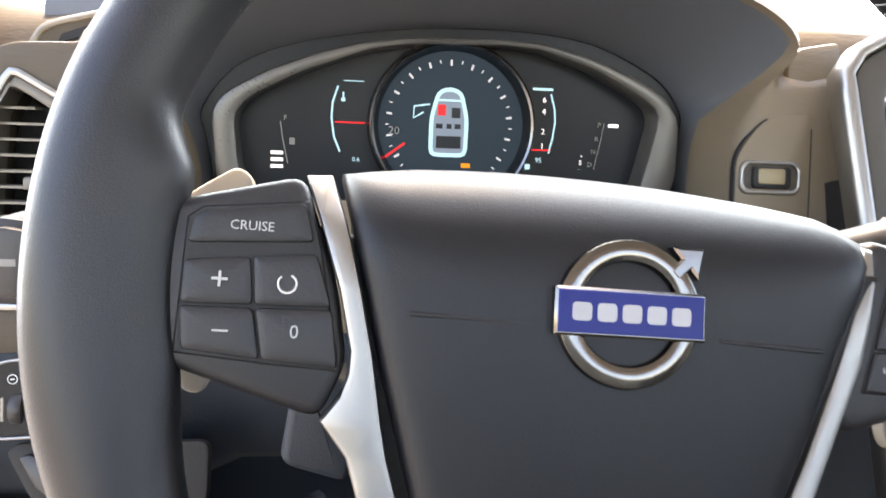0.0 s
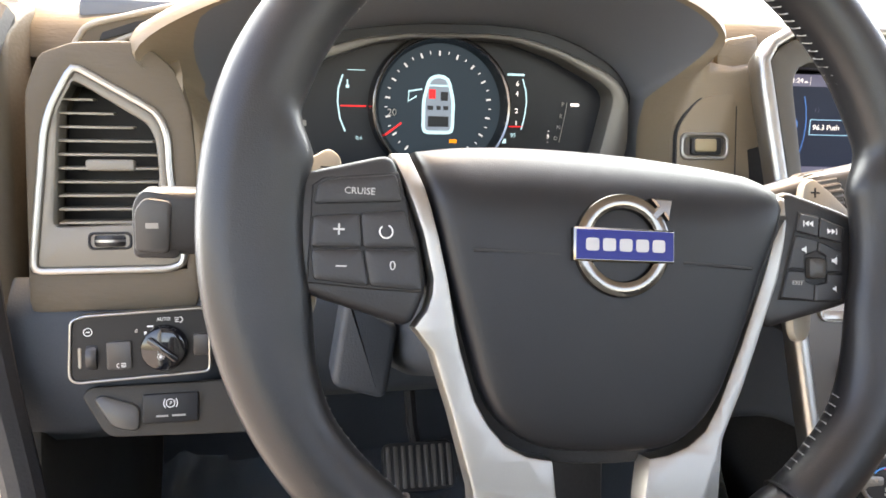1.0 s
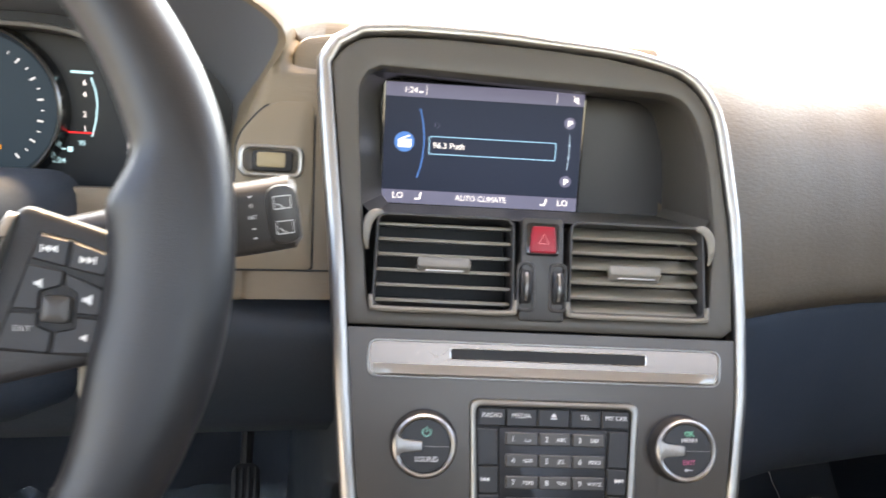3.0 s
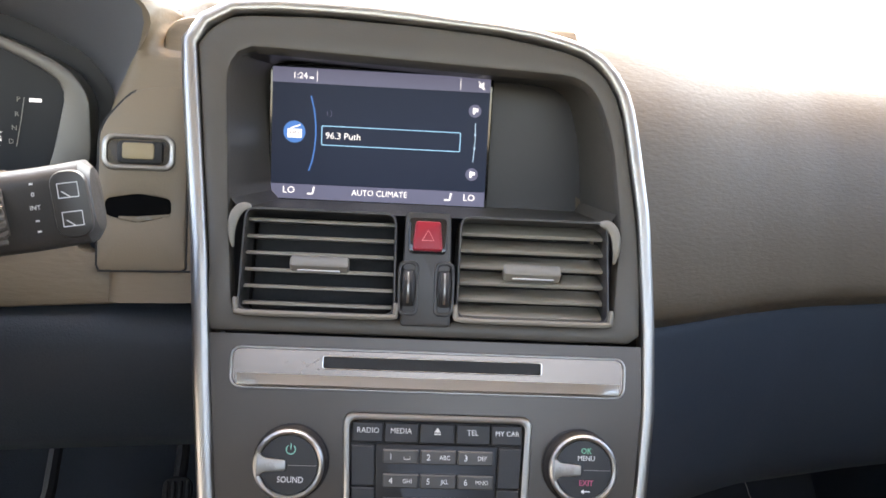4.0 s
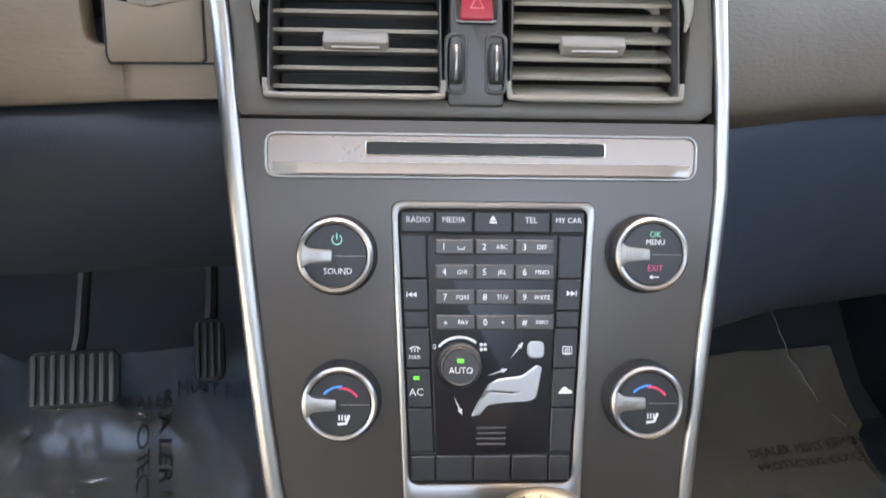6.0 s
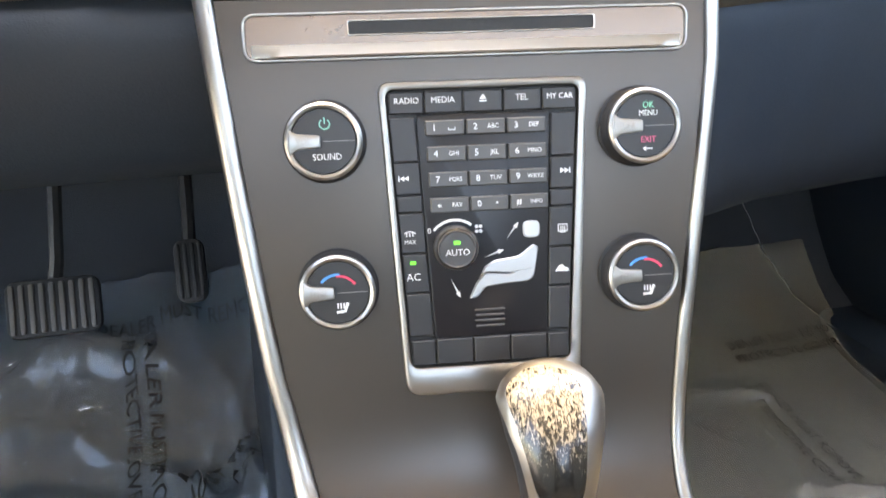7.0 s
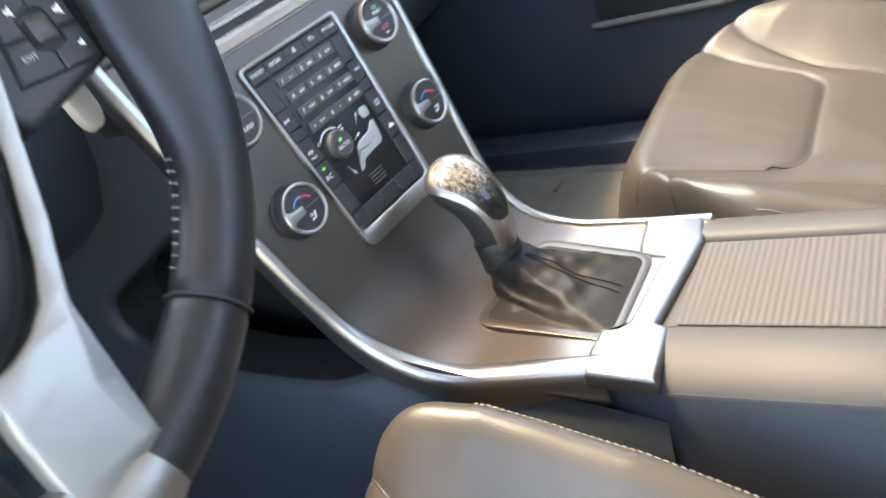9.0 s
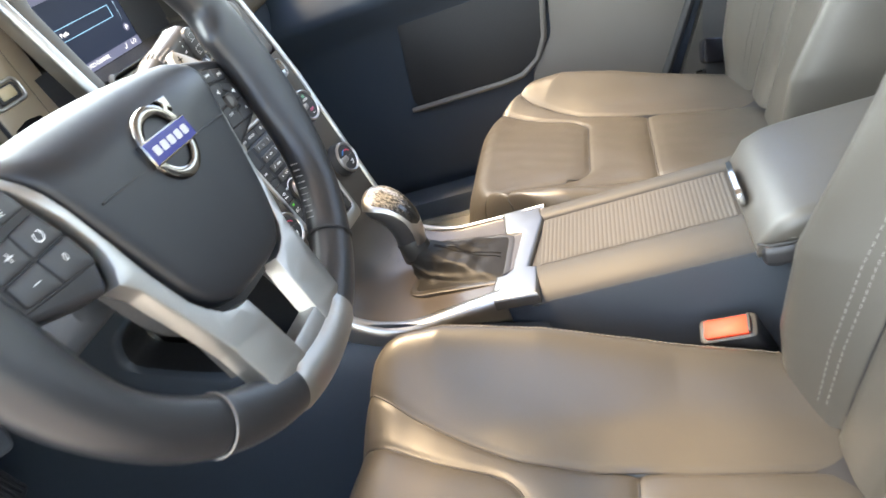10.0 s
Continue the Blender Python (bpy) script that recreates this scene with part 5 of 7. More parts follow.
G_NAVY = glow("lit_navy", (0.10, 0.14, 0.26), 0.030)
G_BAR = glow("lit_bar", (0.30, 0.34, 0.55), 0.115)
G_BLUE = glow("lit_blue", (0.10, 0.34, 0.95), 0.20)
# Lifted off black to paint bluish glare over the dials
DIAL = material("dial_black", (0.015, 0.018, 0.023), 0.35, rough_var=0.05, spec=0.25)


def flat(name, polys, mat, parent, z=0.0, label=""):
    bm = ident()
    for p in polys:
        bm.faces.new([bm.verts.new((x, y, z)) for x, y in p])
    return part(name, bm, mat, parent, label, smooth=False)


def stroke(pts, w):
    """A flat band of width w along a line of points."""
    P = [Vector(p) for p in pts]
    a, b = [], []
    for i, p in enumerate(P):
        d = (P[min(i + 1, len(P) - 1)] - P[max(i - 1, 0)]).normalized()
        n = Vector((-d.y, d.x)) * w / 2
        a.append(p + n)
        b.append(p - n)
    return [[tuple(a[i]), tuple(b[i]), tuple(b[i + 1]), tuple(a[i + 1])] for i in range(len(P) - 1)]


def rect(x0, x1, y0, y1):
    return [(x0, y0), (x1, y0), (x1, y1), (x0, y1)]


def arc(cx, cy, r, a0, a1, n=14):
    return [(cx + r * math.cos(radians(a0 + (a1 - a0) * i / n)), cy + r * math.sin(radians(a0 + (a1 - a0) * i / n))) for i in range(n + 1)]


UPRIGHT = Matrix(((1, 0, 0, 0), (0, 0, -1, 0), (0, 1, 0, 0), (0, 0, 0, 1)))


def cluster():
    c = thing("instrument_cluster", "lit instrument cluster with round central dial and car door warning", "instrument cluster", at(0, 0.580, 0) @ UPRIGHT)
    line = rounded([(-0.160, 0.676), (0.150, 0.676), (0.166, 0.705), (0.165, 0.750), (0.153, 0.768), (0.132, 0.779), (0.096, 0.793), (0.057, 0.802), (0.028, 0.803), (-0.035, 0.801), (-0.073, 0.796), (-0.105, 0.787), (-0.140, 0.773), (-0.167, 0.758), (-0.177, 0.745), (-0.174, 0.700)], 0.008)
    inside = rounded([(-0.148, 0.684), (0.132, 0.684), (0.140, 0.707), (0.149, 0.750), (0.145, 0.760), (0.132, 0.768), (0.097, 0.785), (0.058, 0.797), (0.028, 0.799), (-0.035, 0.797), (-0.065, 0.792), (-0.112, 0.775), (-0.151, 0.755), (-0.161, 0.743), (-0.158, 0.705)], 0.008)
    outer = outline_at(line, 140, (-0.005, 0.745))
    inner = outline_at(inside, 140, (-0.005, 0.745))
    bm = ident()
    slab(bm, offset(outer, -0.02), -0.03, -0.014, 0.001, 1)
    part("back_plate", bm, DIAL, c, "dark dial background")
    bm = ident()
    ring(bm, outer, inner, -0.016, 0.012, 0.002)
    part("bezel", bm, material("bezel_silver", (0.15, 0.145, 0.135), 0.35, metal=0.5), c, "dull silver bezel")
    cx, cy = -0.0055, 0.7405

    def cflat(name, polys, mat, parent, z, label=""):
        return flat(name, [[(x - 0.0135, y - 0.0107) for x, y in p] for p in polys], mat, parent, z, label)

    def clett(name, text, size, mat, parent, m):
        return lettering(name, text, size, mat, parent, at(-0.0135, -0.0107) @ m)

    bm = ident()
    lathe(bm, [(0.0005, 0.0), (0.0540, 0.0), (0.0555, 0.004), (0.0580, 0.013), (0.0595, 0.0142), (0.0610, 0.013), (0.0625, 0.004), (0.0625, -0.014)], 64, m=at(cx, cy, -0.006), cap=False)
    part("dial_ring", bm, material("dial_ring", (0.20, 0.20, 0.20), 0.24, metal=1.0, rough_var=0.02, var=0.02), c, "dark chrome dial ring")
    bm = ident()
    lathe(bm, [(0.0004, 0.0), (0.0560, 0.0)], 64, m=at(cx, cy, -0.0052), cap=False)
    part("dial_face", bm, glow("lit_dial", (0.045, 0.080, 0.115), 0.12), c, "dark lit dial face")
    z = -0.0046
    ticks = []
    for k in range(29):
        a = radians(232 - k * 284 / 28)
        r0, w = (0.0432, 0.0008) if k % 2 == 0 else (0.0450, 0.0005)
        d, n = Vector((math.cos(a), math.sin(a))), Vector((-math.sin(a), math.cos(a))) * w
        o = Vector((0.0065, 0.7517))
        ticks.append([tuple(o + d * r0 - n), tuple(o + d * 0.0475 - n), tuple(o + d * 0.0475 + n), tuple(o + d * r0 + n)])
    cflat("tick_marks", ticks, glow("lit_ticks", (0.80, 0.90, 1.0), 0.22), c, z, "white tick marks")
    clett("dial_number", "20", 0.0085, DIMPRINT, c, at(-0.0345, 0.746, z))
    cflat("needle", [[(-0.040, 0.726), (-0.026, 0.7365), (-0.0268, 0.738), (-0.0408, 0.7275)]], G_RED, c, z)
    # outline of a car seen from above with one door open
    body = [(x - 0.0135, y - 0.0107) for x, y in rounded([(-0.0085, 0.728), (0.0205, 0.728), (0.0210, 0.757), (0.0160, 0.7765), (0.0065, 0.780), (-0.0035, 0.7765), (-0.0085, 0.757)], 0.006)]
    inn = offset(outline_at(body, 48, (-0.0075, 0.7423)), 0.003)
    bm = ident()
    ring(bm, outline_at(body, 48, (-0.0075, 0.7423)), inn, z, z + 0.0004, 0.0001)
    part("car_picture", bm, G_CYAN, c, "lit car picture")
    flat("car_body_glow", [inn], glow("lit_body", (0.40, 0.55, 0.72), 0.13), c, z + 0.00005)
    for q in (rect(-0.003, 0.0155, 0.7345, 0.7435), rect(-0.0035, 0.016, 0.769, 0.7705)):
        cflat("car_window_mark", [q], G_CYAN if q[0][1] > 0.75 else DIAL, c, z + 0.0002)
    for q in (rect(-0.0035, 0.0015, 0.749, 0.7525), rect(0.0045, 0.0082, 0.749, 0.7525), rect(0.0105, 0.015, 0.749, 0.7525), rect(0.008, 0.0145, 0.757, 0.7645)):
        cflat("car_seat_mark", [q], DIAL, c, z + 0.0002)
    cflat("open_door_mark", stroke([(-0.0085, 0.7665), (-0.020, 0.7645), (-0.0205, 0.756), (-0.013, 0.7605)], 0.0014), G_CYAN, c, z)
    cflat("seat_warning", [rect(-0.0025, 0.0035, 0.7585, 0.7665)], G_RED, c, z + 0.0003)
    cflat("tell_tale", [rect(0.0165, 0.0235, 0.7205, 0.7238)], G_ORANGE, c, z)
    zb = -0.0128
    cflat("left_arc", stroke([(-0.076, 0.777), (-0.0798, 0.765), (-0.0805, 0.754), (-0.0785, 0.740), (-0.074, 0.729)], 0.0014), G_CYAN, c, zb)
    cflat("left_pointer", [rect(-0.078, -0.056, 0.7502, 0.7514)], G_RED, c, zb)
    cflat("temperature_mark", [rect(-0.0735, -0.0705, 0.766, 0.7685), rect(-0.0726, -0.0714, 0.7685, 0.773), rect(-0.072, -0.057, 0.7808, 0.7814)], G_CYAN, c, zb)
    clett("trip_reading", "0.6", 0.0048, G_CYAN, c, at(-0.062, 0.7235, zb))
    clett("fuel_letter", "F", 0.0056, DIMPRINT, c, at(-0.114, 0.752, zb))
    cflat("fuel_scale", stroke([(-0.1175, 0.750), (-0.116, 0.738), (-0.112, 0.719)], 0.0008), DIMPRINT, c, zb)
    cflat("fuel_pump_mark", [rect(-0.111, -0.107, 0.733, 0.738)], DIMPRINT, c, zb)
    cflat("fuel_bars", [rect(-0.1245, -0.1155, y, y + 0.0026) for y in (0.7255, 0.7205, 0.7155)], G_WHITE, c, zb)
    cflat("right_arc", stroke([(0.085, 0.778), (0.0885, 0.767), (0.0895, 0.757), (0.088, 0.744), (0.0855, 0.733)], 0.0013), G_CYAN, c, zb)
    cflat("right_head", [rect(0.0705, 0.0865, 0.7805, 0.7825)], G_CYAN, c, zb)
    for s, y in (("6", 0.7735), ("4", 0.7645), ("2", 0.7495), ("1", 0.7385)):
        clett("rev_number", s, 0.0062, G_WHITE, c, at(0.0803, y, zb))
    cflat("right_pointer", [rect(0.068, 0.087, 0.7350, 0.7362)], G_RED, c, zb)
    clett("range_reading", "95", 0.0055, G_CYAN, c, at(0.078, 0.7275, zb))
    clett("clock_reading", "1:24", 0.0058, G_CYAN, c, at(0.061, 0.7135, zb))
    cflat("range_mark", [rect(0.0675, 0.0715, 0.7205, 0.7245), rect(0.0625, 0.0665, 0.7220, 0.7230)], G_CYAN, c, zb)
    cflat("gear_scale", stroke([(0.1285, 0.758), (0.1265, 0.744), (0.1225, 0.722)], 0.0007), DIMPRINT, c, zb)
    for s, x, y in (("P", 0.1245, 0.7562), ("R", 0.1232, 0.7455), ("N", 0.1213, 0.7355), ("D", 0.1190, 0.7255)):
        clett("gear_letter", s, 0.0052, DIMPRINT, c, at(x, y, zb))
    cflat("gear_marker", [rect(0.1318, 0.1402, 0.7548, 0.7575)], G_WHITE, c, zb)
    clett("sport_mark", "S", 0.0052, G_WHITE, c, at(0.1115, 0.7270, zb))
    clett("sport_plus", "+", 0.0036, G_WHITE, c, at(0.1120, 0.7318, zb))
    clett("sport_minus", "–", 0.0036, G_WHITE, c, at(0.1110, 0.7222, zb))


cluster()


def display():
    d = thing("display_screen", "lit navy radio display with light blue frame and white writing", "screen", S @ at(0.3866, 0.5950, 0.7312) @ UPRIGHT)
    W, H = 0.1545, 0.0930
    bm = ident()
    slab(bm, rrect(W + 0.004, H + 0.004, 0.002, 2), -0.004, 0.0015, 0.0006, 1)
    part("screen_rim", bm, GLOSS, d, "glossy black screen rim")
    flat("picture", [rect(-W / 2, W / 2, -H / 2, H / 2)], G_NAVY, d, 0.002, "dark navy screen")
    z = 0.0023
    flat("top_bar", [rect(-W / 2, W / 2, 0.0355, H / 2 - 0.0005)], G_BAR, d, z)
    flat("bottom_bar", [rect(-W / 2, W / 2, -H / 2, -0.0360)], G_BAR, d, z)
    z = 0.0026
    lettering("clock", "1:24", 0.0062, G_WHITE, d, at(-0.0580, 0.0405, z))
    for nm, q in (("clock_suffix", rect(-0.0515, -0.0485, 0.0388, 0.0400)), ("divider", rect(-0.0462, -0.0458, 0.0370, 0.0445)), ("divider", rect(0.0555, 0.0559, 0.0370, 0.0445))):
        flat(nm, [q], G_WHITE, d, z)
    flat("mute_mark", [[(0.0690, 0.0390), (0.0705, 0.0390), (0.0725, 0.0372), (0.0725, 0.0432), (0.0705, 0.0414), (0.0690, 0.0414)]] + stroke([(0.0685, 0.0435), (0.0735, 0.0375)], 0.0005), G_WHITE, d, z)
    box_line = rrect(0.1000, 0.0142, 0.0012, 3, 0.0078, -0.0005)
    bm = ident()
    ring(bm, box_line, offset(box_line, 0.0007), 0.0018, z, 0.0001)
    part("frame_line", bm, glow("lit_frame", (0.30, 0.66, 1.0), 0.30), d, "light blue frame")
    lettering("station", "96.3 Puth", 0.0066, G_WHITE, d, at(-0.0393, -0.0007, z), "LEFT")
    flat("blue_curve", stroke([(-0.0500, 0.0268), (-0.0475, 0.017), (-0.0462, 0.007), (-0.0460, -0.001), (-0.0468, -0.011), (-0.0482, -0.019), (-0.0505, -0.026)], 0.0010), G_BLUE, d, z)
    flat("source_badge", [arc(-0.0612, 0.0012, 0.0078, 0, 345, 23)], G_BLUE, d, z)
    flat("source_mark", [rect(-0.0660, -0.0560, -0.0030, 0.0032)] + stroke([(-0.0640, 0.0036), (-0.0570, 0.0062)], 0.0009), G_WHITE, d, z + 0.0002)
    lettering("source_name", "FM1", 0.0042, G_NAVY, d, at(-0.0610, 0.0002, z + 0.0004))
    flat("sound_mark", [rect(-0.0385, -0.0380, 0.0135, 0.0165)] + stroke(arc(-0.0375, 0.015, 0.0025, -60, 60, 6), 0.0004), G_BAR, d, z)
    for y in (0.0222, -0.0232):
        flat("round_badge", [arc(0.0670, y, 0.0046, 0, 345, 19)], G_BAR, d, z)
        flat("badge_mark", [rect(0.0655, 0.0672, y - 0.0022, y + 0.0022), rect(0.0672, 0.0692, y - 0.0006, y + 0.0018)], G_WHITE, d, z + 0.0002)
    flat("tune_line", stroke([(0.0678, 0.0135), (0.0682, 0.0), (0.0674, -0.0140)], 0.0006) + [[(0.0670, 0.0045), (0.0690, 0.0045), (0.0681, 0.0080)], [(0.0670, -0.0035), (0.0690, -0.0035), (0.0679, -0.0070)]], glow("lit_pale", (0.45, 0.72, 1.0), 0.26), d, z)
    lettering("left_temperature", "LO", 0.0068, G_WHITE, d, at(-0.0645, -0.0405, z))
    lettering("right_temperature", "LO", 0.0068, G_WHITE, d, at(0.0660, -0.0405, z))
    lettering("climate_text", "AUTO CLIMATE", 0.0060, G_WHITE, d, at(0.0008, -0.0406, z), squeeze=0.95)
    for x, sg in ((-0.0482, 1), (0.0510, 1)):
        flat("seat_mark", stroke([(x + 0.0018, -0.0375), (x + 0.0008, -0.0425), (x - 0.0030, -0.0425)], 0.0013), G_WHITE, d, z)
        flat("heat_mark", [rect(x + (0.0032 if x < 0 else -0.0072), x + (0.0062 if x < 0 else -0.0042), y, y + 0.0003) for y in (-0.0425, -0.0405, -0.0385)], G_BAR, d, z + 0.0002)


display()


# ---- vents and switches on the stack ----
SLAT = material("slat_taupe", (0.23, 0.206, 0.166), 0.32, grain=0.1, grain_size=900)


def centre_vent(cx, tab_up):
    v = thing("air_vent", "dark centre air vent with level slats and a sliding tab", "air vent", FACE, group="centre air vents")
    o = rounded([(cx - 0.0478, -0.1528), (cx + 0.0478, -0.1528), (cx + 0.0466, -0.0876), (cx - 0.0466, -0.0876)], 0.007)
    i = rounded([(cx - 0.0462, -0.1498), (cx + 0.0462, -0.1498), (cx + 0.0450, -0.0888), (cx - 0.0450, -0.0888)], 0.006)
    bm = ident()
    ring(bm, o, i, -0.028, 0.0012, 0.0012)
    part("frame", bm, BEZEL, v, "dark vent frame")
    # Added pale bar that paints the lit lower edge of the frame
    bm = ident()
    tube(bm, spline([(cx - 0.0482, -0.1430, 0.0018), (cx - 0.0476, -0.1490, 0.0024), (cx - 0.0430, -0.1518, 0.0026), (cx, -0.1520, 0.0026), (cx + 0.0430, -0.1518, 0.0026), (cx + 0.0476, -0.1490, 0.0024), (cx + 0.0482, -0.1430, 0.0018)], 5), 0.0017, 8)
    part("lit_lip", bm, GREY2, v, "added lower lip, its lit edge painted taupe")
    bm = ident()
    slab(bm, o, -0.05, -0.045, 0.001, 1)
    part("duct", bm, RECESS_SHADE, v, "dark duct behind the slats")
    for k in range(6):
        y = -0.1450 + k * 0.0103
        bm = ident()
        m = at(cx, y, -0.014) @ pose(0, 0, 0, -86 if tab_up else -58)
        slab(bm, rrect(0.0915, 0.016, 0.0012, 2), -0.0011, 0.0011, 0.0010, 2, m=m)
        part("slat", bm, SLAT, v)
    bm = ident()
    slab(bm, rrect(0.036, 0.0085, 0.0018, 3), -0.004, 0.0035, 0.0014, 2, m=at(cx, -0.1205, -0.006) @ pose(0, 0, 0, -30))
    tab = part("tab", bm, GREY2, v, "grey sliding tab")
    bm = ident()
    slab(bm, rrect(0.026, 0.0012, 0.0005, 2), 0, 0.0008, 0.0003, 1, m=at(cx, -0.1250, -0.0015))
    part("tab_line", bm, SILVER, tab, "silver line on the tab")


GREY2 = material("satin_grey", (0.20, 0.182, 0.152), 0.40, grain=0.15, grain_size=900)
centre_vent(0.3550, True)
centre_vent(0.4870, False)


def stack_middle():
    p = thing("hazard_switch", "red hazard warning switch between the centre vents", "switch", FACE)
    bm = ident()
    slab(bm, rounded([(0.4055, -0.1565), (0.4365, -0.1565), (0.4350, -0.0860), (0.4068, -0.0860)], 0.003), -0.02, 0.002, 0.002, 2)
    part("plate", bm, BEZEL, p, "dark plate between the vents")
    bm = ident()
    slab(bm, rrect(0.0235, 0.0225, 0.003, 4, 0.4207, -0.1012), -0.01, 0.0035, 0.0012, 2)
    part("surround", bm, GLOSS, p, "black switch surround")
    bm = ident()
    slab(bm, rounded([(0.4115, -0.1108), (0.4300, -0.1108), (0.4285, -0.0925), (0.4130, -0.0925)], 0.002), 0, 0.0062, 0.0015, 2)
    part("red_button", bm, RED, p, "red warning button")
    flat("triangle", stroke([(0.4172, -0.1045), (0.4244, -0.1045), (0.4208, -0.0982), (0.4172, -0.1045)], 0.0006), material("red_line", (0.75, 0.2, 0.2), 0.5), p, 0.00635)
    for x in (0.4098, 0.4318):
        t = thing("vent_wheel", "dark vent thumbwheel with a silver mark", "thumbwheel", FACE @ at(x, -0.1335, 0), group="vent thumbwheels")
        bm = ident()
        ring(bm, rrect(0.0125, 0.0335, 0.004, 4), rrect(0.0085, 0.0290, 0.003, 4), -0.006, 0.0032, 0.001)
        part("surround", bm, BEZEL, t, "dark surround")
        bm = ident()
        lathe(bm, [(0.0150, -0.0036), (0.0158, -0.0025), (0.0158, 0.0025), (0.0150, 0.0036)], 32, m=at(0, 0, -0.009) @ pose(0, 0, 0, 0, 90, 0))
        part("wheel", bm, RUBBER, t, "ribbed wheel")
        bm = ident()
        tube(bm, arc_yz(0.0160, -0.009, 55, 125), 0.0009, 6)
        part("mark", bm, SILVER, t, "silver mark")


def arc_yz(r, z, a0, a1):
    return [(0, r * math.cos(radians(a0 + (a1 - a0) * i / 10)), z + r * math.sin(radians(a0 + (a1 - a0) * i / 10))) for i in range(11)]


stack_middle()


def shoulders():
    """Rounded ledges between the display's well and the outer ends of the vents, their light painted pale."""
    for pts in ([(0.3125, -0.0872, 0.0004), (0.3066, -0.0886, 0.0014), (0.3028, -0.0945, 0.0018), (0.3016, -0.1040, 0.0012), (0.3028, -0.1125, -0.0006)],
                [(0.5280, -0.0884, 0.0004), (0.5340, -0.0898, 0.0014), (0.5378, -0.0960, 0.0018), (0.5386, -0.1055, 0.0012), (0.5374, -0.1135, -0.0006)]):
        t = thing("bezel_ledge", "rounded bezel ledge at the end of a centre vent, painted lit taupe", "trim", FACE, group="bezel ledges")
        bm = ident()
        line = spline(pts, 5)
        tube(bm, line, [0.0008 + 0.0024 * math.sin(math.pi * (i / (len(line) - 1)) ** 0.7) for i in range(len(line))], 12, squash=0.55, up=(0, 0, 1))
        part("ledge", bm, GREY2, t)


shoulders()


PLATE = material("polished_plate", (0.23, 0.185, 0.155), 0.26, metal=1.0, rough_var=0.02, var=0.15, var_size=14)


def disc_slot():
    p = thing("disc_player", "polished metal disc slot plate across the stack", "disc player", FACE)
    o = rounded([(0.3065, -0.1965), (0.5445, -0.1965), (0.5450, -0.1715), (0.3060, -0.1715)], 0.008, 6)
    bm = ident()
    ring(bm, o, offset(o, 0.0016), -0.004, 0.0030, 0.0010)
    part("rim", bm, SILVER, p, "bright plate rim")
    bm = ident()
    slab(bm, offset(o, 0.0014), -0.003, 0.0014, 0.0003, 1)
    part("plate", bm, PLATE, p, "satin polished plate")
    # bright lip slanting out along the lower edge
    bm = ident()
    rows = []
    for t in range(31):
        x = 0.3105 + t * 0.2300 / 30
        e = math.sqrt(max(0.0, 1 - max(0.0, abs(2 * t / 30 - 1) - 0.9) ** 2 / 0.01))
        rows.append([(x, -0.1955 + h * 1.0, 0.0016 + e * z) for h, z in ((0.0009, 0.0018), (0.0018, 0.0024), (0.0060, 0.0006), (0.0078, 0.0))])
    grid(bm, rows)
    part("lip", bm, SILVER, p, "slanted lower lip")
    bm = ident()
    slab(bm, rrect(0.1310, 0.0064, 0.0012, 3, 0.4268, -0.1800), -0.004, 0.0018, 0.0003, 1)
    part("slot", bm, RUBBER, p, "black disc slot")
    bm = ident()
    ring(bm, rrect(0.1330, 0.0082, 0.0016, 3, 0.4268, -0.1800), rrect(0.1310, 0.0064, 0.0012, 3, 0.4268, -0.1800), -0.002, 0.0024, 0.0004)
    part("slot_rim", bm, CHROME, p)


disc_slot()


KEY = material("key_black", (0.022, 0.022, 0.023), 0.42, grain=0.1, grain_size=900)
KEYGLOSS = material("key_gloss", (0.007, 0.007, 0.010), 0.34, rough_var=0.04)


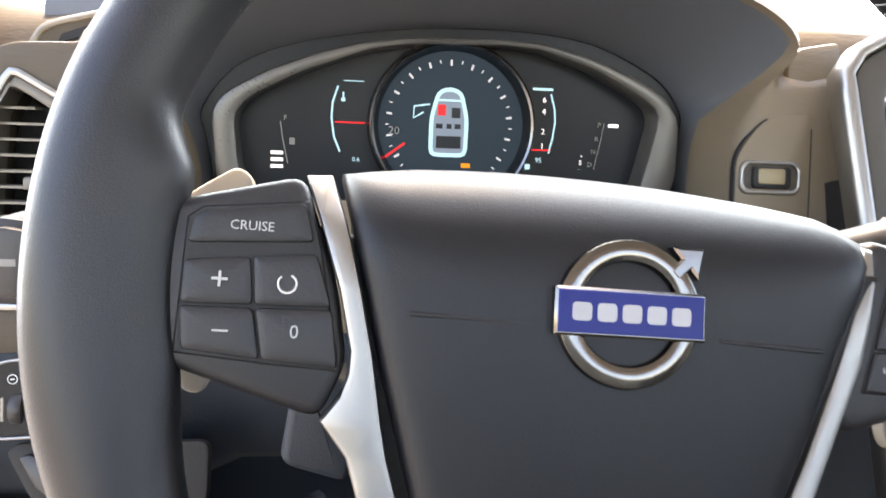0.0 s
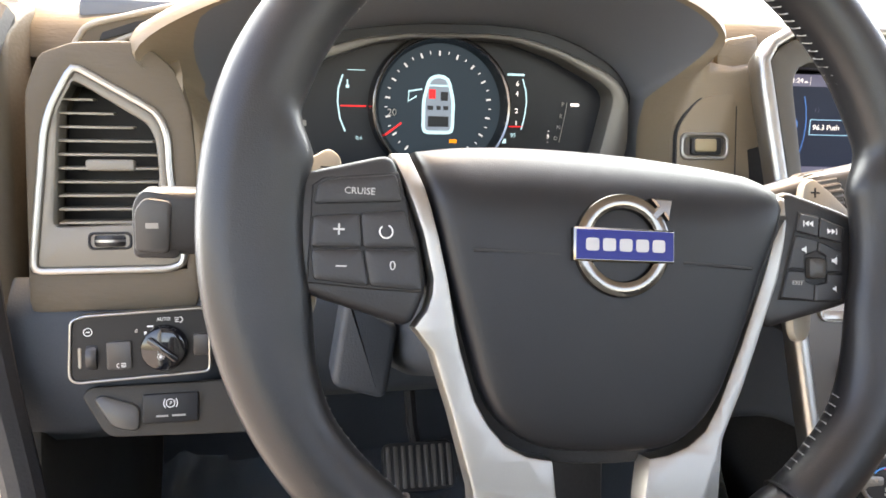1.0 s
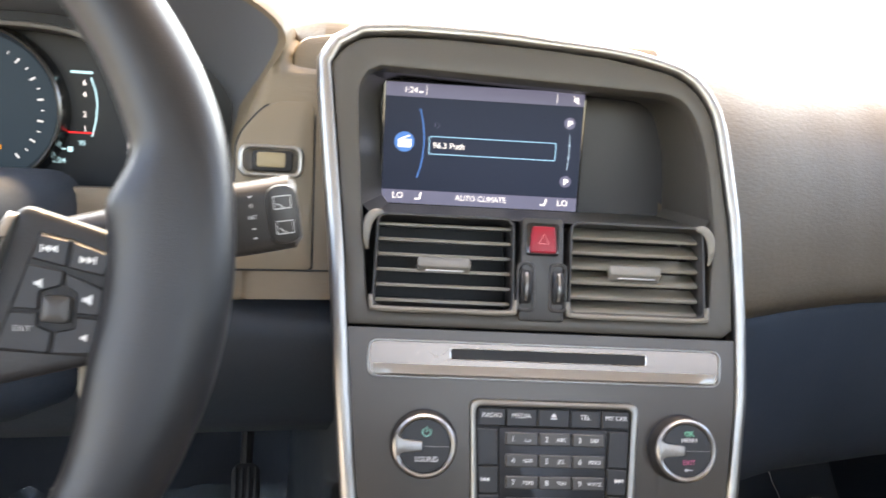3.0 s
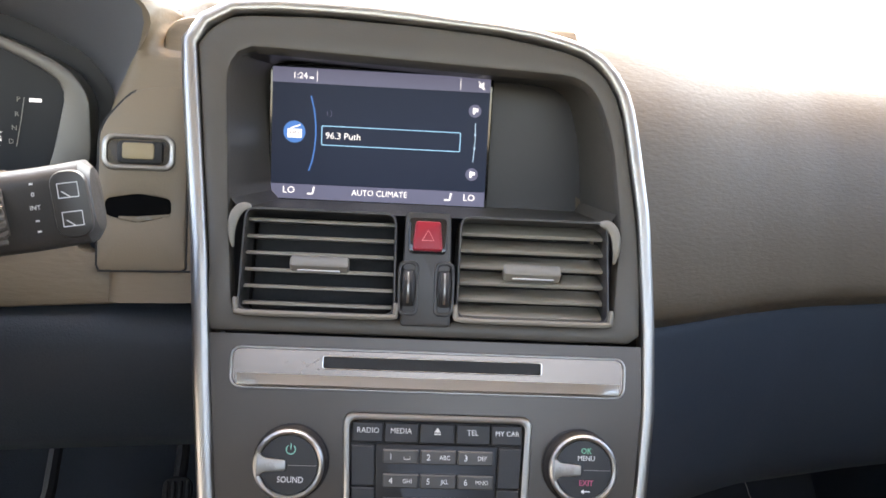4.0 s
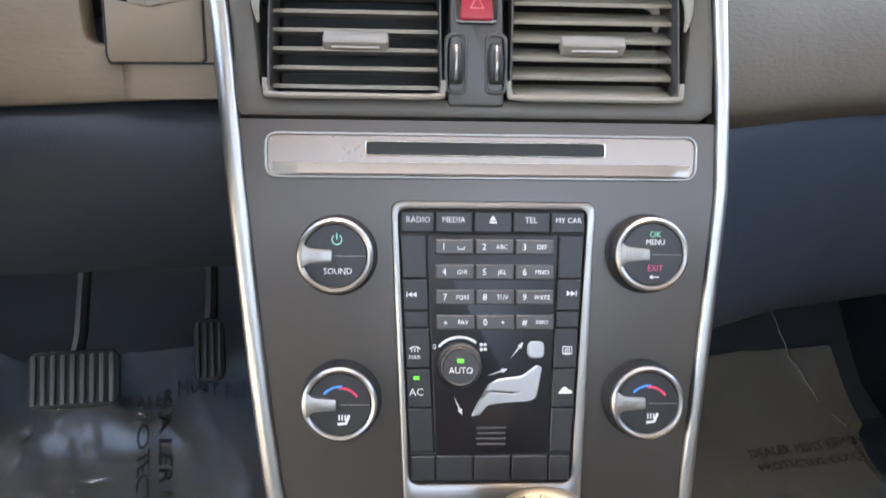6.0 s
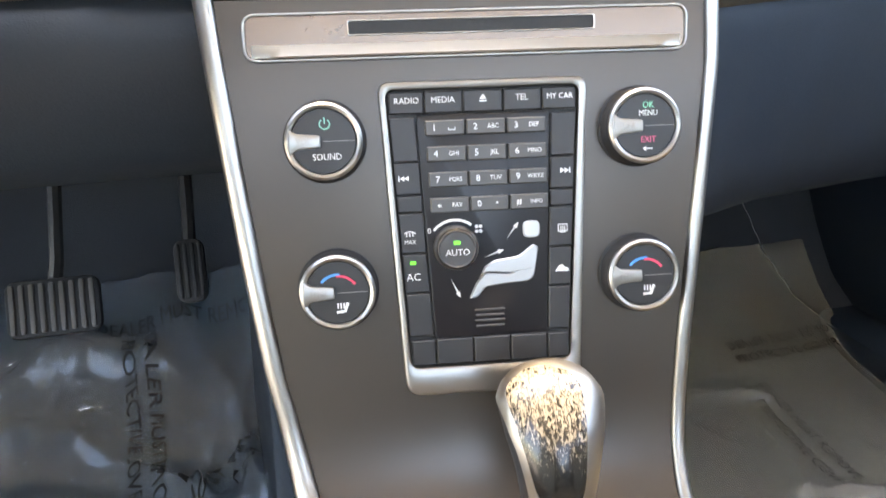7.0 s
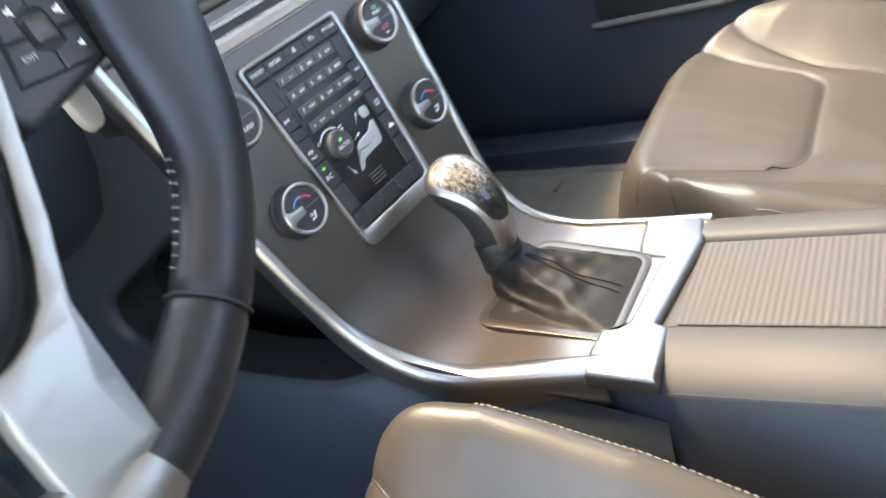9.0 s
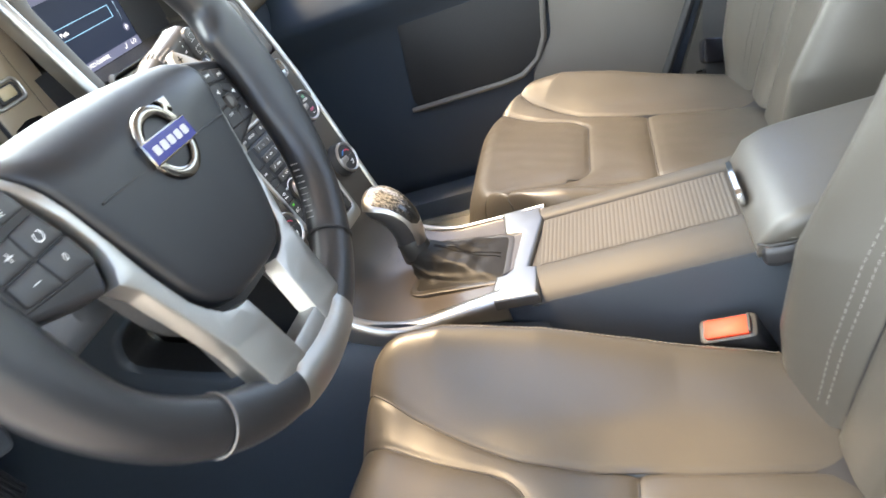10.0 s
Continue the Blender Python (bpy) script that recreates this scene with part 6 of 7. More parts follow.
def keypad():
    k = thing("control_panel", "black audio and climate keypad in a satin silver frame", "keypad", FACE)
    outer = rounded([(0.3825, -0.3815), (0.4815, -0.3815), (0.4880, -0.2085), (0.3745, -0.2085)], [0.010, 0.010, 0.007, 0.007], 6)
    inner = rounded([(0.3858, -0.3650), (0.4755, -0.3650), (0.4832, -0.2130), (0.3788, -0.2130)], [0.006, 0.006, 0.005, 0.005], 6)
    bm = ident()
    ring(bm, outer, inner, -0.003, 0.0040, 0.0022)
    part("frame", bm, SILVER, k, "satin silver frame")
    bm = ident()
    slab(bm, inner, -0.006, 0.0004, 0.0003, 1)
    part("backing", bm, RUBBER, k, "black backing")
    mid = rounded([(0.3998, -0.3492), (0.4632, -0.3492), (0.4674, -0.2262), (0.3945, -0.2262)], 0.003, 4)
    bm = ident()
    slab(bm, mid, -0.002, 0.0016, 0.0008, 2)
    part("glossy_panel", bm, KEYGLOSS, k, "glossy black middle panel")

    def key(poly, name="key", h=0.0026, mat=None, r=0.0008):
        bm = ident()
        slab(bm, rounded(poly, r, 2), -0.002, h, 0.0007, 1)
        return part(name, bm, mat or KEY, k)

    def edge_l(s):
        return 0.3788 + (s - 0.213) * (0.3858 - 0.3788) / 0.152

    def edge_r(s):
        return 0.4832 + (s - 0.213) * (0.4755 - 0.4832) / 0.152

    def mid_l(s):
        return 0.3945 + (s - 0.226) * (0.3998 - 0.3945) / 0.123 - 0.0006

    def mid_r(s):
        return 0.4674 + (s - 0.226) * (0.4632 - 0.4674) / 0.123 + 0.0006

    xs = [0.3800, 0.3990, 0.4200, 0.4418, 0.4630, 0.4822]
    for a, b in zip(xs, xs[1:]):
        key([(a + 0.0003, -0.2256), (b - 0.0003, -0.2256), (b - 0.0003, -0.2140), (a + 0.0003, -0.2140)])
    cuts = [0.2272, 0.2512, 0.2690, 0.2785, 0.3010, 0.3230, 0.3478]
    for a, b in zip(cuts, cuts[1:]):
        a, b = a + 0.0003, b - 0.0003
        key([(edge_l(b) + 0.0006, -b), (mid_l(b), -b), (mid_l(a), -a), (edge_l(a) + 0.0006, -a)])
        key([(mid_r(b), -b), (edge_r(b) - 0.0006, -b), (edge_r(a) - 0.0006, -a), (mid_r(a), -a)])
    xs = [0.3862, 0.4002, 0.4212, 0.4422, 0.4632, 0.4756]
    for a, b in zip(xs, xs[1:]):
        key([(a + 0.0003, -0.3640), (b - 0.0003, -0.3640), (b - 0.0003, -0.3498), (a + 0.0003, -0.3498)])
    z = 0.0029
    for s, x in (("RADIO", 0.3897), ("MEDIA", 0.4092), ("TEL", 0.4520), ("MY CAR", 0.4728)):
        lettering("word", s, 0.0046 if s != "MY CAR" else 0.0042, WHITE, k, at(x, -0.2188, z), squeeze=0.95)
    flat("eject_mark", [[(0.4289, -0.2190), (0.4329, -0.2190), (0.4309, -0.2162)], rect(0.4289, 0.4329, -0.2204, -0.2196)], WHITE, k, z)
    words = (("1", ""), ("2", "ABC"), ("3", "DEF"), ("4", "GHI"), ("5", "JKL"), ("6", "MNO"), ("7", "PQRS"), ("8", "TUV"), ("9", "WXYZ"), ("*", "FAV"), ("0", "+"), ("#", "INFO"))
    for i, (a, b) in enumerate(words):
        r, c = divmod(i, 3)
        s = 0.2335 + r * 0.01385
        x0 = 0.3990 + r * 0.0004 + c * (0.0222 - r * 0.00012)
        key([(x0, -s - 0.0041), (x0 + 0.0212, -s - 0.0041), (x0 + 0.0212, -s + 0.0041), (x0, -s + 0.0041)], "number_key", 0.0044, GREY3)
        lettering("digit", a, 0.0050, WHITE, k, at(x0 + 0.0048, -s - (0.0012 if a == "*" else 0), 0.0047))
        if b:
            lettering("letters", b, 0.0036 if len(b) < 4 else 0.0033, WHITE, k, at(x0 + 0.0145, -s, 0.0047), squeeze=0.92)
        else:
            flat("space_mark", stroke([(x0 + 0.0125, -s + 0.0002), (x0 + 0.0125, -s - 0.0012), (x0 + 0.0160, -s - 0.0012), (x0 + 0.0160, -s + 0.0002)], 0.0005), WHITE, k, 0.0047)
    # fan knob
    bm = ident()
    lathe(bm, [(0.0124, 0.0), (0.0124, 0.004), (0.0112, 0.0085), (0.0104, 0.0098), (0.0098, 0.0100), (0.0092, 0.0094), (0.0004, 0.0094)], 36, m=at(0.4130, -0.2985, 0.001), cap=False)
    fan = part("fan_knob", bm, BEZEL, k, "round fan knob")
    bm = ident()
    lathe(bm, [(0.0121, 0.0052), (0.0118, 0.0072), (0.0112, 0.0086)], 36, m=at(0.4130, -0.2985, 0.0012), cap=False)
    part("fan_ring", bm, SILVER, fan, "grey ring")
    lettering("fan_word", "AUTO", 0.0050, WHITE, k, at(0.4133, -0.3005, 0.0108), squeeze=0.95)
    flat("fan_lamp", [rect(0.4112, 0.4148, -0.2962, -0.2940)], G_GREEN, k, 0.0108)
    flat("fan_scale", stroke([(0.4130 + 0.0150 * math.cos(radians(a)), -0.2985 + 0.0150 * math.sin(radians(a))) for a in range(140, 44, -8)], 0.0014), WHITE, k, 0.0019)
    lettering("fan_zero", "0", 0.0042, WHITE, k, at(0.3990, -0.2890, 0.0019))
    flat("fan_mark", [arc(0.4262 + dx, -0.2890 + dy, 0.0010, 0, 330, 11) for dx in (-0.0011, 0.0011) for dy in (-0.0013, 0.0013)], WHITE, k, 0.0019)
    # seated figure keys for the air flow
    keyw = material("flow_key", (0.42, 0.42, 0.41), 0.30, metal=0.6)
    key(rrect(0.0095, 0.0095, 0.003, 4, 0.4555, -0.2905), "head_key", 0.0034, keyw, 0.0005)
    key([(0.4196, -0.3278), (0.4245, -0.3268), (0.4290, -0.3215), (0.4400, -0.3202), (0.4530, -0.3195), (0.4562, -0.3170), (0.4578, -0.3090), (0.4425, -0.3150), (0.4290, -0.3138), (0.4240, -0.3185)][::1], "leg_key", 0.0032, keyw, 0.0012)
    key([(0.4252, -0.3168), (0.4295, -0.3132), (0.4430, -0.3142), (0.4570, -0.3126), (0.4592, -0.3005), (0.4560, -0.2990), (0.4478, -0.3052), (0.4345, -0.3068), (0.4290, -0.3100)], "body_key", 0.0034, keyw, 0.0012)
    for a, b in (((0.4415, -0.2955), (0.4485, -0.2862)), ((0.4285, -0.3052), (0.4400, -0.3012)), ((0.4098, -0.3160), (0.4148, -0.3270))):
        a, b = Vector(a), Vector(b)
        d = (b - a).normalized()
        n = Vector((-d.y, d.x))
        flat("flow_arrow", [[tuple(a), tuple(b - d * 0.003 - n * 0.0005), tuple(b - d * 0.003 + n * 0.0005)], [tuple(b - d * 0.0036 - n * 0.0014), tuple(b), tuple(b - d * 0.0036 + n * 0.0014)]], WHITE, k, 0.0019)
    for i in range(4):
        bm = ident()
        slab(bm, rrect(0.0170 - 0.001 * (i % 2), 0.0014, 0.0005, 2, 0.4310, -0.3345 - i * 0.0030), 0.0, 0.0024, 0.0004, 1)
        part("grille_bar", bm, BEZEL, k)
    lettering("word", "AC", 0.0058, WHITE, k, at(0.3893, -0.3140, z))
    flat("ac_lamp", [rect(0.3876, 0.3908, -0.3070, -0.3050)], G_GREEN, k, z)
    lettering("word", "MAX", 0.0030, WHITE, k, at(0.3882, -0.2945, z))
    flat("screen_heat_mark", stroke(arc(0.3882, -0.2935, 0.0048, 50, 130, 6), 0.0007) + [rect(x, x + 0.0006, -0.2915, -0.2895) for x in (0.3862, 0.3879, 0.3896)], WHITE, k, z)
    flat("rear_heat_mark", stroke([(0.4705, -0.2925), (0.4755, -0.2925), (0.4755, -0.2888), (0.4705, -0.2888), (0.4705, -0.2925)], 0.0006) + [rect(x, x + 0.0005, -0.2936, -0.2897) for x in (0.4717, 0.4728, 0.4739)], WHITE, k, z)
    flat("recirculate_mark", [[(0.4682, -0.3150), (0.4762, -0.3150), (0.4756, -0.3132), (0.4738, -0.3128), (0.4726, -0.3112), (0.4706, -0.3116), (0.4692, -0.3134)]], WHITE, k, z)
    for x, s, sg in ((0.3866, 0.2598, -1), (0.4748, 0.2590, 1)):
        flat("skip_mark", [[(x + sg * (-0.0025 + q * 0.0024), -s - 0.0015), (x + sg * (q * 0.0024), -s), (x + sg * (-0.0025 + q * 0.0024), -s + 0.0015)] for q in (0, 1)] + [rect(min(x + sg * 0.0025, x + sg * 0.0031), max(x + sg * 0.0025, x + sg * 0.0031), -s - 0.0015, -s + 0.0015)], WHITE, k, z)


GREY3 = material("key_grey", (0.060, 0.057, 0.053), 0.35, grain=0.1)
keypad()


def knob(x, s, kind):
    t = thing("rotary_knob", {"vol": "chrome-ringed black volume knob on the stack", "tune": "chrome-ringed black tuning knob on the stack", "temp": "chrome-ringed temperature knob with blue and red scale"}[kind], "knob", FACE @ at(x, -s, 0), group="rotary knobs")
    bm = ident()
    lathe(bm, [(0.0222, -0.001), (0.0222, 0.0012), (0.0214, 0.0020), (0.0212, 0.0030), (0.0210, 0.0105), (0.0200, 0.0125)], 48, cap=False)
    part("skirt", bm, RUBBER, t, "dark knob skirt")
    bm = ident()
    lathe(bm, [(0.0203, 0.0118), (0.0200, 0.0138), (0.0188, 0.0148), (0.0174, 0.0142), (0.0168, 0.0130)], 48, cap=False)
    part("ring", bm, SILVER, t, "satin chrome ring")
    bm = ident()
    lathe(bm, [(0.0004, 0.0136), (0.0165, 0.0132), (0.0172, 0.0120)], 48, cap=False)
    part("cap", bm, KEY, t, "black cap")
    bm = ident()
    poly = rounded([(-0.0180, -0.0075), (-0.0140, -0.0042), (-0.0015, -0.0032), (-0.0015, 0.0032), (-0.0140, 0.0042), (-0.0180, 0.0075), (-0.0192, 0.0)], 0.0015, 3)
    slab(bm, poly, 0.012, 0.0152, 0.0008, 2)
    part("pointer", bm, TRIM, t, "satin pointer")
    lettering("pointer_word", {"vol": "VOL", "tune": "TUNE", "temp": "TEMP"}[kind], 0.0046, DIMPRINT, t, at(-0.0102, 0, 0.0155), squeeze=0.85)
    z = 0.0141
    flat("split_line", [rect(0.0, 0.0160, -0.0002, 0.0001)], DIMPRINT, t, z)
    if kind == "temp":
        flat("cold_scale", stroke(arc(0.0005, -0.002, 0.0118, 138, 85, 8), 0.0013), material("cold_blue", (0.05, 0.30, 0.75), 0.5), t, z)
        flat("warm_scale", stroke(arc(0.0005, -0.002, 0.0110, 95, 35, 8), 0.0013), material("warm_red", (0.75, 0.06, 0.12), 0.5), t, z)
        flat("seat_mark", stroke([(0.0052, -0.0055), (0.0035, -0.0100), (-0.0010, -0.0105)], 0.0016) + [rect(-0.0005 + i * 0.0016, 0.0003 + i * 0.0016, -0.0085, -0.0055) for i in range(3)], WHITE, t, z)
    elif kind == "vol":
        flat("power_mark", stroke(arc(0.0010, 0.0088, 0.0026, 125, 415, 16), 0.0006) + [rect(0.0007, 0.0013, 0.0088, 0.0122)], material("print_green", (0.25, 0.65, 0.50), 0.5), t, z)
        lettering("word", "SOUND", 0.0048, WHITE, t, at(0.0015, -0.0082, z), squeeze=0.9)
    else:
        lettering("word", "OK", 0.0048, material("print_green2", (0.20, 0.62, 0.40), 0.5), t, at(0.0015, 0.0108, z), squeeze=0.9)
        lettering("word", "MENU", 0.0042, WHITE, t, at(0.0015, 0.0066, z), squeeze=0.9)
        lettering("word", "EXIT", 0.0046, material("print_red", (0.62, 0.12, 0.22), 0.5), t, at(0.0015, -0.0075, z), squeeze=0.9)
        flat("back_mark", stroke([(0.0038, -0.0122), (0.0000, -0.0122)], 0.0006) + [[(0.0002, -0.0136), (0.0002, -0.0108), (-0.0016, -0.0122)]], WHITE, t, z)


knob(0.3455, 0.2383, "vol")
knob(0.5165, 0.2368, "tune")
knob(0.3480, 0.3180, "temp")
knob(0.5155, 0.3180, "temp")

# ---- driver's switches and stalks ----
def fascia_frame(x, z, off=0.0):
    """Frame on the driver's fascia: x right, y up along it, z towards the seat."""
    return at(x, 0.512 + (z - 0.70) * 0.12 - off, z) @ pose(0, 0, 0, 83.2)


def start_panel():
    p = thing("start_panel", "charcoal panel painted lit tan with start button and keyless slot", "switch panel", fascia_frame(0.2083, 0.692))
    shape = [(-0.0250, -0.0560), (0.0300, -0.0560), (0.0300, 0.0660), (-0.0030, 0.0640), (-0.0200, 0.0430), (-0.0245, 0.0330)]
    turn = [0.002, 0.002, 0.002, 0.012, 0.012, 0.008]
    slot = rounded([(-0.0205, -0.0200), (0.0, -0.0245), (0.0205, -0.0195), (0.0205, -0.0085), (0.0, -0.0055), (-0.0205, -0.0090)], 0.004)
    c = (0.0, -0.015)
    bm = ident()
    ring(bm, outline_at(rounded(shape, turn), 96, c), outline_at(slot, 96, c), -0.012, 0.0016, 0.0010)
    part("plate", bm, PANEL_LIT, p, "charcoal panel painted lit tan")
    bm = ident()
    o = outline_at(rounded(shape, turn), 96, c)
    ring(bm, offset(o, -0.0014), offset(o, 0.0002), -0.004, 0.0006, 0.0002)
    part("joint", bm, RUBBER, p, "dark joint")
    b = part("start_button_rim", ring(ident(), rrect(0.0455, 0.0235, 0.007, 6, 0.0, 0.0215), rrect(0.0385, 0.0165, 0.005, 6, 0.0, 0.0215), -0.002, 0.0042, 0.0018), SILVER, p, "bright rounded rim")
    bm = ident()
    slab(bm, rrect(0.0385, 0.0165, 0.005, 6, 0.0, 0.0215), -0.004, 0.0016, 0.0004, 1)
    part("start_well", bm, GREY, p, "grey well")
    bm = ident()
    slab(bm, rrect(0.0285, 0.0150, 0.003, 5, 0.0010, 0.0215), 0, 0.0046, 0.0018, 2)
    part("start_button", bm, RUBBER, p, "dark button body")
    bm = ident()
    slab(bm, rrect(0.0200, 0.0108, 0.002, 4, 0.0, 0.0222), 0.003, 0.0056, 0.001, 2)
    part("button_face", bm, material("button_tan", (0.33, 0.26, 0.15), 0.4), p, "tan button face")
    bm = ident()
    # Surface plate in near-black: the slot's shade is painted, not recessed
    slab(bm, offset(slot, -0.002), -0.006, 0.0010, 0.0002, 1)
    part("key_slot", bm, material("slot_shade", (0.004, 0.004, 0.004), 0.9, spec=0.05), p, "flat black face painting the shaded key slot")
    bm = ident()
    slab(bm, [(-0.012, -0.0222), (0.0, -0.0242), (0.0195, -0.0200), (0.0195, -0.0185), (0.0, -0.0205), (-0.012, -0.0205)], -0.004, 0.0019, 0.0002, 1)
    part("slot_lip", bm, PANEL_LIT, p)
    lettering("slot_word", "KEYLESS", 0.0026, DIMPRINT, p, at(0.0040, -0.0216, 0.0022))


# Lighter than the dash plastic: the light on this panel is in its colour
PANEL_LIT = material("panel_dash_lit", (0.225, 0.176, 0.120), 0.45, grain=0.2, grain_size=800)
start_panel()


def side_vent():
    v = thing("side_vent", "dark side air vent in a satin silver surround", "air vent", fascia_frame(-0.2635, 0.6885))
    o = rounded([(-0.0560, -0.0720), (0.0560, -0.0720), (0.0440, -0.0050), (0.0430, 0.0290), (0.0360, 0.0460), (-0.0230, 0.0800), (-0.0440, 0.0400), (-0.0480, 0.0)], [0.010, 0.02, 0.01, 0.012, 0.012, 0.008, 0.02, 0.02])
    o = outline_at(o, 96, (0, -0.01))
    bm = ident()
    ring(bm, o, offset(o, 0.0055), -0.006, 0.0036, 0.0024)
    part("surround", bm, SILVER, v, "satin silver surround")
    bm = ident()
    i = outline_at(rounded([(-0.0385, -0.0380), (0.0310, -0.0360), (0.0335, 0.0), (0.0320, 0.0240), (0.0270, 0.0360), (-0.0180, 0.0640), (-0.0250, 0.0660), (-0.0320, 0.0580)], 0.005), 96, (0, -0.01))
    ring(bm, offset(o, 0.0052), i, -0.025, 0.0010, 0.002)
    part("frame", bm, GREY2, v, "charcoal vent frame")
    bm = ident()
    slab(bm, offset(i, -0.004), -0.06, -0.045, 0.001, 1)
    part("duct", bm, RECESS_SHADE, v, "dark duct")
    for k in range(10):
        y = -0.0345 + k * 0.0098
        x1 = 0.0325 if y < 0.022 else 0.0325 - (y - 0.022) * 1.35
        bm = ident()
        slab(bm, rrect(0.036 + x1, 0.014, 0.0008, 2, (x1 - 0.036) / 2, 0), -0.0007, 0.0010, 0.0005, 1, m=at(0, y, -0.012) @ pose(0, 0, 0, -84))
        part("slat", bm, SLAT, v)
    bm = ident()
    slab(bm, rrect(0.0330, 0.0080, 0.002, 3, 0.0, 0.0065), -0.01, -0.0015, 0.0014, 2)
    tab = part("tab", bm, GREY2, v, "grey sliding tab")
    bm = ident()
    ring(bm, rrect(0.0300, 0.0130, 0.004, 4, -0.001, -0.0480), rrect(0.0260, 0.0095, 0.003, 4, -0.001, -0.0480), -0.002, 0.0022, 0.001)
    part("wheel_surround", bm, RUBBER, v, "dark wheel surround")
    bm = ident()
    lathe(bm, [(0.0138, -0.0040), (0.0146, -0.0028), (0.0146, 0.0028), (0.0138, 0.0040)], 30, m=at(-0.001, -0.0480, -0.009) @ pose(0, 0, 0, 90, 0, 0))
    tw = part("thumbwheel", bm, PLASTIC, v, "dark thumbwheel")
    bm = ident()
    lathe(bm, [(0.0140, -0.0010), (0.0150, -0.0008), (0.0150, 0.0008), (0.0140, 0.0010)], 30, m=at(-0.001, -0.0480, -0.009) @ pose(0, 0, 0, 90, 0, 0))
    part("wheel_line", bm, SILVER, tw, "bright line round the wheel")


side_vent()


def light_panel():
    p = thing("light_panel", "black light switch panel with silver rim and round knob", "switch panel", fascia_frame(-0.2405, 0.565, 0.012))
    o = rounded([(-0.0530, -0.0235), (0.0450, -0.0190), (0.0450, 0.0300), (-0.0410, 0.0265), (-0.0505, 0.0230)], [0.010, 0.006, 0.006, 0.010, 0.008], 5)
    bm = ident()
    ring(bm, o, offset(o, 0.0022), -0.006, 0.0030, 0.0012)
    part("rim", bm, SILVER, p, "bright silver rim")
    bm = ident()
    slab(bm, offset(o, 0.002), -0.008, 0.0010, 0.0004, 1)
    part("plate", bm, GLOSS2, p, "black panel")
    bm = ident()
    lathe(bm, [(0.0165, 0.0), (0.0160, 0.006), (0.0148, 0.0085), (0.0120, 0.0095), (0.0004, 0.0095)], 36, m=at(0.0128, 0.0010, 0.001), cap=False)
    kb = part("light_knob", bm, GLOSS, p, "round black light knob")
    bm = ident()
    slab(bm, rrect(0.0050, 0.0260, 0.0022, 3), 0.0, 0.0035, 0.0014, 2, m=at(0.0128, 0.0010, 0.0095) @ pose(0, 0, 0, 0, 0, 50))
    part("knob_grip", bm, GLOSS, kb, "grip bar")
    bm = ident()
    slab(bm, rrect(0.0170, 0.0205, 0.002, 3, -0.0180, -0.0035), 0, 0.0030, 0.001, 2)
    part("fog_switch", bm, BEZEL, p, "fog lamp switch")
    bm = ident()
    lathe(bm, [(0.0095, -0.0035), (0.0102, -0.002), (0.0102, 0.002), (0.0095, 0.0035)], 24, m=at(-0.0365, -0.0045, -0.004) @ pose(0, 0, 0, 0, 90, 0))
    part("dimmer_wheel", bm, BEZEL, p, "ribbed dimmer wheel")
    bm = ident()
    slab(bm, rrect(0.0022, 0.0150, 0.001, 2, -0.0445, -0.0045), 0, 0.0018, 0.0005, 1)
    part("dimmer_strip", bm, TAN, p, "pale strip beside the wheel")
    lettering("lamp_word", "AUTO", 0.0034, WHITE, p, at(0.0125, 0.0215, 0.0016))
    lettering("lamp_word", "0", 0.0036, WHITE, p, at(-0.0062, 0.0135, 0.0016))
    bm = ident()
    slab(bm, rrect(0.0110, 0.0160, 0.002, 3, 0.0380, 0.002), 0, 0.0030, 0.001, 2)
    part("flap_switch", bm, BEZEL, p, "flap switch")
    z = 0.0016
    flat("lamp_marks", stroke(arc(-0.0385, 0.0140, 0.0028, 0, 360, 14), 0.0006) + [rect(-0.0397, -0.0373, 0.0136, 0.0144)], WHITE, p, z)
    flat("lamp_marks", [rect(-0.0010, 0.0008, 0.0105, 0.0130), rect(0.0010, 0.0055, 0.0160, 0.0172)] + stroke(arc(0.0235, 0.0208, 0.0020, -90, 90, 8), 0.0006) + [rect(0.0200, 0.0230, y, y + 0.0005) for y in (0.0192, 0.0206, 0.0220)], WHITE, p, z)
    flat("fog_mark", stroke(arc(-0.0180, -0.0105, 0.0016, 90, 270, 8), 0.0005) + [rect(-0.0168, -0.0135, y, y + 0.0005) for y in (-0.0118, -0.0106, -0.0094)], WHITE, p, 0.0032)
    flat("sun_mark", [arc(0.0112, -0.0040, 0.0012, 0, 330, 11)] + [rect(0.0112 + 0.0022 * math.cos(a) - 0.0003, 0.0112 + 0.0022 * math.cos(a) + 0.0003, -0.0040 + 0.0022 * math.sin(a) - 0.0003, -0.0040 + 0.0022 * math.sin(a) + 0.0003) for a in [k * math.pi / 4 for k in range(8)]], WHITE, p, 0.0108)
    b = thing("parking_brake_switch", "black parking brake switch under the light panel", "switch", fascia_frame(-0.2255, 0.519, 0.006) @ pose(0, 0, 0, -10))
    bm = ident()
    slab(bm, rounded([(-0.0620, 0.0120), (-0.0440, -0.0190), (0.060, -0.0220), (0.060, 0.0180), (-0.055, 0.0180)], 0.008), -0.012, -0.0005, 0.002, 2)
    part("housing", bm, TAUPE, b, "dark housing")
    bm = ident()
    slab(bm, rounded([(-0.0530, 0.0090), (-0.0400, -0.0120), (-0.0215, -0.0160), (-0.0215, 0.0030), (-0.0480, 0.0120)], 0.006), -0.004, 0.003, 0.002, 2)
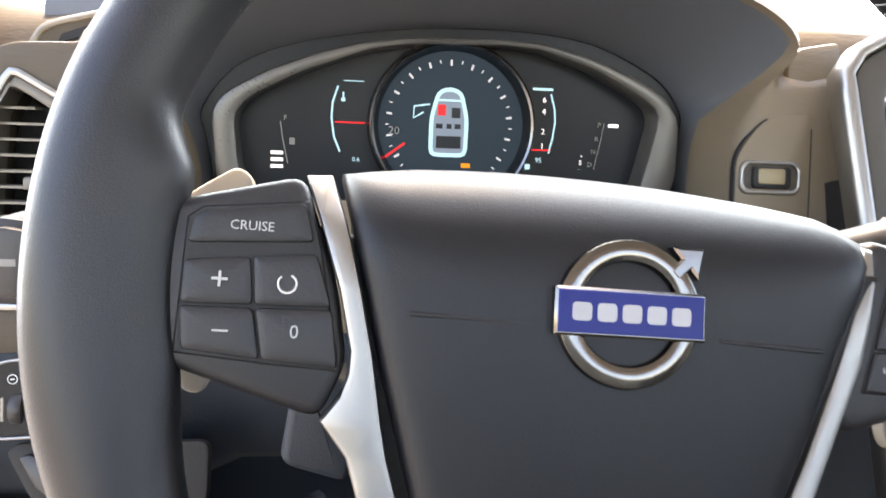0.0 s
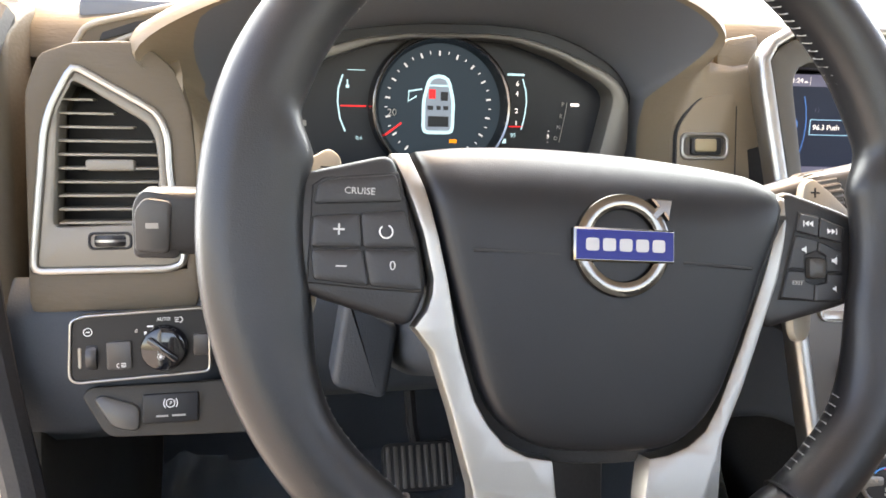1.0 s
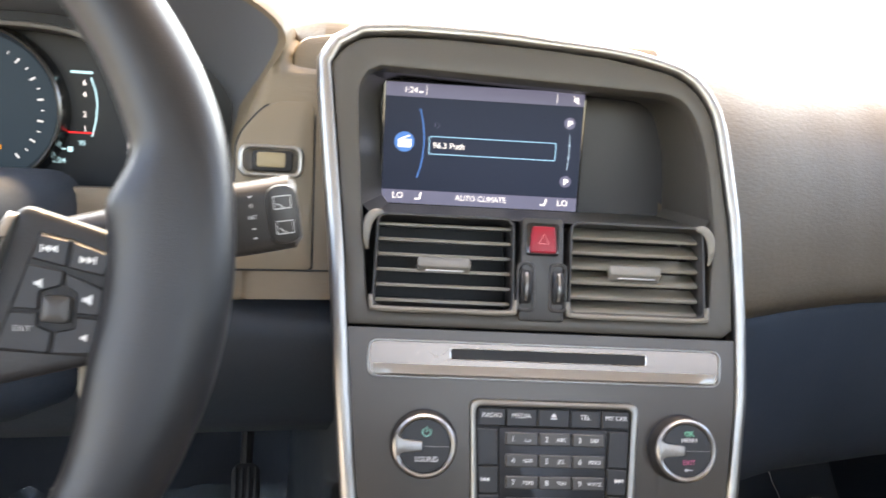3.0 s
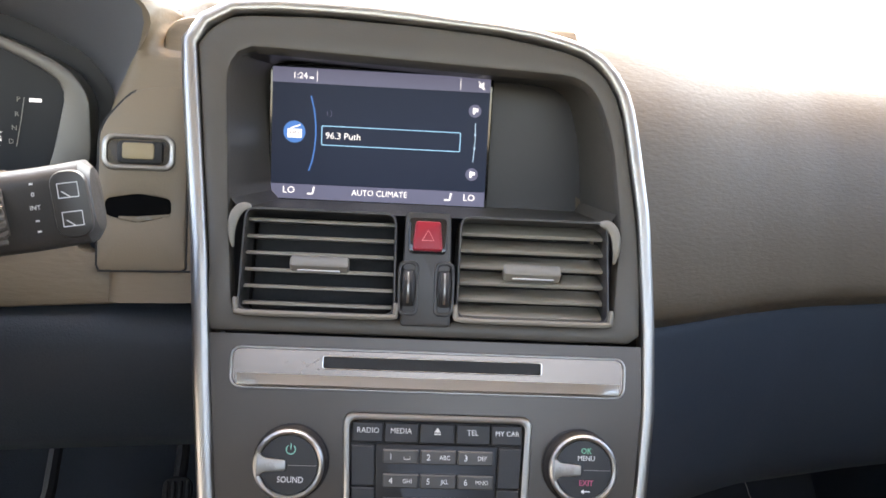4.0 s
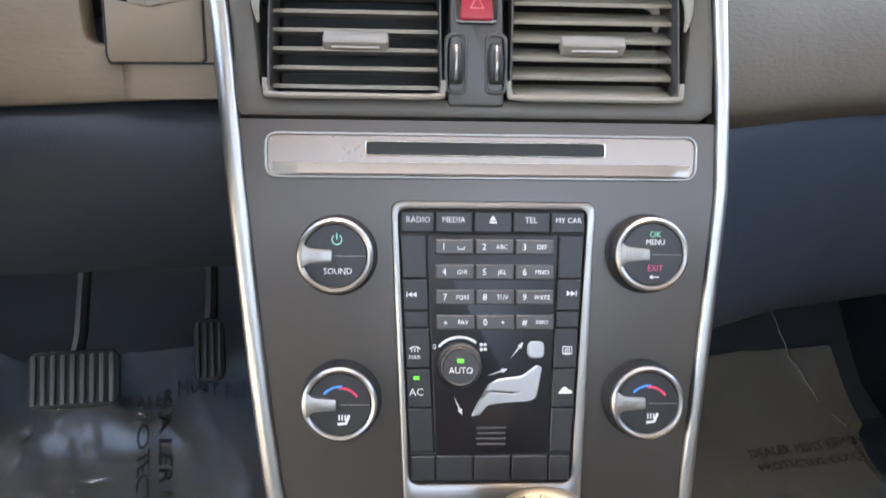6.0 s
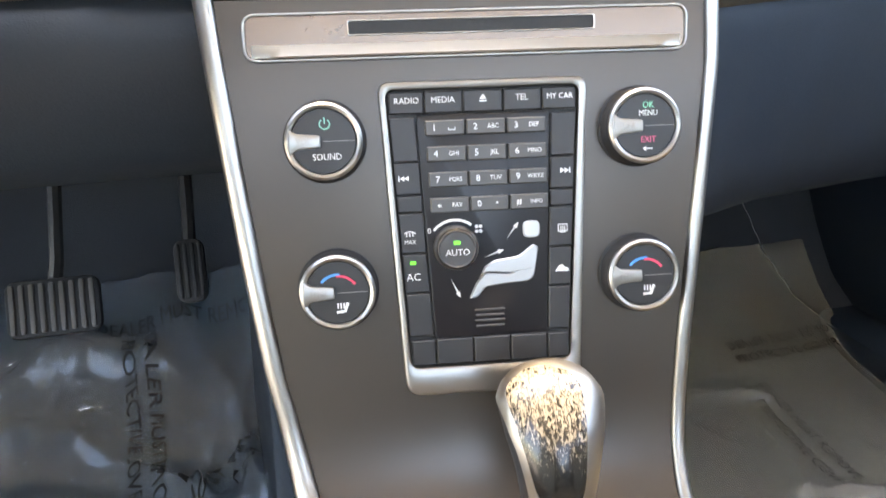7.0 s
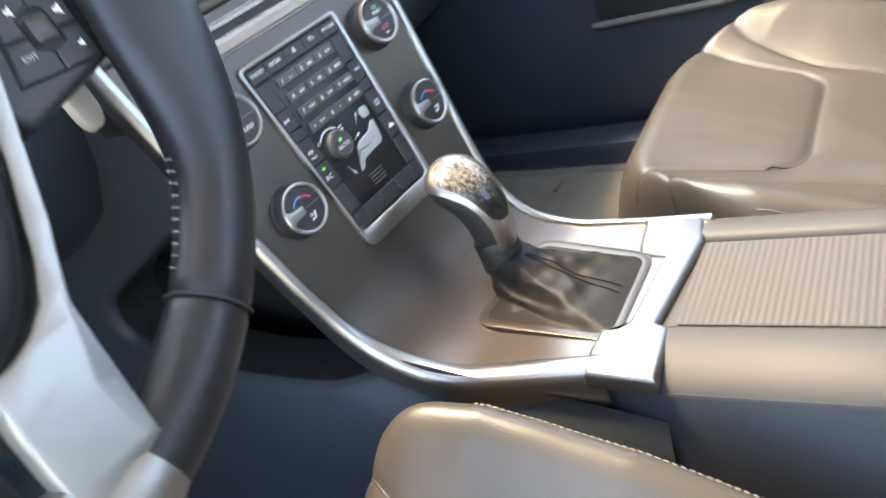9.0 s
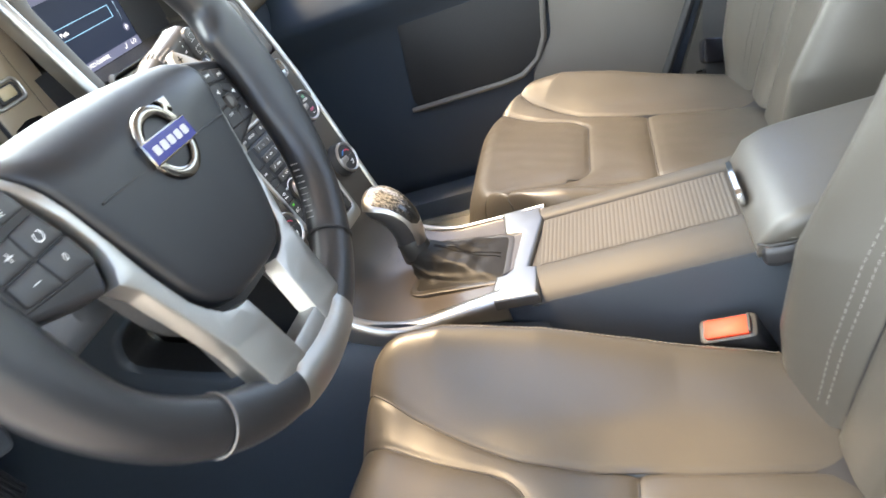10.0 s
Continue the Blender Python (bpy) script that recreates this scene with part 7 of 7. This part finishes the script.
    part("pull_grip", bm, GREY3, b, "smooth finger grip")
    bm = ident()
    slab(bm, rrect(0.0390, 0.0215, 0.0015, 3), -0.004, 0.0030, 0.001, 2)
    part("button", bm, GLOSS2, b, "black button")
    flat("brake_mark", stroke(arc(0.0, 0.0035, 0.0030, 0, 360, 14), 0.0006) + stroke(arc(0.0, 0.0035, 0.0048, 140, 220, 6), 0.0006) + stroke(arc(0.0, 0.0035, 0.0048, -40, 40, 6), 0.0006), WHITE, b, 0.0034)
    lettering("brake_letter", "P", 0.0036, WHITE, b, at(0.0002, 0.0035, 0.0034))
    flat("writing_bars", [rect(-0.0100, -0.0015, -0.0062, -0.0048), rect(0.0010, 0.0105, -0.0062, -0.0048)], DIMPRINT, b, 0.0034)


GLOSS2 = material("satin_black", (0.012, 0.012, 0.013), 0.42, spec=0.3)
light_panel()


def stalks():
    r = thing("wiper_stalk", "dark wiper stalk with printed end button", "stalk", at(-0.0085, 0.338, -0.004) @ at(0.220, 0, 0.700) @ pose(0, 0, 0, 0, -9, 0) @ at(-0.220, 0, -0.700))
    path = spline([(0.060, 0.02, 0.700), (0.12, 0.006, 0.700), (0.17, 0.0, 0.699), (0.205, -0.002, 0.699), (0.232, -0.003, 0.7005)], 5)
    n = len(path)
    bm = ident()
    rows = []
    for i, p in enumerate(path):
        t = i / (n - 1)
        h = 0.009 + 0.0088 * min(1, max(0, (t - 0.25) / 0.35))
        d = 0.009 + 0.004 * t
        if i == n - 1:
            h, d = h * 0.78, d * 0.72
        rows.append([(p.x, p.y + q[0], p.z + q[1]) for q in rrect(2 * d, 2 * h, 0.0085, 6)])
    grid(bm, rows, close_u=True, cap=True)
    part("stalk_body", bm, BEZEL, r, "dark stalk")
    bm = ident()
    slab(bm, rrect(0.0148, 0.0285, 0.006, 5), 0, 0.0030, 0.0018, 2, m=at(0.2245, -0.0150, 0.7005) @ pose(0, 0, 0, 90))
    part("end_button", bm, BEZEL, r, "dark end button")
    m = at(0, -0.0183, 0) @ UPRIGHT
    for y in (0.7065, 0.6945):
        w = flat("wiper_mark", stroke([(0.2205, y - 0.0030), (0.2207, y + 0.0030), (0.2286, y + 0.0030), (0.2284, y - 0.0030), (0.2205, y - 0.0030)], 0.0005) + stroke([(0.2220, y - 0.0003), (0.2250, y - 0.0028)], 0.0005), WHITE, r)
        w.matrix_basis = m
    bm = ident()
    rows = []
    for dx, q in ((-0.010, 0.0150), (-0.008, 0.0166), (0.008, 0.0166), (0.010, 0.0150)):
        rows.append([(0.188 + dx, -0.001 + (q + 0.0012 * (k % 4 in (1, 2))) * math.cos(2 * math.pi * k / 104), 0.6995 + (q + 0.0012 * (k % 4 in (1, 2))) * math.sin(2 * math.pi * k / 104)) for k in range(104)])
    grid(bm, rows, close_u=True, cap=True)
    part("sweep_ring", bm, GREY, r, "ribbed ring")
    for k, y in enumerate((0.7105, 0.7060, 0.7005, 0.6950, 0.6905)):
        if k in (1, 2):
            w = lettering("setting_mark", ("0", "INT")[k - 1], 0.0027, WHITE, r, at(0.2100, -0.0154, y) @ pose(0, 0, 0, 90))
        else:
            w = flat("setting_mark", [rect(0.2092, 0.2108, y - 0.0004, y + 0.0004)], WHITE, r)
            w.matrix_basis = at(0, -0.0154, 0) @ UPRIGHT
    l = thing("indicator_stalk", "dark indicator stalk with a dark grey end button", "stalk", at(-0.0147, 0.330, -0.007))
    path = spline([(-0.060, 0.02, 0.688), (-0.12, 0.006, 0.688), (-0.16, 0.0, 0.689), (-0.190, -0.002, 0.690)], 5)
    n = len(path)
    bm = ident()
    rows = []
    for i, p in enumerate(path):
        t = i / (n - 1)
        h = 0.009 + 0.0075 * min(1, max(0, (t - 0.25) / 0.35))
        rows.append([(p.x, p.y + q[0], p.z + q[1]) for q in rrect(0.024, 2 * h, 0.006, 4)])
    grid(bm, rows, close_u=True, cap=True)
    part("stalk_body", bm, PLASTIC, l, "dark stalk")
    bm = ident()
    slab(bm, rounded([(-0.0125, -0.0165), (0.0095, -0.0175), (0.0115, 0.0150), (-0.0075, 0.0175), (-0.0120, 0.0100)], 0.004), -0.020, 0.0, 0.002, 2, m=at(-0.1900, -0.0130, 0.689) @ pose(0, 0, 0, 90))
    part("end_cap", bm, PLASTIC, l, "dark end cap")
    bm = ident()
    slab(bm, rounded([(-0.0105, -0.0130), (0.0055, -0.0140), (0.0075, 0.0120), (-0.0050, 0.0140), (-0.0100, 0.0080)], 0.003), 0, 0.0030, 0.0015, 2, m=at(-0.1905, -0.0130, 0.689) @ pose(0, 0, 0, 90))
    part("end_button", bm, BEZEL, l, "dark grey button")
    w = flat("button_word", [rect(-0.1955, -0.1895, 0.6878, 0.6906)], DIMPRINT, l)
    w.matrix_basis = at(0, -0.0163, 0) @ UPRIGHT


stalks()


# ---- belts ----
def belts():
    b = thing("belt_buckle", "black belt buckle with an orange release button", "belt buckle", at(0.258, -0.040, 0.258) @ pose(0, 0, 0, -9, -24, -8))
    bm = ident()
    slab(bm, rrect(0.028, 0.058, 0.006, 4), -0.11, -0.002, 0.003, 2)
    part("buckle_body", bm, PLASTIC, b, "black buckle body")
    bm = ident()
    slab(bm, rrect(0.021, 0.046, 0.004, 4), -0.004, 0.0015, 0.0015, 2)
    part("release_button", bm, ORANGE, b, "orange release button")
    bm = ident()
    slab(bm, rrect(0.0205, 0.003, 0.001, 2, 0, -0.022), 0.002, 0.0045, 0.0005, 1)
    part("tongue_slot", bm, RUBBER, b, "dark slot")
    s = thing("seat_belt", "dark passenger seat belt hanging by the door pillar", "seat belt")
    bm = ident()
    pts = spline([(1.085, -0.30, 0.90), (1.080, -0.24, 0.60), (1.070, -0.18, 0.40), (1.055, -0.15, 0.27), (1.06, -0.14, 0.15)], 6)
    grid(bm, [[(p.x, p.y - 0.022, p.z), (p.x + 0.001, p.y, p.z), (p.x, p.y + 0.022, p.z)] for p in pts])
    part("webbing", bm, RUBBER, s, "dark webbing")
    bm = ident()
    slab(bm, rrect(0.055, 0.045, 0.01, 4), -0.008, 0.008, 0.004, 2, m=pose(1.050, -0.145, 0.245, 70, 20, -70))
    part("buckle", bm, GLOSS, s, "glossy black belt tongue")
    bm = ident()
    slab(bm, rrect(0.040, 0.012, 0.004, 4), -0.003, 0.003, 0.001, 2, m=pose(1.062, -0.120, 0.205, 70, 10, -60))
    part("latch_plate", bm, CHROME, s, "bright metal latch plate")
    bm = ident()
    slab(bm, rrect(0.034, 0.010, 0.003, 4), -0.003, 0.003, 0.001, 2, m=pose(1.070, -0.135, 0.262, 60, -30, -60))
    part("guide", bm, CHROME, s, "bright metal guide")


belts()


# ---- protective film on the floors ----
def film(name, x0, x1, y0, y1, seed, lines, mat=None, rough=1.0, ridges=()):
    f = thing(name, "crumpled clear protective film with black writing on the carpet", "plastic film")
    rnd = random.Random(seed)
    nx, ny = 170, 170
    folds = [(rnd.uniform(0, 1), rnd.uniform(0, 1), rnd.uniform(0, math.pi), rnd.uniform(0.003, 0.010) * rough, rnd.uniform(0.004, 0.016), rnd.uniform(0.10, 0.35)) for _ in range(34)]

    def hgt(u, v):
        h = 0.008 + rough * (0.005 * noise.noise((u * 5 + seed, v * 5, 1)) + 0.010 * (1 - abs(noise.noise((u * 4.2 + seed, v * 4.8, 6)))) ** 6 + 0.006 * (1 - abs(noise.noise((u * 10, v * 11 + seed, 4)))) ** 5 + 0.0022 * abs(noise.noise((u * 21 + seed, v * 24, 9))))
        for cu, cv, a, am, w, reach in folds:
            d = (u - cu) * math.cos(a) + (v - cv) * math.sin(a)
            q = (u - cu) * math.sin(a) - (v - cv) * math.cos(a)
            h += am * math.exp(-abs(d) / w - (q / reach) ** 2)
        p = Vector((x0 + (x1 - x0) * u, y0 + (y1 - y0) * v))
        for line, high, wide in ridges:
            near = 9.0
            for a, b in zip(line, line[1:]):
                a, b = Vector(a), Vector(b)
                k = max(0.0, min(1.0, (p - a).dot(b - a) / (b - a).length_squared))
                near = min(near, (p - a - (b - a) * k).length)
            if near < wide * 5:
                h += high * math.exp(-near / wide) * (0.75 + 0.5 * noise.noise((p.x * 22, p.y * 22, 5)))
        return h

    def place(u, v, lift=0.0):
        y = y0 + (y1 - y0) * v
        base = curve1(FLOOR_LINE, y) + hump(x0 + (x1 - x0) * u)
        return Vector((x0 + (x1 - x0) * u, y, 0.004 + base + hgt(u, v) + lift))

    bm = ident()
    grid(bm, [[place(i / (nx - 1), j / (ny - 1)) for i in range(nx)] for j in range(ny)])
    facing(bm, (0, 0, 1))
    part("sheet", bm, mat or FILM, f, "clear plastic sheet", angle=180, turn=False)
    for s, size, u, v, turn in lines:
        ob = lettering("writing", s, size, INK, f, Matrix.Identity(4))
        rot = pose(0, 0, 0, 0, 0, turn)
        me = ob.data
        for vert in me.vertices:
            q = rot @ vert.co
            uu = (u + q.x - x0) / (x1 - x0)
            vv = (v + q.y - y0) / (y1 - y0)
            vert.co = place(min(1, max(0, uu)), min(1, max(0, vv)), 0.003)
    return f


RIDGES = [([(-0.20, 0.94), (-0.08, 0.955), (0.0, 0.985), (0.06, 0.970), (0.14, 0.958)], 0.040, 0.016),
          ([(-0.22, 0.86), (-0.08, 0.90), (0.0, 0.893), (0.09, 0.835), (0.16, 0.772), (0.205, 0.70)], 0.036, 0.013),
          ([(0.150, 1.00), (0.205, 0.93), (0.225, 0.84), (0.235, 0.74)], 0.030, 0.012)]
INK = material("ink_black", (0.008, 0.008, 0.008), 0.7)
glint_edge = clear("film_edge_glint", (0.90, 0.92, 0.94), 0.10, 0.80, (0.74, 0.74, 0.72))
right_film = film("floor_film", 0.56, 1.15, 0.18, 1.02, 3, [("DEALER MUST REMOVE", 0.0195, 0.990, 0.563, 4), ("PROTECTIVE COVER", 0.0195, 0.975, 0.537, 4), ("DEALER MUST REMOVE", 0.0195, 0.945, 0.715, -91), ("PROTECTIVE COVER", 0.0195, 0.915, 0.690, -91), ("DEALER MUST REMOVE", 0.0200, 1.040, 0.893, 2), ("PROTECTIVE COVER", 0.0200, 1.030, 0.868, 2)], CLOUDY_LIT, 0.30, [([(0.85, 0.815), (0.90, 0.800), (0.935, 0.783)], 0.018, 0.007), ([(0.86, 0.615), (0.92, 0.600), (0.98, 0.575), (1.05, 0.56)], 0.022, 0.008)])
# the far edge of that film, folded up against the toe board; its glints are painted white
bm = ident()
fold = spline([(0.985, 1.085, 0.292), (1.025, 1.075, 0.268), (1.050, 1.045, 0.205), (1.072, 1.005, 0.140), (1.098, 0.962, 0.088), (1.130, 0.930, 0.055)], 8)
tube(bm, [p + Vector((0.006 * noise.noise((p.y * 60, 3.1, 2)), 0.0, 0.004 + 0.004 * noise.noise((p.y * 45, 1.7, 1)))) for p in fold], 0.0026, 7, squash=0.5)
part("folded_edge", bm, glint_edge, right_film, "folded film edge with glints painted white", turn=False)
film("floor_film", -0.36, 0.27, 0.25, 1.05, 8, [("DEALER MUST REMOVE", 0.024, 0.112, 0.875, -86), ("PROTECTIVE COVER", 0.024, 0.083, 0.885, -86), ("DEALER MUST REMOVE", 0.024, 0.090, 0.690, -165), ("PROTECTIVE COVER", 0.024, 0.070, 0.722, -165), ("DEALER MUST REMOVE", 0.022, 0.150, 1.010, 2), ("MUST REMOVE", 0.024, 0.208, 0.829, 40), ("COVER", 0.024, 0.232, 0.812, 40)], None, 1.5, RIDGES)


# ---- door opening by the driver ----
def door_opening():
    bm = ident()
    tube(bm, spline([(-0.345, 0.56, 0.80), (-0.352, 0.50, 0.735), (-0.350, 0.49, 0.66), (-0.340, 0.48, 0.56), (-0.318, 0.46, 0.44), (-0.300, 0.42, 0.30), (-0.31, 0.36, 0.14), (-0.36, 0.25, 0.08), (-0.40, 0.0, 0.075), (-0.40, -0.6, 0.075)], 6), 0.014, 10)
    tagged(part("door_seal", bm, RUBBER), "black rubber door seal round the opening", "seal", kind="structure")
    bm = ident()
    slab(bm, rounded([(-0.60, -0.25), (-0.352, -0.25), (-0.352, 1.00), (-0.60, 0.90)], 0.02), 0, 0.05, 0.01, 2, m=Matrix(((1, 0, 0, 0), (0, 0, -1, 0.70), (0, 1, 0, 0), (0, 0, 0, 1))))
    tagged(part("hinge_pillar", bm, material("pillar_paint", (0.50, 0.46, 0.41), 0.4, grain=0.1)), "pale painted hinge pillar beside the dashboard", "pillar", kind="structure")


door_opening()


# ---- windscreen demister vent at the dashboard corner ----
def corner_vent():
    v = thing("demister_vent", "narrow demister vent in a pale moulded corner of the dashboard", "air vent")
    m = at(0, 0.578, 0) @ UPRIGHT
    line = spline([(x, z, 0) for x, z in ((-0.300, 0.774), (-0.293, 0.788), (-0.284, 0.797), (-0.253, 0.806), (-0.213, 0.816), (-0.203, 0.813), (-0.246, 0.794), (-0.283, 0.778), (-0.300, 0.774))], 4)[:-1]
    bm = ident()
    slab(bm, [(p.x, p.y) for p in line], -0.02, 0.0, 0.001, 1, m=m)
    bmesh.ops.recalc_face_normals(bm, faces=bm.faces[:])
    part("moulding", bm, DASH, v, "tan moulding")
    bm = ident()
    tube(bm, [m @ Vector((p.x, p.y, 0.0)) for p in line], 0.0024, 8, closed=True)
    part("rim", bm, TAN, v, "pale moulded rim")
    bm = ident()
    slab(bm, rounded([(-0.279, 0.7845), (-0.250, 0.7945), (-0.216, 0.8055), (-0.214, 0.8085), (-0.252, 0.8005), (-0.276, 0.7915)], 0.002), -0.003, 0.0016, 0.0005, 1, m=m)
    part("opening", bm, RUBBER, v, "dark opening")


corner_vent()
